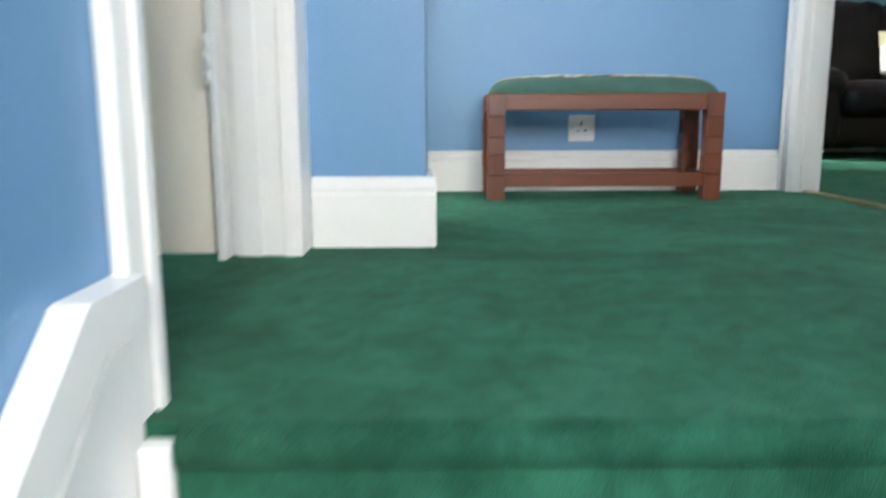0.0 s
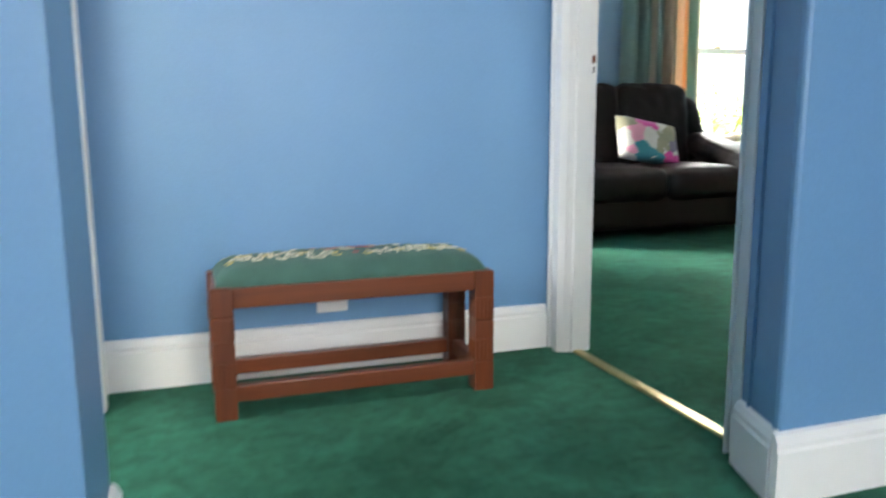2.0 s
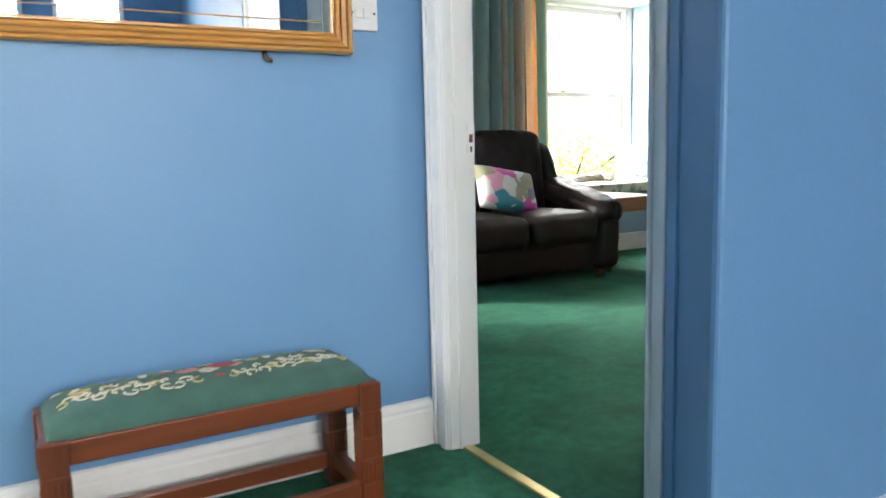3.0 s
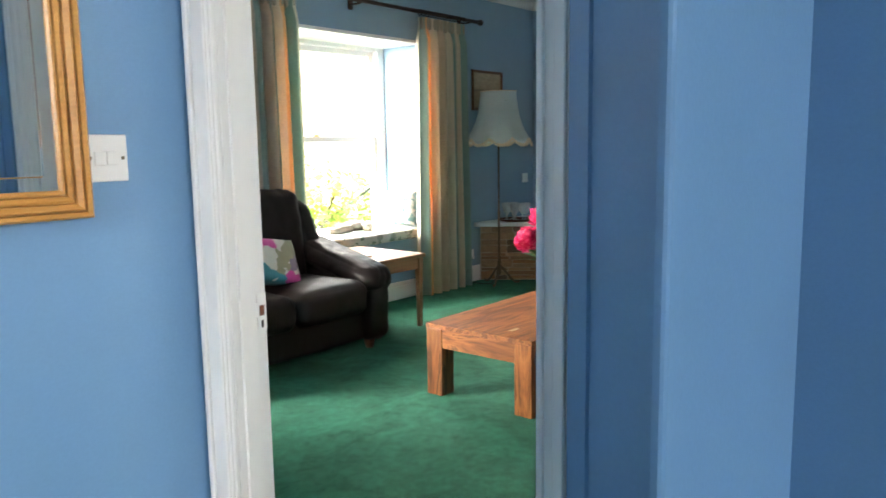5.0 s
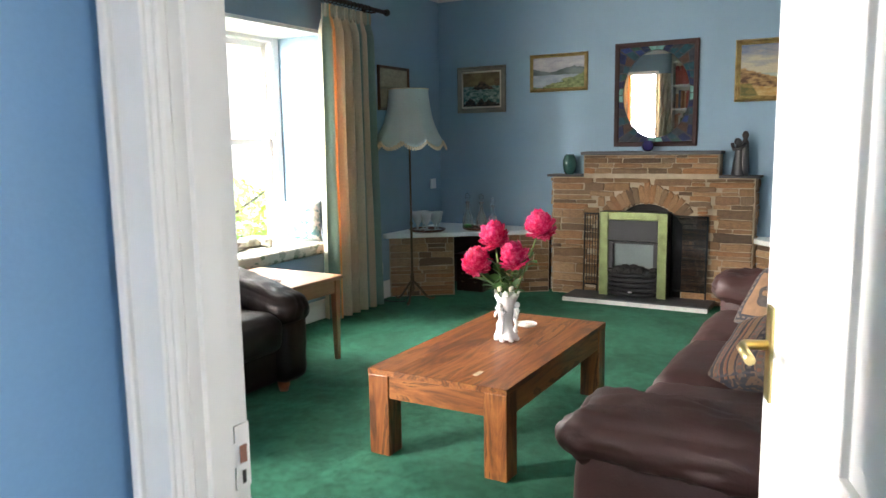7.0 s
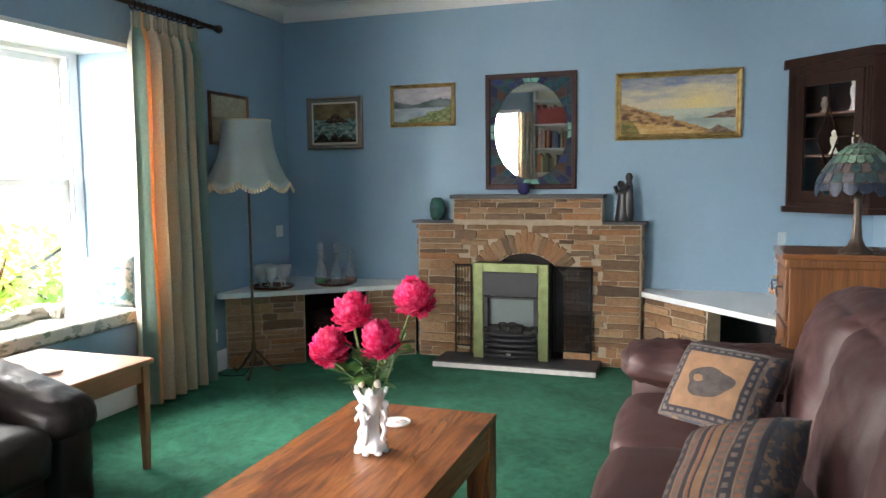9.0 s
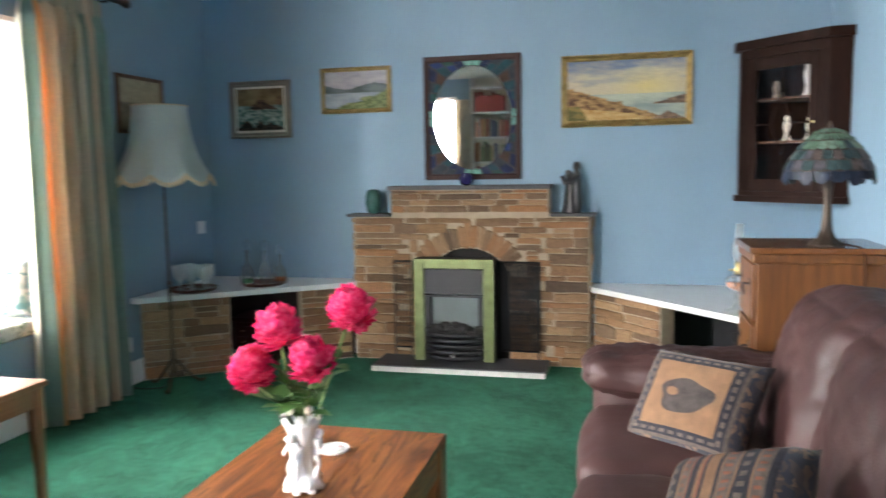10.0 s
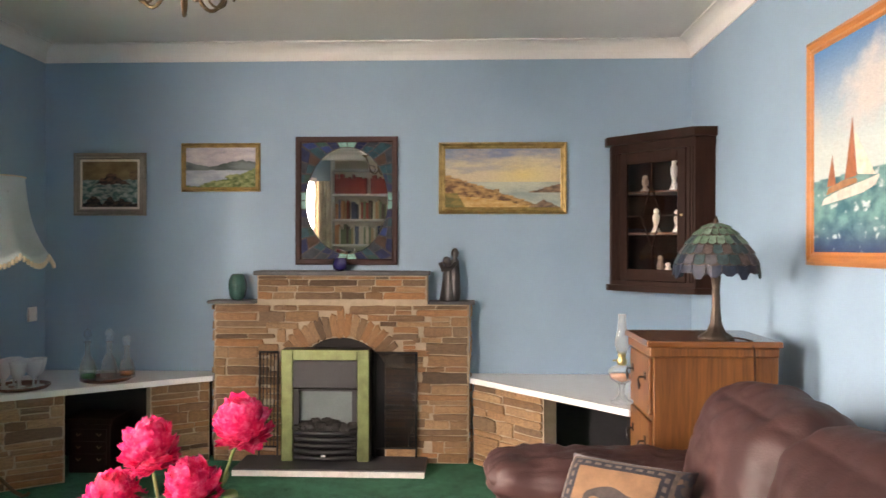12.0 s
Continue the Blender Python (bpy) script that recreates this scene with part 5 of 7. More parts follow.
def tapestry_cushion(label, m, seed, bands=False):
    w, h = (0.36, 0.33) if bands else (0.385, 0.33)
    c, cover = throw_cushion("cushion", label, m, w, h, 0.15, WEAVE, WEAVE, seed)
    def on(u, v, lift):
        t = max(0.0, (1 - u ** 4) * (1 - v ** 4)) ** 0.5 * 0.075
        t += 0.006 * noise.noise(Vector((u * 2.5 + seed, v * 2.5, -1))) * (1 - u ** 4) * (1 - v ** 4)
        return (u * w / 2 * (1 - 0.07 * (1 - v * v) * abs(u) ** 3), -t - lift, v * h / 2 * (1 - 0.07 * (1 - u * u) * abs(v) ** 3))
    def patch(nm, u0, u1, v0, v1, mm, lift, n=16):
        bm = bmesh.new()
        g = [[bm.verts.new(on(u0 + (u1 - u0) * i / n, v0 + (v1 - v0) * j / n, lift)) for j in range(n + 1)] for i in range(n + 1)]
        for i in range(n):
            for j in range(n):
                bm.faces.new((g[i][j], g[i + 1][j], g[i + 1][j + 1], g[i][j + 1])).smooth = True
        part(nm, turned(bm, m), mm, cover)
    if bands:
        a = -0.93
        for k, (wide, cloth) in enumerate(((0.10, GREYWEAVE), (0.03, TAN), (0.20, NAVY), (0.03, TAN), (0.12, GREYWEAVE), (0.025, RUST), (0.10, NAVY), (0.03, TAN), (0.05, RUST), (0.04, NAVY), (0.15, TAN), (0.05, NAVY), (0.02, TAN), (0.18, GREYWEAVE), (0.03, TAN), (0.22, NAVY), (0.03, TAN), (0.18, GREYWEAVE), (0.10, NAVY))):
            patch("woven_band", -0.95, 0.95, a, a + wide, cloth, 0.0015 + 0.0006 * (k % 2), 14)
            if cloth is NAVY and wide > 0.15:
                for q in range(11):
                    patch("stitch", -0.88 + 0.165 * q, -0.80 + 0.165 * q, a + 0.06, a + wide - 0.06, GREYWEAVE, 0.004, 2)
            elif cloth is GREYWEAVE and wide > 0.11:
                for q in range(15):
                    patch("stitch", -0.9 + 0.125 * q, -0.85 + 0.125 * q, a + 0.04, a + wide - 0.04, RUST, 0.004, 2)
            a += wide
        return
    patch("tan_border", -0.86, 0.86, -0.86, 0.86, GREYWEAVE, 0.0015)
    patch("dark_border", -0.80, 0.80, -0.80, 0.80, NAVY, 0.003)
    for k in range(9):
        for side in range(4):
            a = -0.74 + 0.165 * k
            r = ((a, a + 0.10, 0.70, 0.76), (a, a + 0.10, -0.76, -0.70), (0.70, 0.76, a, a + 0.10), (-0.76, -0.70, a, a + 0.10))[side]
            patch("stitch", *r, GREYWEAVE, 0.0045, 2)
    patch("tan_panel", -0.64, 0.64, -0.64, 0.64, TAN, 0.0045)
    # plain dark woven shape in the middle
    bm = bmesh.new()
    ring = []
    for k in range(32):
        a = 2 * math.pi * k / 32
        q = 1 + 0.10 * math.sin(3 * a + 1) + 0.06 * math.sin(5 * a)
        ring.append(bm.verts.new(on(0.02 + 0.44 * q * math.cos(a), -0.02 + 0.33 * q * math.sin(a), 0.007)))
    mid = bm.verts.new(on(0.02, -0.02, 0.007))
    for k in range(32):
        bm.faces.new((mid, ring[k], ring[(k + 1) % 32]))
    part("woven_motif", turned(bm, m), MOTIF, cover)


tapestry_cushion("navy and tan woven cushion leaning on the brown sofa", pose(3.87, 2.28, 0.532, 0, 0, 0) @ Matrix.Rotation(radians(-128), 4, "Z") @ Matrix.Rotation(radians(-38), 4, "X") @ Matrix.Rotation(radians(-2), 4, "Y"), 3)
tapestry_cushion("banded navy and tan woven cushion slumped on brown sofa", pose(3.14, 2.27, 0.515, 0, 0, 0) @ Matrix.Rotation(radians(-150), 4, "Z") @ Matrix.Rotation(radians(-52), 4, "X") @ Matrix.Rotation(radians(55), 4, "Y"), 7, True)


def chest():
    x0, x1, y0, y1, h = 4.63, 5.03, 1.535, 2.02, 0.93
    c = thing("cabinet", ((x0 + x1) / 2, (y0 + y1) / 2, 0), "honey oak small cabinet with iron drop handles", "cabinet")
    part("body", box(x0 + 0.015, x1 - 0.015, y0, y1 - 0.02, 0.0, h - 0.06, 0.003), OAK, c)
    part("base", box(x0 + 0.005, x1 - 0.005, y0, y1 - 0.01, 0, 0.06, 0.006), OAK, c)
    part("top", joined((x0 - 0.008, x1 + 0.008, y0 - 0.01, y1 + 0.012, h - 0.024, h), bevel=0.005), CHEST_TOP, c)
    part("moulding", joined((x0 + 0.003, x1 - 0.003, y0, y1, h - 0.062, h - 0.024), bevel=0.006), OAK, c)
    for z0, z1 in ((0.09, 0.36), (0.38, 0.62), (0.64, 0.86)):
        d = part("drawer", box(x0 + 0.035, x1 - 0.035, y1 - 0.0195, y1 - 0.004, z0, z1, 0.004), OAK, c)
        for hx in (x0 + 0.09, x1 - 0.09):
            zc = (z0 + z1) / 2 + 0.03
            bm = joined((hx - 0.012, hx + 0.012, y1 - 0.004, y1, zc - 0.012, zc + 0.02), bevel=0.001)
            tube([(hx, y1, zc), (hx, y1 + 0.02, zc), (hx, y1 + 0.024, zc - 0.012), (hx - 0.012, y1 + 0.02, zc - 0.03), (hx, y1 + 0.02, zc - 0.045), (hx + 0.012, y1 + 0.02, zc - 0.03), (hx, y1 + 0.022, zc - 0.012)], 0.004, 7, bm)
            part("handle", bm, BLACK, d, "black iron drop handle")


CHEST_TOP = wood("chest_top", [(0.3, (0.085, 0.030, 0.010)), (0.7, (0.19, 0.075, 0.025))], 1, 7, 0.25, 0.4)
chest()


def stained_shade(c, at):
    shade_cols = [dull(plain("leaded_glass_%s" % n, col, 0.42, var=0.5, scale=40, coat=0.0, bumps=0.1), 0.2) for n, col in (("green", (0.085, 0.14, 0.10)), ("teal", (0.030, 0.052, 0.055)), ("amber", (0.075, 0.056, 0.052)), ("blue", (0.014, 0.020, 0.034)), ("ruby", (0.10, 0.010, 0.014)), ("mint", (0.14, 0.21, 0.16)), ("mauve", (0.062, 0.058, 0.066)))]
    prof = [(0.026, 0.203), (0.055, 0.184), (0.085, 0.157), (0.115, 0.122), (0.139, 0.085), (0.156, 0.045), (0.160, 0.012)]
    random.seed(8)
    for k, ((r0, z0), (r1, z1)) in enumerate(zip(prof, prof[1:])):
        n = (14, 18, 22, 24, 22, 18)[k]
        for s in range(n):
            g = 0.03 + 0.01 * (5 - k)
            a0, a1 = 2 * math.pi * (s + g + 0.5 * (k % 2)) / n, 2 * math.pi * (s + 1 - g + 0.5 * (k % 2)) / n
            droop = 0.03 * abs(math.sin(s * 1.9)) if k == 5 else 0.006
            top, low = [], []
            for q in range(4):
                f = q / 3
                sag = droop * math.sin(math.pi * f) if k == 5 else droop * (math.sin(math.pi * f) - 0.6)
                top.append((r0, z0 - 0.0025 - (0 if k == 0 else 0.004 * (math.sin(math.pi * f) - 0.5)), a0 + (a1 - a0) * f))
                low.append((r1, z1 + 0.0025 - sag, a1 + (a0 - a1) * f))
            q = top + low
            bm = bmesh.new()
            puffed = [0.0015 + 0.0015 * math.sin(math.pi * ((e % 4) / 3)) for e in range(8)]
            o = [bm.verts.new((at[0] + (r + d) * math.cos(a), at[1] + (r + d) * math.sin(a), at[2] + z)) for (r, z, a), d in zip(q, puffed)]
            i = [bm.verts.new((at[0] + (r - 0.003) * math.cos(a), at[1] + (r - 0.003) * math.sin(a), at[2] + z)) for r, z, a in q]
            for fs in (o, i[::-1]):
                for e in range(3):
                    p = fs[e], fs[e + 1], fs[6 - e], fs[7 - e]
                    bm.faces.new(p)
            for e in range(8):
                bm.faces.new((o[e], i[e], i[(e + 1) % 8], o[(e + 1) % 8]))
            bmesh.ops.recalc_face_normals(bm, faces=bm.faces)
            pick = shade_cols[random.choice(((0, 0, 5), (0, 0, 5), (0, 5, 5, 1), (2, 2, 1, 6), (6, 1, 2, 3), (3, 3, 1, 3, 3, 3, 1, 4))[k])]
            part("glass_tile", bm, pick, c)
    inner = lathe([(r - 0.004, z) for r, z in prof], at, 40)
    part("leading", inner, BRONZE, c)


def table_lamp():
    at = (4.72, 1.745, 0.93)
    l = thing("table_lamp", at, "leaded glass table lamp with bronze base on cabinet", "lamp")
    part("base", lathe([(0.065, 0), (0.066, 0.006), (0.055, 0.016), (0.034, 0.03), (0.022, 0.06), (0.016, 0.12), (0.014, 0.2), (0.018, 0.24), (0.008, 0.25), (0.007, 0.30)], at, 28, wave=lambda a, k, r: (r * (1 + 0.08 * math.sin(8 * a)), 0)), BRONZE, l)
    stained_shade(part("shade", lathe([(0.03, 0.425), (0.018, 0.435), (0.006, 0.445), (0.010, 0.455), (0.002, 0.475)], at, 18), BRONZE, l, "leaded green and amber glass shade"), (at[0], at[1], at[2] + 0.245))
    part("cord", tube([(4.70, 1.70, 0.94), (4.66, 1.66, 0.936), (4.632, 1.64, 0.932), (4.618, 1.635, 0.90), (4.612, 1.63, 0.6)], 0.004, 8), DARKOAK, l)


table_lamp()


def corner_cabinet():
    zb, zt = 1.03, 1.94
    c = thing("corner_cabinet", (6.2, 1.5, zb), "dark oak glazed corner cabinet hung on the walls", "cabinet")
    A, B = Vector((6.365, 1.86)), Vector((5.90, 1.373))
    K = (6.366, 1.374)
    for nm, z0, z1, g in (("cornice", zt - 0.05, zt, 0.03), ("base_moulding", zb, zb + 0.035, 0.022), ("top_board", zt - 0.1, zt - 0.05, 0.0), ("bottom_board", zb + 0.035, zb + 0.06, 0.0)):
        o = [K, (A.x, A.y + g), (A.x - 0.06 - g * 0.4, A.y + g), (B.x - g, B.y + 0.11 + g * 0.4), (B.x - g, B.y)]
        part(nm, prism(o, z0, z1, "z"), DARKOAK, c)
    part("back", joined((6.35, 6.366, 1.39, 1.85, zb + 0.06, zt - 0.1), (5.91, 6.35, 1.374, 1.39, zb + 0.06, zt - 0.1)), DARKOAK, c)
    part("side", joined((A.x - 0.06, A.x - 0.001, 1.845, 1.86, zb + 0.06, zt - 0.1)), DARKOAK, c)
    part("side", joined((B.x, B.x + 0.015, 1.375, 1.483, zb + 0.06, zt - 0.1)), DARKOAK, c)
    P, Q = Vector((A.x - 0.06, A.y, 0)), Vector((B.x, B.y + 0.11, 0))
    L = (Q - P).length
    ang = math.atan2(Q.y - P.y, Q.x - P.x)
    m = Matrix.Translation((P.x, P.y, 0)) @ Matrix.Rotation(ang, 4, "Z")
    z0, z1 = zb + 0.06, zt - 0.1
    part("pilaster", turned(joined((0, 0.055, -0.0, 0.02, z0, z1), (0.012, 0.02, -0.006, 0, z0, z1), (0.03, 0.038, -0.006, 0, z0, z1), bevel=0.001), m), DARKOAK, c)
    part("pilaster", turned(joined((L - 0.055, L, 0, 0.02, z0, z1), (L - 0.038, L - 0.03, -0.006, 0, z0, z1), (L - 0.02, L - 0.012, -0.006, 0, z0, z1), bevel=0.001), m), DARKOAK, c)
    dx0, dx1 = 0.06, L - 0.06
    door = part("door", turned(joined((dx0, dx0 + 0.05, -0.004, 0.016, z0 + 0.004, z1 - 0.004), (dx1 - 0.05, dx1, -0.004, 0.016, z0 + 0.004, z1 - 0.004), (dx0 + 0.05, dx1 - 0.05, -0.004, 0.016, z0 + 0.004, z0 + 0.07), (dx0 + 0.05, dx1 - 0.05, -0.004, 0.016, z1 - 0.07, z1 - 0.004), bevel=0.003), m), DARKOAK, c)
    gx0, gx1, g0, g1 = dx0 + 0.05, dx1 - 0.05, z0 + 0.07, z1 - 0.07
    pane = part("pane", turned(joined((gx0, gx1, 0.005, 0.008, g0, g1)), m), PANE, door)
    pane.visible_shadow = False
    mx, mz = (gx0 + gx1) / 2, (g0 + g1) / 2
    for p, q in (((mx, g1), (mx, mz + 0.17)), ((mx, mz + 0.17), (mx - 0.07, mz)), ((mx, mz + 0.17), (mx + 0.07, mz)), ((mx - 0.07, mz), (mx, mz - 0.17)), ((mx + 0.07, mz), (mx, mz - 0.17)), ((mx, mz - 0.17), (mx, g0)), ((mx - 0.07, mz), (gx0, mz)), ((mx + 0.07, mz), (gx1, mz))):
        part("glazing_bar", turned(tube([(p[0], 0.002, p[1]), (q[0], 0.002, q[1])], 0.005, 6), m), DARKOAK, door)
    part("handle", turned(tube([(dx1 - 0.02, -0.004, mz), (dx1 - 0.02, -0.016, mz)], 0.006, 10), m), BRASS, door)
    for z in (z0 + 0.27, z0 + 0.51):
        part("shelf", prism([(6.349, 1.391), (6.349, 1.80), (6.30, 1.835), (5.925, 1.42), (5.93, 1.391)], z, z + 0.012, "z"), OAK, c)
    # pale figures on the shelves
    for tier, f, back, hgt, clay in ((2, 0.66, 0.09, 0.19, CERAMIC), (2, 0.30, 0.10, 0.10, CLAY), (1, 0.46, 0.08, 0.14, CREAM), (1, 0.70, 0.09, 0.13, CREAM), (0, 0.50, 0.09, 0.15, CLAY), (0, 0.58, 0.10, 0.11, CREAM), (0, 0.72, 0.09, 0.13, CLAY)):
        z = z0 + (0.0, 0.282, 0.522)[tier]
        p = m @ Vector((L * f, back, 0))
        prof = [(0.026, 0), (0.022, 0.012), (0.014, hgt * 0.3), (0.021, hgt * 0.5), (0.017, hgt * 0.66), (0.009, hgt * 0.78), (0.014, hgt * 0.88), (0.010, hgt * 0.96), (0.001, hgt)]
        fig = lathe(prof, (p.x, p.y, z + 0.0005), 16, wave=lambda a, k, r: (r * (1 + 0.3 * math.sin(a * 2 + k)), 0))
        tagged(part("figurine", fig, clay), "small pale porcelain figurine inside the corner cabinet", "figurine", "cabinet figurines")


CLAY = plain("buff_clay", (0.30, 0.24, 0.19), 0.5, var=0.3, scale=40, bumps=0.1)
corner_cabinet()


# ---------- fireplace ----------
FX = 6.235                      # face of the mortar bed
fire = thing("fireplace", (6.3, 3.47, 0), "coursed brown slate stone fireplace with arched opening", "fireplace", kind="structure")
OC, OZ, RO, RI = 3.475, 0.44, 0.447, 0.305     # arch: centre, height of its centre, outer and inner radius
arch = [(OC - RI * math.sin(radians(q)), OZ + RI * math.cos(radians(q))) for q in range(60, -61, -8)]
arch_up = sorted(arch)
outline = [(2.71, 0), (3.21, 0), (3.21, arch_up[0][1])] + [p for p in arch_up if 3.212 < p[0] < 3.738] + [(3.74, arch_up[-1][1]), (3.74, 0), (4.24, 0), (4.24, 0.945), (3.98, 0.945), (3.98, 1.115), (2.96, 1.115), (2.96, 0.945), (2.71, 0.945)]
part("mortar_bed", prism(outline, FX, XE - 0.001, "x"), MORTAR, fire, "pale sandy mortar")
# dark sheet behind the opening, the recess's shade put into its colour
part("recess_back", joined((6.33, 6.345, 3.212, 3.738, 0.0, 0.76)), HOLE_SHADE, fire)
for nm, y0, y1, z0, z1 in (("mantel_slab", 2.945, 3.995, 1.116, 1.142), ("ledge_slab", 2.675, 2.955, 0.946, 0.964), ("ledge_slab", 3.985, 4.275, 0.946, 0.964)):
    part(nm, box(6.195, XE - 0.002, y0, y1, z0, z1, 0.004), SLATE, fire, "dark slate slab")

hearth = thing("hearth", (6.08, 3.49, 0), "slate hearth slab with pale front edge on the carpet", "hearth")
part("slab", box(5.935, 6.225, 2.955, 4.035, 0.003, 0.042, 0.003), SLATE, hearth)
part("front_edge", box(5.924, 5.934, 2.955, 4.035, 0.003, 0.034, 0.002), TILEWHITE, hearth, "pale stone edging")


def electric_fire():
    x, y0, y1, z0, z1 = 6.09, 3.285, 3.80, 0.0425, 0.69
    e = thing("electric_fire", (6.15, 3.54, z0), "black electric fire with brass surround on the hearth", "heater")
    part("surround", joined((x, x + 0.02, y0, y0 + 0.07, z0, z1), (x, x + 0.02, y1 - 0.07, y1, z0, z1), (x, x + 0.02, y0 + 0.07, y1 - 0.07, z1 - 0.062, z1), bevel=0.004), BRASS_CARPET_TINT, e, "worn brass surround")
    part("case", joined((x + 0.021, 6.23, y0 + 0.004, y0 + 0.02, z0, z1 - 0.003), (x + 0.021, 6.23, y1 - 0.02, y1 - 0.004, z0, z1 - 0.003), (x + 0.021, 6.23, y0 + 0.02, y1 - 0.02, z1 - 0.02, z1 - 0.003), (6.20, 6.23, y0 + 0.02, y1 - 0.02, z0, z1 - 0.02)), BLACK, e)
    iy0, iy1 = y0 + 0.071, y1 - 0.071
    part("hood", prism([(x - 0.012, 0.475), (x + 0.03, 0.465), (x + 0.05, 0.625), (x + 0.006, 0.625)], iy0, iy1, "y"), HOOD, e)
    part("vent", joined((x + 0.015, x + 0.05, iy0 + 0.03, iy1 - 0.03, 0.447, 0.458)), BLACK, e)
    part("glow_screen", joined((6.15, 6.154, iy0, iy1, 0.2, 0.46)), SCREENGLASS, e, "grey reflective flame screen")
    for q in (iy0, iy1 - 0.03):
        part("column", joined((x + 0.01, x + 0.05, q, q + 0.03, 0.1, 0.46)), BLACK, e)
    for k in range(5):
        zz = z0 + 0.012 + 0.036 * k
        yy0, yy1 = y0 + 0.078, y1 - 0.078
        pts = [(x + 0.02 - 0.045 * math.sin(math.pi * q / 12) - 0.004 * (k == 4), yy0 + (yy1 - yy0) * q / 12, zz + 0.012) for q in range(13)]
        part("grate_bar", tube(pts, 0.0155, 8), BLACK, e)
    part("badge", puff((x - 0.046, (y0 + y1) / 2, z0 + 0.045), (0.006, 0.03, 0.014), 0.003, 0, 0, 1, 5), PLASTIC, e)
    random.seed(3)
    bed = part("coal_bed", joined((x + 0.0, x + 0.075, iy0 + 0.005, iy1 - 0.005, z0 + 0.16, z0 + 0.185), bevel=0.004), COAL, e, "black imitation coals")
    for k in range(46):
        r = random.uniform(0.018, 0.034)
        part("coal", puff((x + random.uniform(0.0, 0.07), random.uniform(iy0 + 0.02, iy1 - 0.02), z0 + 0.185 + random.uniform(-0.01, 0.035)), (2 * r, 2 * r, 1.5 * r), r * 0.5, 0, 0.006, k, 4, 30), COAL, bed)


# even teal grey carries the reflection on the dark flame screen
SCREENGLASS = plain("flame_screen", (0.16, 0.19, 0.19), 0.25, var=0.15, scale=4, bumps=0.0)
electric_fire()

for y0, y1, n in ((3.845, 3.955, 2), (3.02, 3.265, 3)):
    s = thing("fire_screen", (6.2, (y0 + y1) / 2, 0.05), "black wire fire guard panel leaning on stone", "fire guard")
    bm = bmesh.new()
    for yy in (y0, y1):
        tube([(6.185, yy, 0.043), (6.205, yy, 0.665)], 0.006, 8, bm)
    for zz in (0.10, 0.66):
        tube([(6.185 + (zz - 0.05) * 0.032, y0, zz), (6.185 + (zz - 0.05) * 0.032, y1, zz)], 0.006, 8, bm)
    part("frame", bm, BLACK, s)
    # on the wide panel wires crowd thickly, standing in for the shade behind
    for k in range(5 * n * n - 16):
        yy = y0 + (y1 - y0) * (k + 1) / (5 * n * n - 15)
        part("wire", tube([(6.188, yy, 0.10), (6.204, yy, 0.66)], 0.0030, 5), BLACK, s)
    for k in range(8 * n - 11):
        zz = 0.14 + 0.5 * k / (8 * n - 11)
        part("cross_wire", tube([(6.19 + (zz - 0.05) * 0.032, y0, zz), (6.19 + (zz - 0.05) * 0.032, y1, zz)], 0.0022, 5), BLACK, s)


# ---------- corner shelves of stone with white tops ----------
def corner_shelf(name, label, outline, z):
    s = thing(name, (sum(p[0] for p in outline) / len(outline), sum(p[1] for p in outline) / len(outline), 0), label, "shelf", kind="structure")
    part("top", prism(outline, z - 0.032, z, "z"), TOPWHITE, s, "white painted shelf top")
    return s


SZ = 0.515
shelf_l = corner_shelf("corner_shelf", "stone corner unit with white top and dark niche", [(6.366, 5.356), (5.42, 5.356), (5.40, 5.31), (6.21, 4.245), (6.366, 4.245)], SZ)
shelf_r = corner_shelf("corner_shelf", "stone corner unit with white top and open niche", [(6.366, 2.705), (6.21, 2.705), (5.36, 1.95), (5.36, 1.376), (6.366, 1.376)], SZ)


def bed_line(a, b, spans, parent):
    """Mortar walls on a slanting line between given fractions; returns the pose of the line."""
    A, B = Vector((*a, 0)), Vector((*b, 0))
    m = Matrix.Translation(A) @ Matrix.Rotation(math.atan2(B.y - A.y, B.x - A.x), 4, "Z")
    L = (B - A).length
    for p, q in spans:
        part("mortar_bed", turned(joined((L * p, L * q, 0.0, 0.10, 0.0, SZ - 0.033)), m), MORTAR, parent)
    return m, L


ml, Ll = bed_line((5.47, 5.33), (6.235, 4.27), [(0.0, 0.40), (0.74, 1.0)], shelf_l)
mr, Lr = bed_line((6.235, 2.68), (5.42, 1.93), [(0.0, 0.5)], shelf_r)
# near-black back paints the shade of the left niche
part("niche_back", joined((6.30, 6.36, 4.3, 5.35, 0, SZ - 0.034)), HOLE_SHADE, shelf_l)
# slate lining darkens the right niche, its shade carried by the colour
part("niche_back", joined((6.33, 6.36, 1.38, 2.6, 0, SZ - 0.034)), SLATE, shelf_r)
part("niche_side", joined((5.47, 6.32, 1.38, 1.41, 0, SZ - 0.034)), SLATE, shelf_r)
part("support", joined((5.40, 5.46, 1.42, 1.9, 0, SZ - 0.033)), MORTAR, shelf_r)
boxy = thing("wooden_box", (6.07, 4.86, 0), "dark wooden stool-like box inside the corner niche", "box")
bm = joined((5.93, 6.20, 4.72, 5.0, 0.28, 0.31), bevel=0.004)
part("top", bm, DARKOAK, boxy)
part("body", joined((5.95, 6.18, 4.74, 4.98, 0.0, 0.28), bevel=0.004), DARKOAK, boxy)
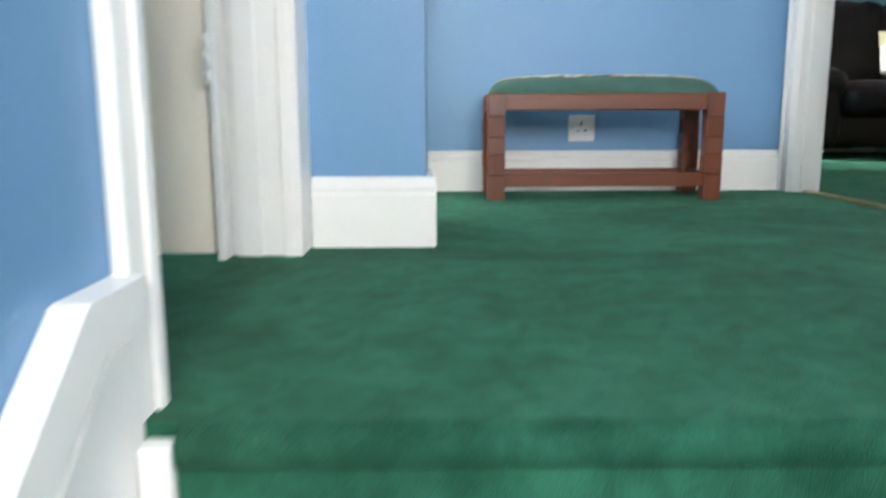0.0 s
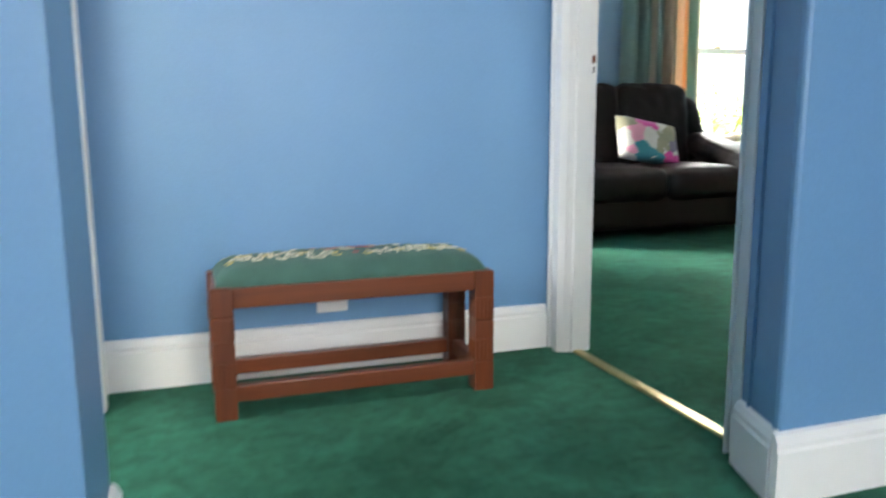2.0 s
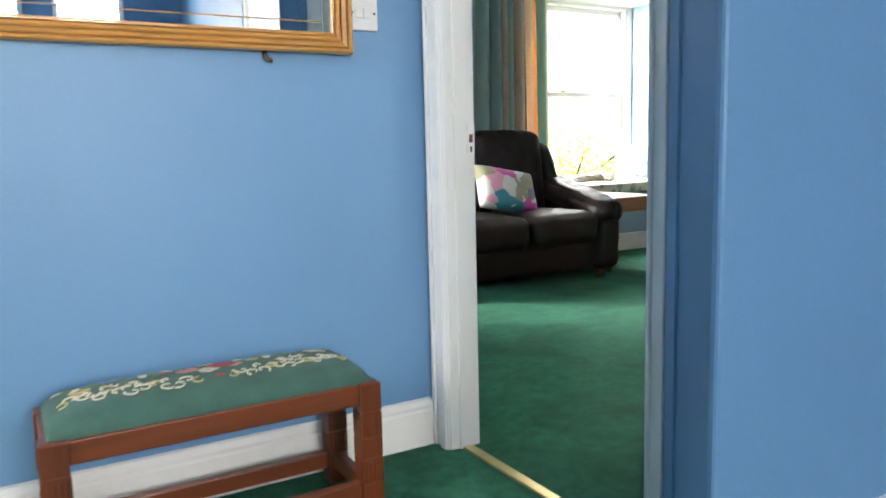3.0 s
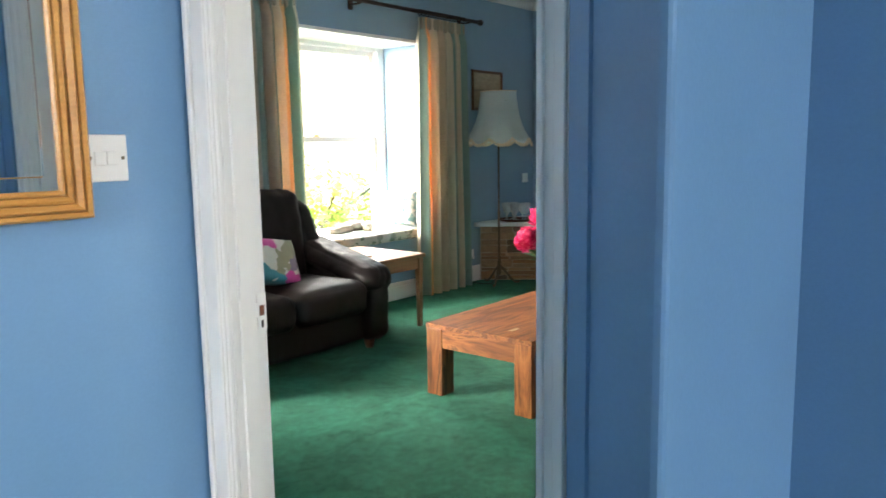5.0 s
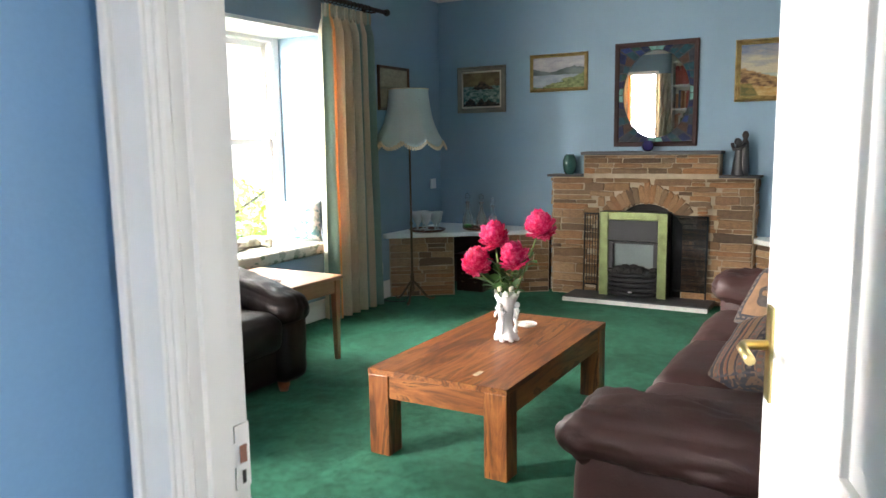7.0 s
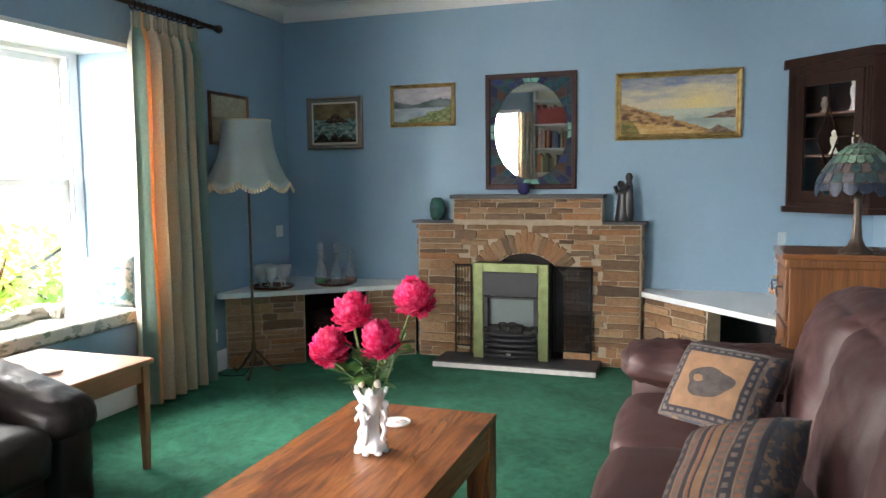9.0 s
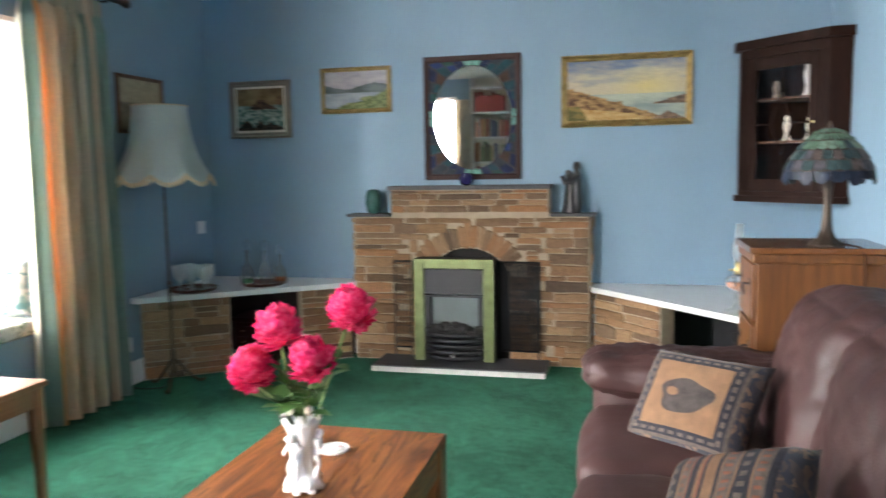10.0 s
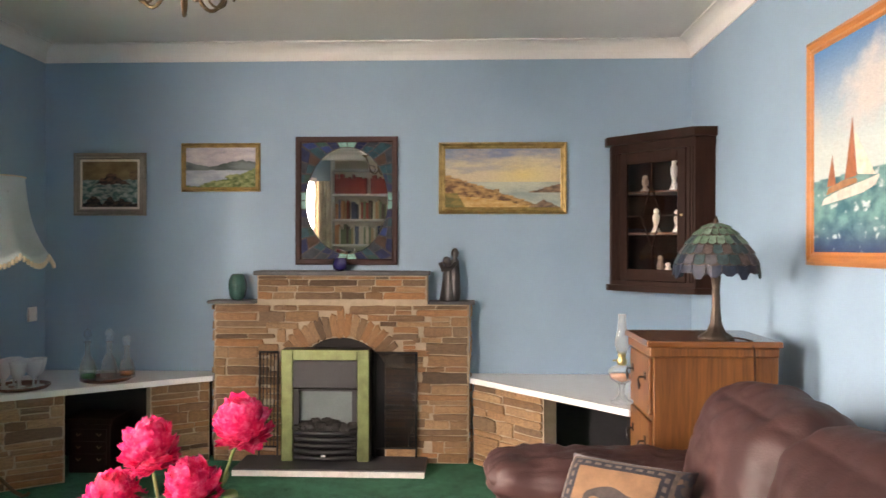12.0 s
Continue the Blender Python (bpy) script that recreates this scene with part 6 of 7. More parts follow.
for zz in (0.05, 0.12, 0.19):
    d = part("drawer", joined((5.944, 5.9495, 4.76, 4.96, zz, zz + 0.06), bevel=0.001), DARKOAK, boxy)
    for yy in (4.80, 4.92):
        part("pull", tube([(5.943, yy - 0.012, zz + 0.035), (5.935, yy, zz + 0.024), (5.943, yy + 0.012, zz + 0.035)], 0.003, 6), IRON, d)

# ---------- ornaments ----------
gv = thing("vase", (6.28, 4.115, 0.964), "small ribbed green glazed vase on slate ledge", "vase")
part("body", lathe([(0.03, 0.0), (0.045, 0.02), (0.055, 0.07), (0.052, 0.115), (0.038, 0.15), (0.03, 0.158), (0.026, 0.155), (0.03, 0.14), (0.03, 0.02)], (6.28, 4.115, 0.964), 36, wave=lambda a, k, r: (r * (1 + 0.025 * math.sin(12 * a)), 0)), GREENGLASS, gv)
bv = thing("bowl", (6.255, 3.485, 1.142), "small round cobalt blue glazed pot on mantel", "pot")
part("body", lathe([(0.02, 0.0), (0.038, 0.015), (0.046, 0.04), (0.042, 0.062), (0.036, 0.07), (0.042, 0.078), (0.038, 0.078), (0.032, 0.07), (0.036, 0.04)], (6.255, 3.485, 1.142), 32), BLUEGLASS, bv)
bm = lathe([(0.055, 0.0), (0.052, 0.01), (0.045, 0.06), (0.036, 0.14), (0.032, 0.19), (0.026, 0.23), (0.012, 0.255), (0.0, 0.257)], (6.275, 2.835, 0.9645), 24, wave=lambda a, k, r: (r * (1 + 0.12 * math.sin(2 * a + 0.25 * k)), 0))
lathe([(0.03, 0.0), (0.034, 0.05), (0.03, 0.15), (0.024, 0.235), (0.014, 0.26), (0.022, 0.275), (0.024, 0.29), (0.014, 0.312), (0.0, 0.316)], (6.265, 2.795, 0.9645), 20, bm)
puff((6.255, 2.845, 1.205), (0.04, 0.045, 0.05), 0.02, 0, 0, 1, 8, bm=bm)
tube([(6.25, 2.79, 1.19), (6.225, 2.82, 1.16), (6.23, 2.865, 1.15), (6.25, 2.88, 1.19)], 0.014, 10, bm)
tagged(part("statue", bm, STATUE), "dark abstract embracing statue standing on slate ledge", "statue")


def oil_lamp(x, y, z):
    o = thing("oil_lamp", (x, y, z), "clear glass oil lamp with brass burner on shelf", "lamp")
    part("foot", lathe([(0.055, 0), (0.056, 0.008), (0.03, 0.02), (0.014, 0.05), (0.016, 0.085), (0.02, 0.095)], (x, y, z), 28), CLEAR, o)
    part("font", lathe([(0.02, 0.095), (0.055, 0.12), (0.068, 0.145), (0.06, 0.17), (0.026, 0.187), (0.02, 0.19)], (x, y, z), 28), CLEAR, o)
    part("oil", lathe([(0.0, 0.10), (0.05, 0.122), (0.06, 0.145), (0.0, 0.147)], (x, y, z), 24), plain("lamp_oil", (0.55, 0.25, 0.14), 0.2, bumps=0.0), o)
    part("burner", lathe([(0.018, 0.188), (0.024, 0.195), (0.024, 0.215), (0.016, 0.225), (0.022, 0.235), (0.018, 0.25)], (x, y, z), 20), BRASS, o)
    part("wick_knob", tube([(x, y + 0.02, z + 0.21), (x, y + 0.045, z + 0.21)], 0.005, 8), BRASS, o)
    part("chimney", lathe([(0.022, 0.245), (0.036, 0.285), (0.034, 0.32), (0.022, 0.365), (0.019, 0.42), (0.022, 0.44), (0.020, 0.44), (0.017, 0.42), (0.020, 0.365), (0.032, 0.32), (0.034, 0.285), (0.020, 0.247)], (x, y, z), 28), CLEAR, o)


oil_lamp(5.52, 1.95, SZ)


def tray(x, y, z, r):
    t = thing("tray", (x, y, z), "round shallow wooden tray on the white shelf", "tray")
    part("dish", lathe([(r * 0.9, 0), (r, 0.012), (r, 0.02), (r * 0.95, 0.02), (r * 0.88, 0.008), (0, 0.008)], (x, y, z), 36), MAHOGANY, t)


def decanter(x, y, z, s, liquid=None):
    d = thing("decanter", (x, y, z), "cut glass decanter with stopper on a tray", "decanter", "decanters")
    part("body", lathe([(0.04, 0), (0.045, 0.01), (0.046, 0.06 * s), (0.035, 0.10 * s), (0.016, 0.13 * s), (0.014, 0.18 * s), (0.022, 0.195 * s), (0.019, 0.195 * s), (0.011, 0.175 * s), (0.012, 0.13 * s), (0.03, 0.1 * s), (0.04, 0.06 * s), (0.04, 0.012)], (x, y, z), 20, wave=lambda a, k, r: (r * (1 + 0.04 * math.sin(8 * a)), 0)), CLEAR, d)
    part("stopper", lathe([(0.010, 0.19 * s), (0.010, 0.205 * s), (0.022, 0.225 * s), (0.022, 0.245 * s), (0.002, 0.262 * s)], (x, y, z), 14), CLEAR, d)
    if liquid:
        part("liquid", lathe([(0.0, 0.013), (0.038, 0.014), (0.039, 0.04), (0.0, 0.041)], (x, y, z), 18), liquid, d)


tray(6.03, 4.80, SZ, 0.14)
tray(5.75, 5.14, SZ, 0.15)
for n, (x, y, s, l) in enumerate(((5.95, 4.87, 1.15, (0.05, 0.22, 0.05)), (6.04, 4.79, 1.1, None), (6.07, 4.70, 0.95, (0.35, 0.10, 0.02)))):
    decanter(x, y, SZ + 0.0085, s, plain("liqueur_%d" % n, l, 0.2, bumps=0.0) if l else None)
random.seed(21)
for k in range(7):
    a = 2 * math.pi * k / 7
    x, y = 5.75 + 0.088 * math.cos(a) * (k > 0), 5.14 + 0.088 * math.sin(a) * (k > 0)
    g = thing("glass", (x, y, SZ + 0.0085), "small stemmed glass on a tray", "glass", "glasses on tray")
    part("bowl", lathe([(0.030, 0), (0.030, 0.003), (0.006, 0.008), (0.006, 0.045), (0.031, 0.082), (0.046, 0.15), (0.043, 0.15), (0.028, 0.084), (0.0, 0.055)], (x, y, SZ + 0.0085), 16, wave=lambda a, k, r: (r * (1 + 0.04 * math.sin(8 * a)), 0)), CRYSTAL, g)

# ---------- pictures ----------
def picture(name, label, axis, a0, a1, z0, z1, at, frame_m, canvas_m, fw, inner=None, depth=0.022, brush=None, fine=110):
    base = ((a0 + a1) / 2, at, z0) if axis != "-x" else (at, (a0 + a1) / 2, z0)
    p = thing(name, base, label, "painting")
    prof = [(0, 0), (0, depth * 0.5), (fw * 0.2, depth * 0.75), (fw * 0.4, depth * 0.6), (fw * 0.7, depth), (fw * 0.95, depth * 0.8), (fw, 0)]
    mitred("frame_side", a0, a1, z0, z1, prof, at, axis, frame_m, p)
    def slab(i, d0, d1):
        if axis == "-x":
            return joined((at - d1, at - d0, a0 + i, a1 - i, z0 + i, z1 - i))
        if axis == "-y":
            return joined((a0 + i, a1 - i, at - d1, at - d0, z0 + i, z1 - i))
        return joined((a0 + i, a1 - i, at + d0, at + d1, z0 + i, z1 - i))
    off = 0.0
    def canvas(i, d, brush, n):
        """A stretched canvas whose face is coloured by brush(u, v), u from its left, v from its foot."""
        nu, nv = n, max(8, round(n * (z1 - z0) / (a1 - a0)))
        bm = bmesh.new()
        g = []
        for k in range(nu + 1):
            u = k / nu
            a = a0 + i + (a1 - a0 - 2 * i) * (u if axis == "-y" else 1 - u)
            at_w = lambda z, dd: (at - dd, a, z) if axis == "-x" else (a, at - dd, z) if axis == "-y" else (a, at + dd, z)
            g.append([bm.verts.new(at_w(z0 + i + (z1 - z0 - 2 * i) * l / nv, d)) for l in range(nv + 1)])
        tones = [brush(k / nu, l / nv) for k in range(nu + 1) for l in range(nv + 1)]
        for k in range(nu):
            for l in range(nv):
                bm.faces.new((g[k][l], g[k + 1][l], g[k + 1][l + 1], g[k][l + 1])).smooth = True
        ob = part("canvas", bm, canvas_m, p)
        tint = ob.data.color_attributes.new("paint", "FLOAT_COLOR", "POINT")
        for k, c in enumerate(tones):
            tint.data[k].color = (max(0, c[0]), max(0, c[1]), max(0, c[2]), 1)
        return ob
    if inner:
        part("slip", slab(fw * 0.95, 0.002, 0.0055), inner, p)
        off = 0.016
    if brush:
        part("board", slab(fw * 0.95 + off, 0.003, 0.008), CREAMCLOTH, p)
        return p, canvas(fw * 0.95 + off, 0.0085, brush, fine)
    return p, part("canvas", slab(fw * 0.95 + off, 0.003, 0.0085), canvas_m, p)


def cloudy(u, v, scale, seed, stretch=1.0):
    return noise.fractal(Vector((u * scale, v * scale * stretch, seed)), 0.9, 2.0, 5)


def tone(a, b, f):
    f = max(0.0, min(1.0, f))
    return tuple(x + (y - x) * f for x, y in zip(a, b))


def stormy_sea(u, v):
    n, m = cloudy(u, v, 4, 1.0, 1.5), cloudy(u, v, 11, 2.0, 1.6)
    c = tone((0.12, 0.075, 0.030), (0.24, 0.17, 0.085), 0.5 + 0.6 * n + 0.4 * (1 - v))
    if v < 0.80 + 0.25 * (u - 0.85) + 0.05 * m and u > 0.80 + 0.25 * max(0, v - 0.5) + 0.03 * m:
        c = tone((0.11, 0.065, 0.035), (0.20, 0.12, 0.06), 0.5 + m)
    if v < 0.60 + 0.02 * m:
        c = tone((0.05, 0.12, 0.105), (0.36, 0.40, 0.36), 0.35 + 0.9 * m + 0.3 * math.sin(v * 26 + 5 * n))
    peak = 0.76 - abs(u - 0.50) * (0.95 if u < 0.5 else 0.68) + 0.05 * m
    if 0.50 + 0.04 * n < v < peak:
        c = tone((0.025, 0.015, 0.012), (0.13, 0.07, 0.045), 0.45 + 1.1 * m)
    if v < max(0.27 - 1.2 * abs(u - 0.2), 0.25 - 1.4 * abs(u - 0.5), 0.19 - 0.6 * abs(u - 0.72), 0.07) + 0.05 * m:
        c = tone((0.010, 0.008, 0.007), (0.085, 0.055, 0.035), 0.3 + 1.0 * m)
    return c


def calm_lake(u, v):
    n, m = cloudy(u, v, 3, 4.0, 1.8), cloudy(u, v, 12, 5.0)
    c = tone((0.24, 0.24, 0.28), (0.46, 0.42, 0.42), 0.45 + 0.7 * n + 0.5 * (1 - 3 * abs(v - 0.75)) * u)
    if v < 0.60 + 0.07 * math.sin(u * 7 + 2.4) + 0.12 * max(0, u - 0.75) + 0.02 * m:
        c = tone((0.045, 0.065, 0.06), (0.12, 0.15, 0.15), 0.5 + n + 0.4 * math.sin(u * 9))
    if v < 0.43 + 0.01 * m:
        c = tone((0.22, 0.27, 0.31), (0.36, 0.40, 0.43), 0.5 + 0.9 * n)
    if v < 0.05 + 0.52 * max(0, u - 0.18) + 0.06 * n + 0.03 * m:
        c = tone((0.06, 0.09, 0.02), (0.22, 0.25, 0.10), 0.45 + 1.0 * m)
    return c


def golden_bay(u, v):
    n, m = cloudy(u, v, 3, 7.0, 2.2), cloudy(u, v, 13, 8.0, 1.4)
    c = tone((0.50, 0.43, 0.30), (0.17, 0.21, 0.30), (v - 0.55) * 2.2 + 0.9 * n - 0.25 * u)
    glow = max(0, 1 - 3.2 * math.hypot((u - 0.68) * 0.9, v - 0.55))
    c = tone(c, (0.62, 0.50, 0.20), 0.9 * glow)
    if v < 0.43:
        c = tone((0.22, 0.28, 0.27), (0.42, 0.44, 0.36), 0.4 + 0.8 * n + 0.5 * glow)
    if v < 0.55 - 0.62 * u + 0.05 * m or (0.30 < u < 0.47 and 0.24 < v < 0.31 + 0.02 * m):
        c = tone((0.10, 0.05, 0.025), (0.42, 0.25, 0.10), 0.5 + 1.1 * m)
    if v < 0.26 - 0.30 * u + 0.03 * n and v < 0.2:
        c = tone((0.40, 0.22, 0.06), (0.52, 0.36, 0.15), 0.5 + m)
    if v < 0.25 and u < 0.18 - 0.3 * v:
        c = tone((0.10, 0.10, 0.03), (0.25, 0.18, 0.05), 0.5 + m)
    if (u > 0.72 and 0.26 < v < 0.27 + 0.55 * (u - 0.74) + 0.02 * m) or (u > 0.70 and v < 0.14 - 1.0 * abs(u - 0.86) + 0.03 * m):
        c = tone((0.09, 0.06, 0.045), (0.28, 0.18, 0.11), 0.4 + m)
    return c


def sailing_sea(u, v):
    n, m = cloudy(u, v, 2.6, 11.0, 1.3), cloudy(u, v, 9, 12.0, 1.8)
    c = tone((0.46, 0.54, 0.52), (0.045, 0.17, 0.36), (v - 0.50) * 1.9)
    puffy = 0.65 - 3.2 * abs((v - 0.60) - 0.42 * (u - 0.3)) + 1.3 * n + 0.35 * m
    c = tone(c, (0.50, 0.48, 0.45), 0.75 * puffy)
    if v < 0.355 + 0.03 * u:
        c = tone((0.03, 0.12, 0.15), (0.14, 0.30, 0.28), 0.45 + 0.8 * m + 0.4 * n + 0.8 * (v - 0.2))
        c = tone(c, (0.03, 0.045, 0.12), 1.0 - 6 * v)
        crest = cloudy(u, v, 7, 15.0, 2.4) + 0.5 * cloudy(u, v, 22, 16.0, 1.5)
        c = tone(c, (0.50, 0.54, 0.54), (crest - 0.62) * 4)
    return c


OIL = oil_paint()
TAUPE = plain("taupe_frame", (0.20, 0.17, 0.135), 0.6, var=0.2, scale=30, bumps=0.2)


WALLX = XE - 0.002
picture("painting", "stormy sea and rocks oil painting in grey frame", "-x", 4.715, 5.172, 1.478, 1.868, WALLX, TAUPE, OIL, 0.040, CREAMCLOTH, brush=stormy_sea)
picture("painting", "pale lake landscape painting in thin gilt frame", "-x", 4.0, 4.492, 1.626, 1.926, WALLX, GOLD, OIL, 0.028, brush=calm_lake)
picture("painting", "large golden sky bay seascape in gilt frame", "-x", 2.118, 2.898, 1.488, 1.926, WALLX, GOLD, OIL, 0.04, brush=golden_bay, fine=150)
dune = painting_material("painted_dune", [(0.0, (0.30, 0.22, 0.12)), (0.4, (0.34, 0.26, 0.15)), (0.5, (0.20, 0.16, 0.10)), (0.55, (0.36, 0.30, 0.19)), (1.0, (0.38, 0.32, 0.21))], 0.06, 2, 6)
picture("painting", "sepia shore picture in thin wooden frame", "-y", 5.40, 5.842, 1.488, 1.832, YN - 0.002, OAK, dune, 0.022)
sp, canvas = picture("painting", "large sailing boat seascape in orange wood frame", "+y", 3.92, 4.755, 1.215, 2.075, YS + 0.002, REDWOOD, OIL, 0.052, brush=sailing_sea, fine=150)
SY = YS + 0.011
def painted(nm, pts, c, lift=0.0):
    pts = [(4.64 + (x - 4.62) * 1.2, 1.44 + (z - 1.50) * 0.82) for x, z in pts]
    part(nm, prism(pts, SY + lift, SY + 0.0008 + lift, "y"), plain("paint_" + nm, c, 0.55, var=0.3, scale=30, bumps=0.3), canvas)
painted("hull", [(4.62, 1.50), (4.60, 1.53), (4.50, 1.56), (4.35, 1.585), (4.28, 1.60), (4.30, 1.56), (4.37, 1.535), (4.50, 1.515)], (0.52, 0.49, 0.43))
painted("cabin", [(4.585, 1.545), (4.57, 1.575), (4.48, 1.60), (4.40, 1.60), (4.40, 1.58), (4.50, 1.562)], (0.34, 0.17, 0.08), 0.001)
painted("foresail", [(4.47, 1.60), (4.40, 1.61), (4.425, 1.86)], (0.30, 0.10, 0.045), 0.001)
painted("mizzen", [(4.58, 1.58), (4.525, 1.585), (4.545, 1.72)], (0.30, 0.10, 0.045), 0.001)
painted("jib", [(4.395, 1.615), (4.30, 1.60), (4.415, 1.80)], (0.62, 0.56, 0.44), 0.001)


def stained_mirror():
    y0, y1, z0, z1 = 3.148, 3.778, 1.176, 1.962
    s = thing("wall_mirror", (WALLX, 3.46, z0), "mahogany framed mirror with stained glass border above fireplace", "mirror")
    mitred("frame_side", y0, y1, z0, z1, [(0, 0), (0, 0.012), (0.008, 0.022), (0.03, 0.026), (0.036, 0.02), (0.036, 0)], WALLX, "-x", MAHOGANY_DARK, s)
    cy, cz, ry, rz = 3.46, 1.57, 0.252, 0.328
    part("mirror_glass", lathe_oval(cy, cz, ry, rz, WALLX - 0.0115, WALLX - 0.004), MIRROR, s, "oval mirror glass")
    cols = [dull(plain("stained_%s" % n, c, 0.5, var=0.5, scale=25, coat=0.0, bumps=0.1), 0.12) for n, c in (("navy", (0.006, 0.012, 0.05)), ("teal", (0.008, 0.045, 0.06)), ("brown", (0.05, 0.026, 0.016)), ("green", (0.014, 0.05, 0.04)), ("blue", (0.012, 0.03, 0.11)), ("mint", (0.16, 0.36, 0.30)), ("slate", (0.02, 0.028, 0.035)))]
    random.seed(17)
    n = 36
    iy0, iy1, iz0, iz1 = y0 + 0.034, y1 - 0.034, z0 + 0.034, z1 - 0.034
    def edge(a):
        c, q = math.cos(a), math.sin(a)
        t = min((iy1 - cy) / c if c > 1e-6 else (iy0 - cy) / c if c < -1e-6 else 9, (iz1 - cz) / q if q > 1e-6 else (iz0 - cz) / q if q < -1e-6 else 9)
        return t * c, t * q
    def oval(a):
        return ry * math.cos(a), rz * math.sin(a)
    for k in range(n):
        a0, a1 = 2 * math.pi * k / n + 0.012, 2 * math.pi * (k + 1) / n - 0.012
        cut = random.uniform(0.3, 0.65)
        for f0, f1 in ((0.02, cut - 0.015), (cut + 0.015, 0.99)):
            q = []
            for a, f in ((a0, f0), (a1, f0), (a1, f1), (a0, f1)):
                o, e = oval(a), edge(a)
                q.append((cy + o[0] + (e[0] - o[0]) * f, cz + o[1] + (e[1] - o[1]) * f))
            am = math.degrees((a0 + a1) / 2) % 90
            am = min(am, 90 - am)
            shade = cols[5] if am < 6 else cols[0] if am < 16 else cols[2] if am > 38 and f0 < 0.1 else cols[random.choice((0, 1, 3, 4, 6, 1))]
            part("glass_piece", prism(q, WALLX - 0.0125, WALLX - 0.006, "x"), shade, s)
    bm = joined((WALLX - 0.0055, WALLX - 0.002, iy0, iy1, iz0, iz1))
    part("lead_backing", bm, BLACK, s)
    ring = [(WALLX - 0.0125, cy + ry * math.cos(2 * math.pi * k / 48), cz + rz * math.sin(2 * math.pi * k / 48)) for k in range(49)]
    part("lead_ring", tube(ring, 0.003, 6), BLACK, s)


def lathe_oval(cy, cz, ry, rz, xa, xb):
    return prism([(cy + ry * math.cos(2 * math.pi * k / 48), cz + rz * math.sin(2 * math.pi * k / 48)) for k in range(48)], xa, xb, "x")


MAHOGANY_DARK = dull(wood("dark_mahogany", [(0.3, (0.018, 0.006, 0.005)), (0.7, (0.042, 0.012, 0.009))], 2, 8, 0.5, 0.0), 0.25)
stained_mirror()

# ---------- curtains ----------
def curtain(name, label, x0, x1, y, z0, z1, folds, seed, base, cloth, turn=None, flip=False):
    c = thing(name, base, label, "curtain")
    bm = bmesh.new()
    uv = bm.loops.layers.uv.new("UVMap")
    nx, nz = folds * 14, 26
    cols = []
    for i in range(nx + 1):
        u = i / nx
        col = []
        for j in range(nz + 1):
            v = j / nz
            z = z0 + (z1 - z0) * v
            amp = 0.046 + 0.012 * (1 - v) if v < 0.93 else 0.020
            wob = 0.25 * math.sin(seed + u * 5 + v * 1.5)
            yy = y + amp * math.sin(2 * math.pi * folds * u + wob) + 0.008 * noise.noise(Vector((u * 9, v * 3, seed)))
            flare = (u - 0.5) * 0.06 * (1 - v)
            xx = x0 + (x1 - x0) * u + flare + 0.010 * math.cos(2 * math.pi * folds * u + wob)
            col.append((xx, yy, z))
        cols.append(col)
    def sheet(off):
        return [[bm.verts.new((p[0], p[1] + off, p[2])) for p in col] for col in cols]
    f, b = sheet(0.0), sheet(0.004)
    for i in range(nx):
        for j in range(nz):
            for g, rev in ((f, False), (b, True)):
                q = (g[i][j], g[i + 1][j], g[i + 1][j + 1], g[i][j + 1])
                face = bm.faces.new(q[::-1] if rev else q)
                face.smooth = True
                for lo in face.loops:
                    k = (i + 1) if lo.vert in (g[i + 1][j], g[i + 1][j + 1]) else i
                    lo[uv].uv = (0.998 - 0.996 * k / nx if flip else 0.001 + 0.996 * k / nx, 0.0)
    if turn:
        turned(bm, turn)
    part("drape", bm, cloth, c)
    if not turn:
        bm = bmesh.new()
        for k in range(folds * 2):
            xx = x0 + (x1 - x0) * (k + 0.5) / (folds * 2)
            puff((xx + 0.006 * math.sin(k * 2.3), y - 0.010, z1 - 0.045), (0.020, 0.028, 0.085), 0.009, 0.004, 0.002, k, 5, bm=bm)
        part("heading_pleats", bm, HEADING, c)
    return c


RODZ = 2.205
HEADING = plain("curtain_heading", (0.36, 0.31, 0.23), 0.9, var=0.15, bumps=0.3)
curtain("curtain", "long striped green cream and orange curtain beside window", 4.61, 5.16, 5.245, 0.012, 2.165, 6, 1.0, (4.9, 5.25, 0.01), CURTAIN)
curtain("curtain", "long striped green cream and orange curtain beside window", 2.83, 3.41, 5.245, 0.012, 2.165, 6, 2.0, (3.1, 5.25, 0.01), CURTAIN, flip=True)
rod = thing("curtain_rod", (4.1, 5.25, RODZ), "dark brown wooden curtain pole with rings and brackets", "curtain pole")
part("pole", tube([(2.72, 5.25, RODZ), (5.36, 5.25, RODZ)], 0.0145, 14), MAHOGANY_DARK, rod)
for x, s in ((2.72, -1), (5.36, 1)):
    part("finial", turned(lathe([(0.012, 0), (0.02, 0.008), (0.014, 0.018), (0.026, 0.034), (0.022, 0.05), (0.0, 0.056)], (0, 0, 0), 16), Matrix.Translation((x, 5.25, RODZ)) @ Matrix.Rotation(s * math.pi / 2, 4, "Y")), BRONZE, rod)
for x in (2.78, 4.0, 5.24):
    part("bracket", joined((x - 0.012, x + 0.012, 5.25, 5.358, RODZ - 0.022, RODZ - 0.012), (x - 0.02, x + 0.02, 5.345, 5.359, RODZ - 0.05, RODZ + 0.03), bevel=0.003), MAHOGANY_DARK, rod)
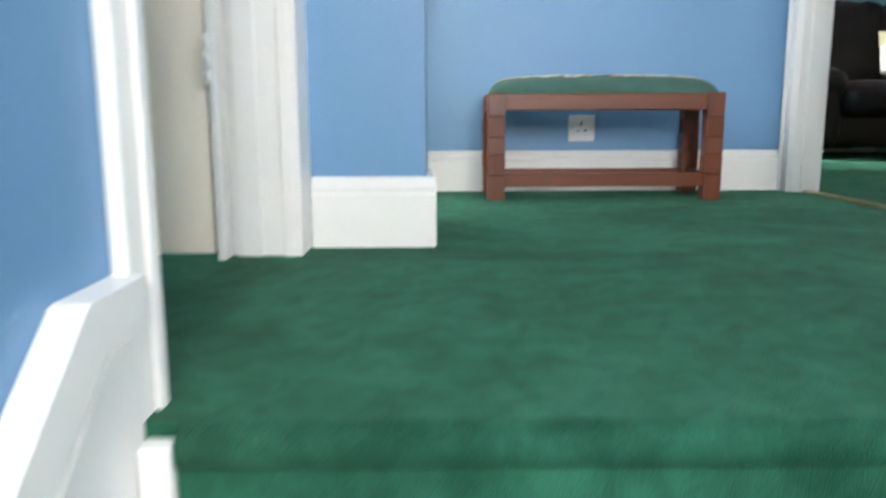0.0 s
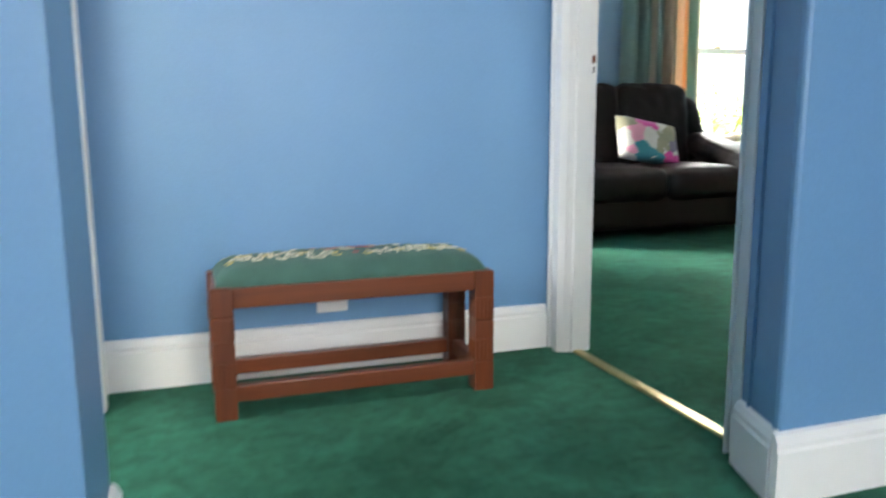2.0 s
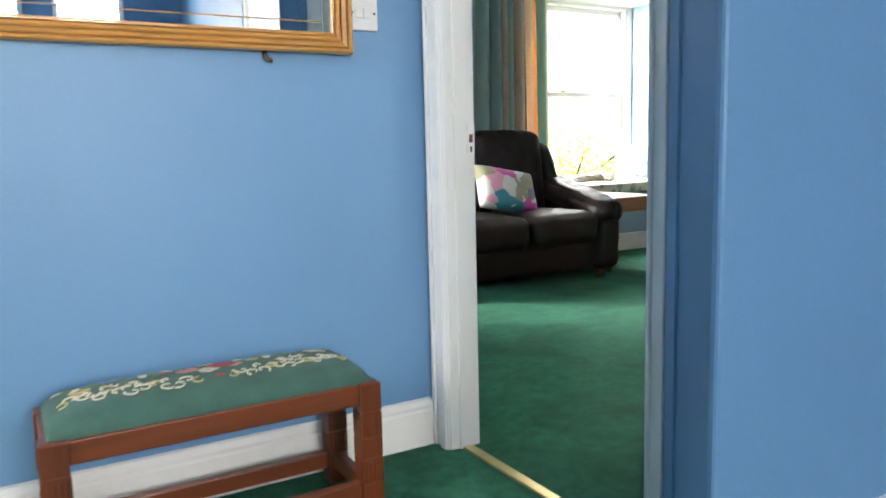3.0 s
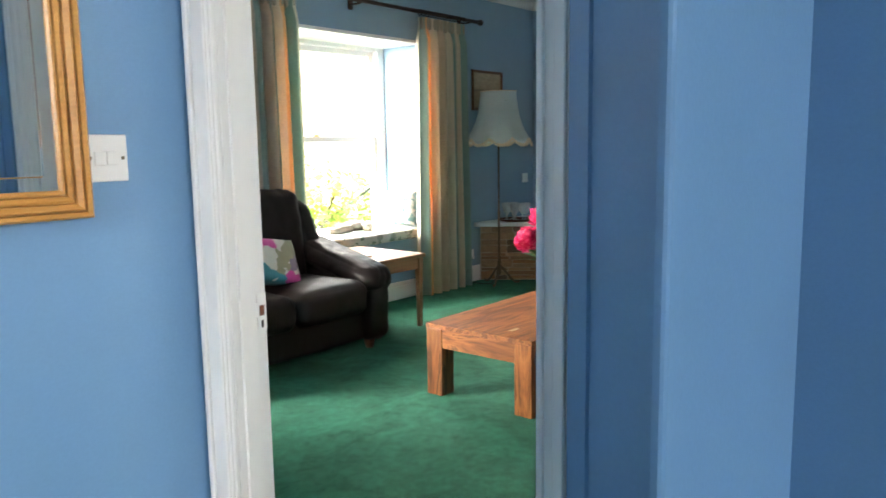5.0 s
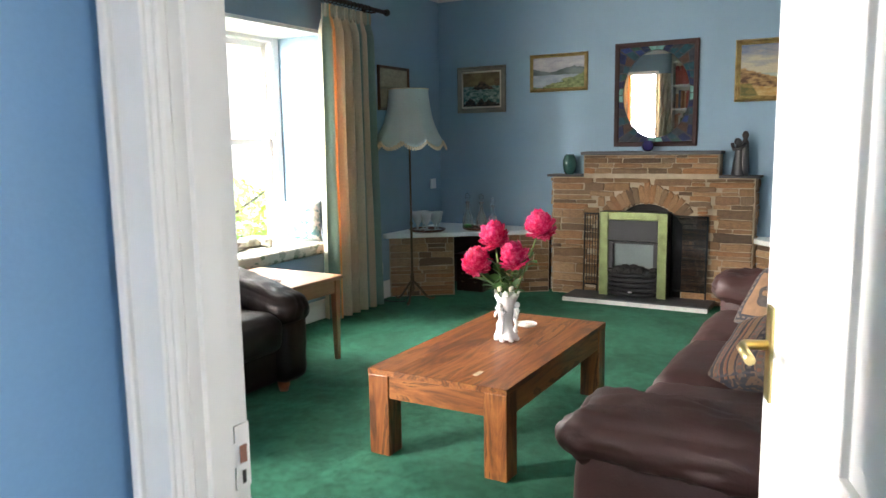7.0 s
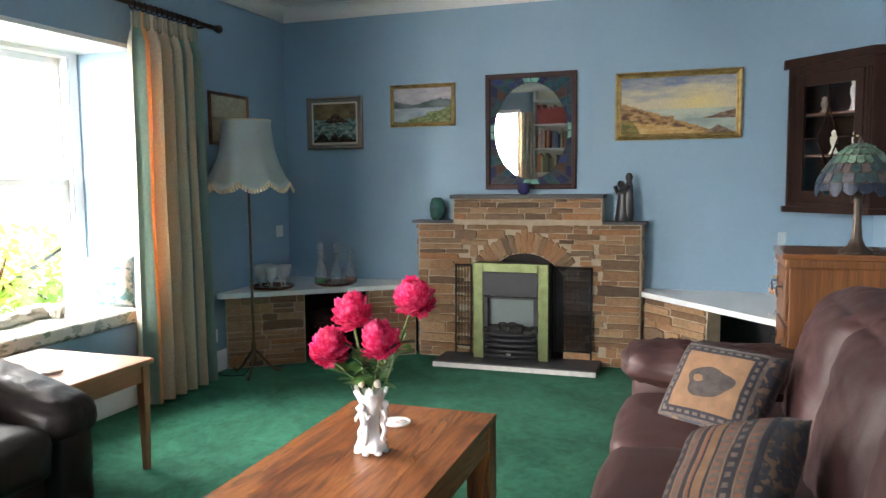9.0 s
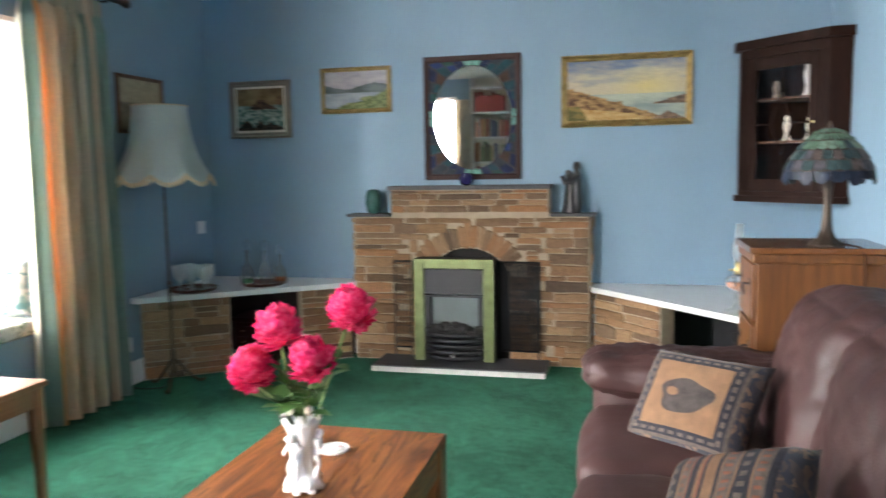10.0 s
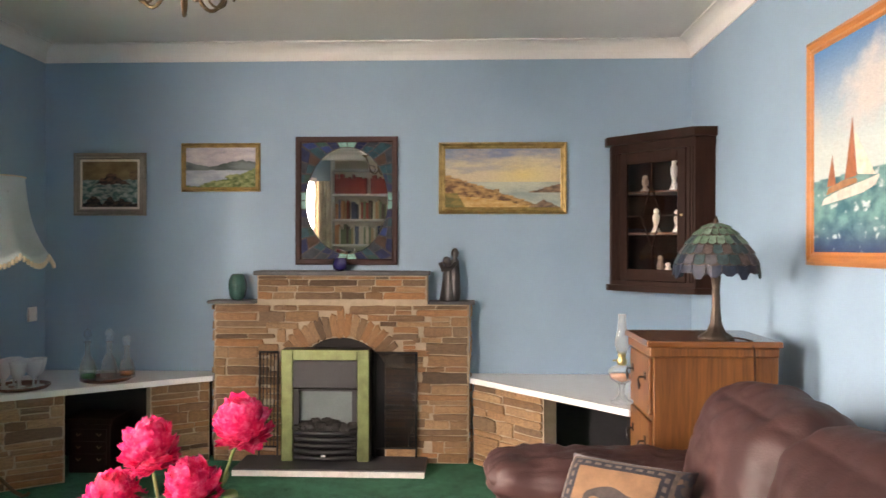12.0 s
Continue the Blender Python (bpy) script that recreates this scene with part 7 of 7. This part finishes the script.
for a, b in ((2.85, 3.40), (4.63, 5.15)):
    for k in range(13):
        x = a + (b - a) * k / 12
        ring = [(x + 0.002 * math.sin(q), 5.25 + 0.022 * math.cos(q), RODZ - 0.006 + 0.022 * math.sin(q)) for q in [2 * math.pi * s / 16 for s in range(17)]]
        part("ring", tube(ring, 0.0035, 6), MAHOGANY_DARK, rod)
curtain("curtain", "cream curtain hanging beside the side window", -0.10, 0.10, 0.0, 0.012, 2.15, 4, 3.0, (1.2, 4.64, 0.01), CREAMDRAPE, turn=Matrix.Translation((1.20, 4.64, 0)) @ Matrix.Rotation(math.pi / 2, 4, "Z"))

curtain("curtain", "striped curtain hanging in the corner by the side window", -0.11, 0.11, 0.0, 0.012, 2.15, 4, 4.0, (1.2, 5.21, 0.01), CURTAIN, turn=Matrix.Translation((1.20, 5.21, 0)) @ Matrix.Rotation(math.pi / 2, 4, "Z"))

# ---------- window seat ----------
ws = thing("window_seat_cushion", (4.03, 5.56, WZ0), "cream patterned box cushion along the window seat", "cushion")
SEATCLOTH = patchy("seat_print", [(0, (0.66, 0.63, 0.55)), (0.62, (0.24, 0.30, 0.22)), (0.75, (0.66, 0.63, 0.55)), (0.93, (0.40, 0.40, 0.33))], 30)
part("cushion", puff(((WX0 + WX1) / 2, 5.55, WZ0 + 0.041), (WX1 - WX0 - 0.02, 0.42, 0.082), 0.02, 0.006, 0.002, 3, 16), SEATCLOTH, ws)
random.seed(31)
dw = thing("driftwood", (4.2, 5.60, 0.545), "pale driftwood and shells lying on window seat", "ornament")
for k, (x, y, l, r, a) in enumerate(((4.12, 5.60, 0.26, 0.035, 0.4), (4.24, 5.62, 0.18, 0.045, -0.3), (4.02, 5.56, 0.2, 0.03, 0.1), (4.30, 5.55, 0.12, 0.04, 0.9))):
    m = Matrix.Translation((x, y, 0.545 + r * 0.9)) @ Matrix.Rotation(a, 4, "Z")
    part("piece", puff((0, 0, 0), (l, 2 * r, 1.9 * r), r, 0.0, 0.012, k, 12, 14, m=m), plain("driftwood_%d" % k, (0.50, 0.45, 0.36), 0.85, var=0.2, scale=18, bumps=0.4), dw)

# ---------- floor lamp ----------
def floor_lamp():
    x, y = 5.40, 5.075
    l = thing("floor_lamp", (x, y, 0), "brass standard lamp with pale scalloped fringed shade", "lamp")
    part("pole", tube([(x, y, 0.10), (x, y, 1.42)], 0.008, 12), IRON, l)
    part("collar", lathe([(0.009, 0.08), (0.02, 0.10), (0.012, 0.13), (0.016, 0.2), (0.009, 0.23), (0.009, 0.60), (0.015, 0.615), (0.009, 0.63)], (x, y, 0), 16), IRON, l)
    for k in range(3):
        a = radians(200 + 120 * k)
        c, s = math.cos(a), math.sin(a)
        pts = [(x + r * c, y + r * s, z) for r, z in ((0.0, 0.17), (0.03, 0.14), (0.07, 0.09), (0.11, 0.04), (0.145, 0.014), (0.17, 0.012), (0.18, 0.024))]
        part("leg", tube(pts, 0.009, 8), IRON, l)
    zb, zt = 1.20, 1.63
    n = 96
    def scallop(a, k, r):
        lobe = abs(math.sin(4.5 * a))
        w = (1 - k / 8) ** 2
        return r * (1 + 0.03 * w * (lobe - 0.5)), -0.05 * w * lobe
    prof = [(0.275, zb + 0.045), (0.255, zb + 0.075), (0.225, zb + 0.12), (0.195, zb + 0.18), (0.173, zb + 0.25), (0.160, zb + 0.32), (0.153, zb + 0.38), (0.150, zt - 0.02), (0.150, zt)]
    bm = bmesh.new()
    rings = []
    for k, (r, z) in enumerate(prof):
        rings.append([bm.verts.new((x + scallop(2 * math.pi * s / n, k, r)[0] * math.cos(2 * math.pi * s / n), y + scallop(2 * math.pi * s / n, k, r)[0] * math.sin(2 * math.pi * s / n), z + scallop(2 * math.pi * s / n, k, r)[1])) for s in range(n)])
    for p, q in zip(rings, rings[1:]):
        for s in range(n):
            bm.faces.new((p[s], p[(s + 1) % n], q[(s + 1) % n], q[s])).smooth = True
    bmesh.ops.solidify(bm, geom=list(bm.faces), thickness=0.004)
    shade = part("shade", bm, SHADE, l, "pale blue-green silk shade")
    bm = bmesh.new()
    for s in range(n):
        a = 2 * math.pi * s / n
        r, dz = scallop(a, 0, 0.275)
        puff((x + r * math.cos(a), y + r * math.sin(a), zb + 0.045 + dz - 0.008), (0.016, 0.016, 0.030), 0.008, 0, 0, s, 3, bm=bm)
    part("fringe", bm, FRINGE, shade, "cream bobble fringe")
    part("top_trim", tube([(x + 0.152 * math.cos(2 * math.pi * s / 40), y + 0.152 * math.sin(2 * math.pi * s / 40), zt) for s in range(41)], 0.004, 6), FRINGE, shade)
    part("bulb_holder", lathe([(0.016, 1.40), (0.018, 1.43), (0.016, 1.48), (0.03, 1.52), (0.028, 1.56), (0.0, 1.585)], (x, y, 0), 16), PLASTIC, l)
    for k in range(3):
        a = 2 * math.pi * k / 3
        part("spider", tube([(x, y, 1.45), (x + 0.158 * math.cos(a), y + 0.158 * math.sin(a), 1.55)], 0.002, 6), IRON, l)
    part("cable", tube([(x, y, 0.08), (x - 0.06, y + 0.04, 0.008), (x - 0.10, y + 0.12, 0.006), (x - 0.1, y + 0.22, 0.008), (x - 0.06, y + 0.258, 0.06), (x - 0.05, y + 0.262, 0.18), (x - 0.04, y + 0.264, 0.22)], 0.0035, 8), BLACK, l)


floor_lamp()
for nm, x, z in (("wall_socket", 5.36, 0.24), ("wall_socket", 6.22, 0.875)):
    s2 = thing(nm, (x, YN - 0.01, z), "white wall socket on the blue wall", "socket")
    part("plate", box(x - 0.043, x + 0.043, YN - 0.012, YN - 0.001, z - 0.043, z + 0.043, 0.003), PLASTIC, s2)
    part("switch", box(x + 0.012, x + 0.024, YN - 0.015, YN - 0.0125, z + 0.008, z + 0.026), PLASTIC, s2)

# ---------- chandelier ----------
def chandelier():
    x, y = 3.9, 3.53
    c = thing("chandelier", (x, y, TOP), "antique brass chandelier with curled arms", "chandelier")
    part("canopy", lathe([(0.0, 2.455), (0.02, 2.46), (0.05, 2.50), (0.06, TOP - 0.001)], (x, y, 0), 24), IRON, c)
    part("stem", tube([(x, y, 2.46), (x, y, 2.06)], 0.008, 10), IRON, c)
    part("hub", lathe([(0.0, 2.015), (0.012, 2.025), (0.03, 2.05), (0.02, 2.08), (0.03, 2.11), (0.01, 2.14)], (x, y, 0), 20), IRON, c)
    for k in range(5):
        a = radians(15 + 72 * k)
        pts = []
        for q in range(15):
            t = q / 14
            r = 0.02 + 0.15 * t
            z = 2.075 - 0.10 * math.sin(math.pi * min(1, t * 1.15)) + 0.12 * max(0, t - 0.75) * 2
            pts.append((x + r * math.cos(a), y + r * math.sin(a), z))
        arm = part("arm", tube(pts, 0.006, 8), IRON, c)
        ex, ey, ez = pts[-1]
        curl = [(ex - 0.06 * math.cos(a) + (0.045 - 0.002 * s) * math.cos(a) * math.cos(s * 0.5), ey - 0.06 * math.sin(a) + (0.045 - 0.002 * s) * math.sin(a) * math.cos(s * 0.5), 2.015 + (0.045 - 0.002 * s) * math.sin(s * 0.5)) for s in range(14)]
        part("scroll", tube(curl, 0.004, 6), IRON, arm)
        part("cup", lathe([(0.008, 0), (0.03, 0.012), (0.034, 0.02), (0.012, 0.022), (0.012, 0.07), (0.0, 0.072)], (ex, ey, ez - 0.005), 16), IRON, arm)
        part("glass_shade", lathe([(0.028, 0.02), (0.045, 0.05), (0.05, 0.09), (0.062, 0.12), (0.058, 0.12), (0.046, 0.09), (0.04, 0.05)], (ex, ey, ez), 20), CERAMIC, arm)


chandelier()

# ---------- bookcase seen in the mirror ----------
bc = thing("bookcase", (1.07, 4.17, 0), "white built-in alcove bookcase filled with books", "bookcase")
for z in (0.3, 0.66, 1.0, 1.33, 1.66, 1.99, 2.32):
    part("shelf", box(0.925, 1.115, 3.785, 4.555, z - 0.025, z, 0.002), WHITE, bc)
part("back", joined((0.9205, 0.9245, 3.785, 4.555, 0, TOP - 0.01)), CREAM, bc)
part("side", joined((0.925, 1.12, 3.781, 3.80, 0, TOP - 0.01)), WHITE, bc)
part("side", joined((0.925, 1.12, 4.54, 4.559, 0, TOP - 0.01)), WHITE, bc)
random.seed(77)
BOOKS = [plain("book_%d" % k, c, 0.6, bumps=0.1) for k, c in enumerate(((0.28, 0.05, 0.04), (0.10, 0.12, 0.20), (0.42, 0.30, 0.17), (0.16, 0.20, 0.12), (0.60, 0.54, 0.42), (0.10, 0.07, 0.06), (0.50, 0.24, 0.12)))]
for z in (0.66, 1.0, 1.33, 1.66, 1.99):
    y = 3.81
    while y < 4.50:
        w, h, d = random.uniform(0.018, 0.042), random.uniform(0.19, 0.27), random.uniform(0.13, 0.17)
        if random.random() < 0.92:
            k = random.randrange(7) if z < 1.9 else 0
            bk = box(1.10 - d, 1.10, y, y + w - 0.001, z + 0.0005, z + h, 0.002, 1)
            tagged(part("book", bk, BOOKS[k]), "book standing upright on the white bookcase shelf", "book", "books in bookcase")
        y += w

# ---------- outside ----------
def shrub(name, at, r, n, seed):
    random.seed(seed)
    t = thing(name, (at[0], at[1], -3.2), "leafy green tree outside the window", "tree")
    tb = tube([(at[0], at[1], -3.2), (at[0] + 0.05, at[1], -1.8), (at[0] - 0.05, at[1] + 0.1, at[2])], 0.09, 9, taper=0.4)
    for k in range(6):
        a = k * 1.05
        tube([(at[0], at[1] + 0.05, at[2] - 0.5 + 0.1 * k), (at[0] + r * 0.8 * math.cos(a), at[1] + r * 0.8 * math.sin(a), at[2] + r * (0.1 + 0.1 * k))], 0.03, 6, tb, taper=0.3)
    part("trunk", tb, DARKOAK, t)
    bm = bmesh.new()
    for k in range(n):
        d = Vector((random.gauss(0, 1), random.gauss(0, 1), random.gauss(0, 1))).normalized() * r * random.random() ** 0.4
        lump = 1 + 0.35 * noise.noise(d * 1.7 + Vector((seed, 0, 0)))
        p = Vector(at) + Vector((d.x * 1.2, d.y, d.z)) * lump
        a = random.uniform(0, 6.28)
        leaf_mesh(bm, p, (math.cos(a), math.sin(a), random.uniform(-0.6, 0.6)), random.uniform(0.08, 0.13), random.uniform(0.02, 0.035))
    part("crown", bm, HEDGE, t)


shrub("tree", (5.55, 7.5, 0.35), 0.75, 1700, 1)
shrub("tree", (6.9, 8.0, 0.1), 0.8, 1200, 2)
structure("backdrop", joined((-6, 22, 14.0, 14.05, -3.2, 12)), HAZE, "bright hazy sky beyond the garden")


# ---------- stones of the fireplace and the corner units ----------
def stone_mesh(seed):
    """A rough block one unit long, one unit high, with broken corners; its face looks along -x."""
    random.seed(seed)
    bm = bmesh.new()
    rim = [(0, 0), (0.3, 0), (0.65, 0), (1, 0), (1, 0.5), (1, 1), (0.7, 1), (0.35, 1), (0, 1), (0, 0.5)]
    skew = random.uniform(-0.07, 0.07)
    pts = []
    for y, z in rim:
        corner = y in (0, 1) and z in (0, 1)
        jy, jz = random.uniform(-0.02, 0.025), random.uniform(-0.07, 0.07)
        pts.append((y + (0.5 - y) * (0.02 if corner else 0.0) + jy * (1 if y < 0.5 else -1), z + jz + skew * (y - 0.5) + (0.5 - z) * (0.07 if corner else 0.0)))
    outer = [bm.verts.new((0.55, y, z)) for y, z in pts]
    inner = [bm.verts.new((random.uniform(0.0, 0.22), 0.5 + (y - 0.5) * 0.975, 0.5 + (z - 0.5) * 0.92)) for y, z in pts]
    mid = bm.verts.new((random.uniform(-0.08, 0.1), random.uniform(0.35, 0.65), random.uniform(0.4, 0.6)))
    for k in range(10):
        l = (k + 1) % 10
        bm.faces.new((outer[k], outer[l], inner[l], inner[k]))
        bm.faces.new((inner[k], inner[l], mid))
    bmesh.ops.recalc_face_normals(bm, faces=bm.faces)
    me = bpy.data.meshes.new("stone")
    bm.to_mesh(me)
    bm.free()
    me.materials.append(STONE)
    return me


STONES = [stone_mesh(100 + k) for k in range(24)]


def lay(parent, m, spans_at, zmax, depth, rng, hmin=0.028, hmax=0.088):
    """Courses of stones of uneven length and height. spans_at(z0, z1): the free stretches of that course."""
    z = 0.006
    while z < zmax - 0.015:
        h = rng.uniform(hmin, hmax)
        if zmax - z - h < 0.02:
            h = zmax - z - 0.004
        for a, b in spans_at(z, z + h):
            x = a + 0.004
            while x < b - 0.012:
                l = rng.uniform(0.09, 0.33) * (0.75 + h * 4.5)
                if b - x - l < 0.05:
                    l = b - x - 0.004
                rows = [(z, h)] if (h < 0.055 or rng.random() < 0.6) else [(z, h * 0.48), (z + h * 0.5, h * 0.5)]
                for zz, hh in rows:
                    ob = new("stone", rng.choice(STONES))
                    ob.parent = parent
                    if parent.parent is None:
                        ob.matrix_parent_inverse = Matrix.Translation(-parent.location)
                    ob.matrix_basis = m @ Matrix.Translation((rng.uniform(-0.010, 0.005), x + 0.002, zz + 0.001)) @ Matrix.Diagonal((depth, l - 0.004, hh - 0.0025, 1))
                x += l
        z += h


rng = random.Random(9)


def fp_spans(z0, z1):
    y0, y1 = (2.712, 4.238) if z1 < 0.95 else (2.962, 3.978)
    zc = (z0 + z1) / 2
    if zc > OZ + RO:
        return [(y0, y1)]
    if zc < OZ + 0.24:
        gap = 0.262
        if zc > OZ + 0.155:
            gap = 0.37
    else:
        gap = math.sqrt(max(0.0, RO * RO - (zc - OZ) ** 2)) + 0.005
    return [(y0, OC - gap), (OC + gap, y1)]


def between(lo, hi):
    def wander(v, a, b):
        return v + (0.06 * math.sin((a + b) * 17 + v * 9) if 2.75 < v < 4.2 else 0.0)
    return lambda a, b: [(max(p, wander(lo, a, b)), min(q, wander(hi, a, b))) for p, q in fp_spans(a, b) if min(q, wander(hi, a, b)) - max(p, wander(lo, a, b)) > 0.03]


for lo, hi in ((2.70, 2.99), (2.99, 3.47), (3.47, 3.92), (3.92, 4.25)):
    lay(fire, Matrix.Translation((FX - 0.014, 0, 0)), between(lo, hi), 0.942, 0.03, rng)
lay(fire, Matrix.Translation((FX - 0.014, 0, 0.965)), lambda a, b: [(2.962, 3.978)], 0.15, 0.03, rng, 0.035, 0.06)
# returns at the sides
for ya, sgn in ((2.71, 1), (4.24, -1)):
    mm = Matrix.Translation((XE if sgn > 0 else FX, ya - 0.012 * sgn, 0)) @ Matrix.Rotation(math.pi / 2 * sgn, 4, "Z")
    lay(fire, mm, lambda a, b: [(0.0, XE - FX - 0.002)], 0.942, 0.02, rng)
for k in range(17):
    a = radians(-54 + 108 * (k + 0.5) / 17)
    ob = new("arch_stone", STONES[k % 24])
    ob.parent = fire
    ob.matrix_parent_inverse = Matrix.Translation(-fire.location)
    rin, rout = RI + 0.004, RO + (0.03 if k == 8 else rng.uniform(-0.015, 0.006))
    wd = (RI + 0.085) * radians(108 / 17)
    ob.matrix_basis = Matrix.Translation((FX - 0.02, OC, OZ)) @ Matrix.Rotation(-a, 4, "X") @ Matrix.Translation((0, -wd / 2, rin)) @ Matrix.Diagonal((0.035, wd, rout - rin, 1))
for (m0, L, spans, par) in ((ml, Ll, [(0.0, 0.40), (0.74, 1.0)], shelf_l), (mr, Lr, [(0.0, 0.5)], shelf_r)):
    face = m0 @ Matrix(((0, 1, 0, 0), (1, 0, 0, -0.012), (0, 0, 1, 0), (0, 0, 0, 1)))
    lay(par, face, lambda a, b, L=L, spans=spans: [(L * p, L * s) for p, s in spans], SZ - 0.034, 0.025, rng)
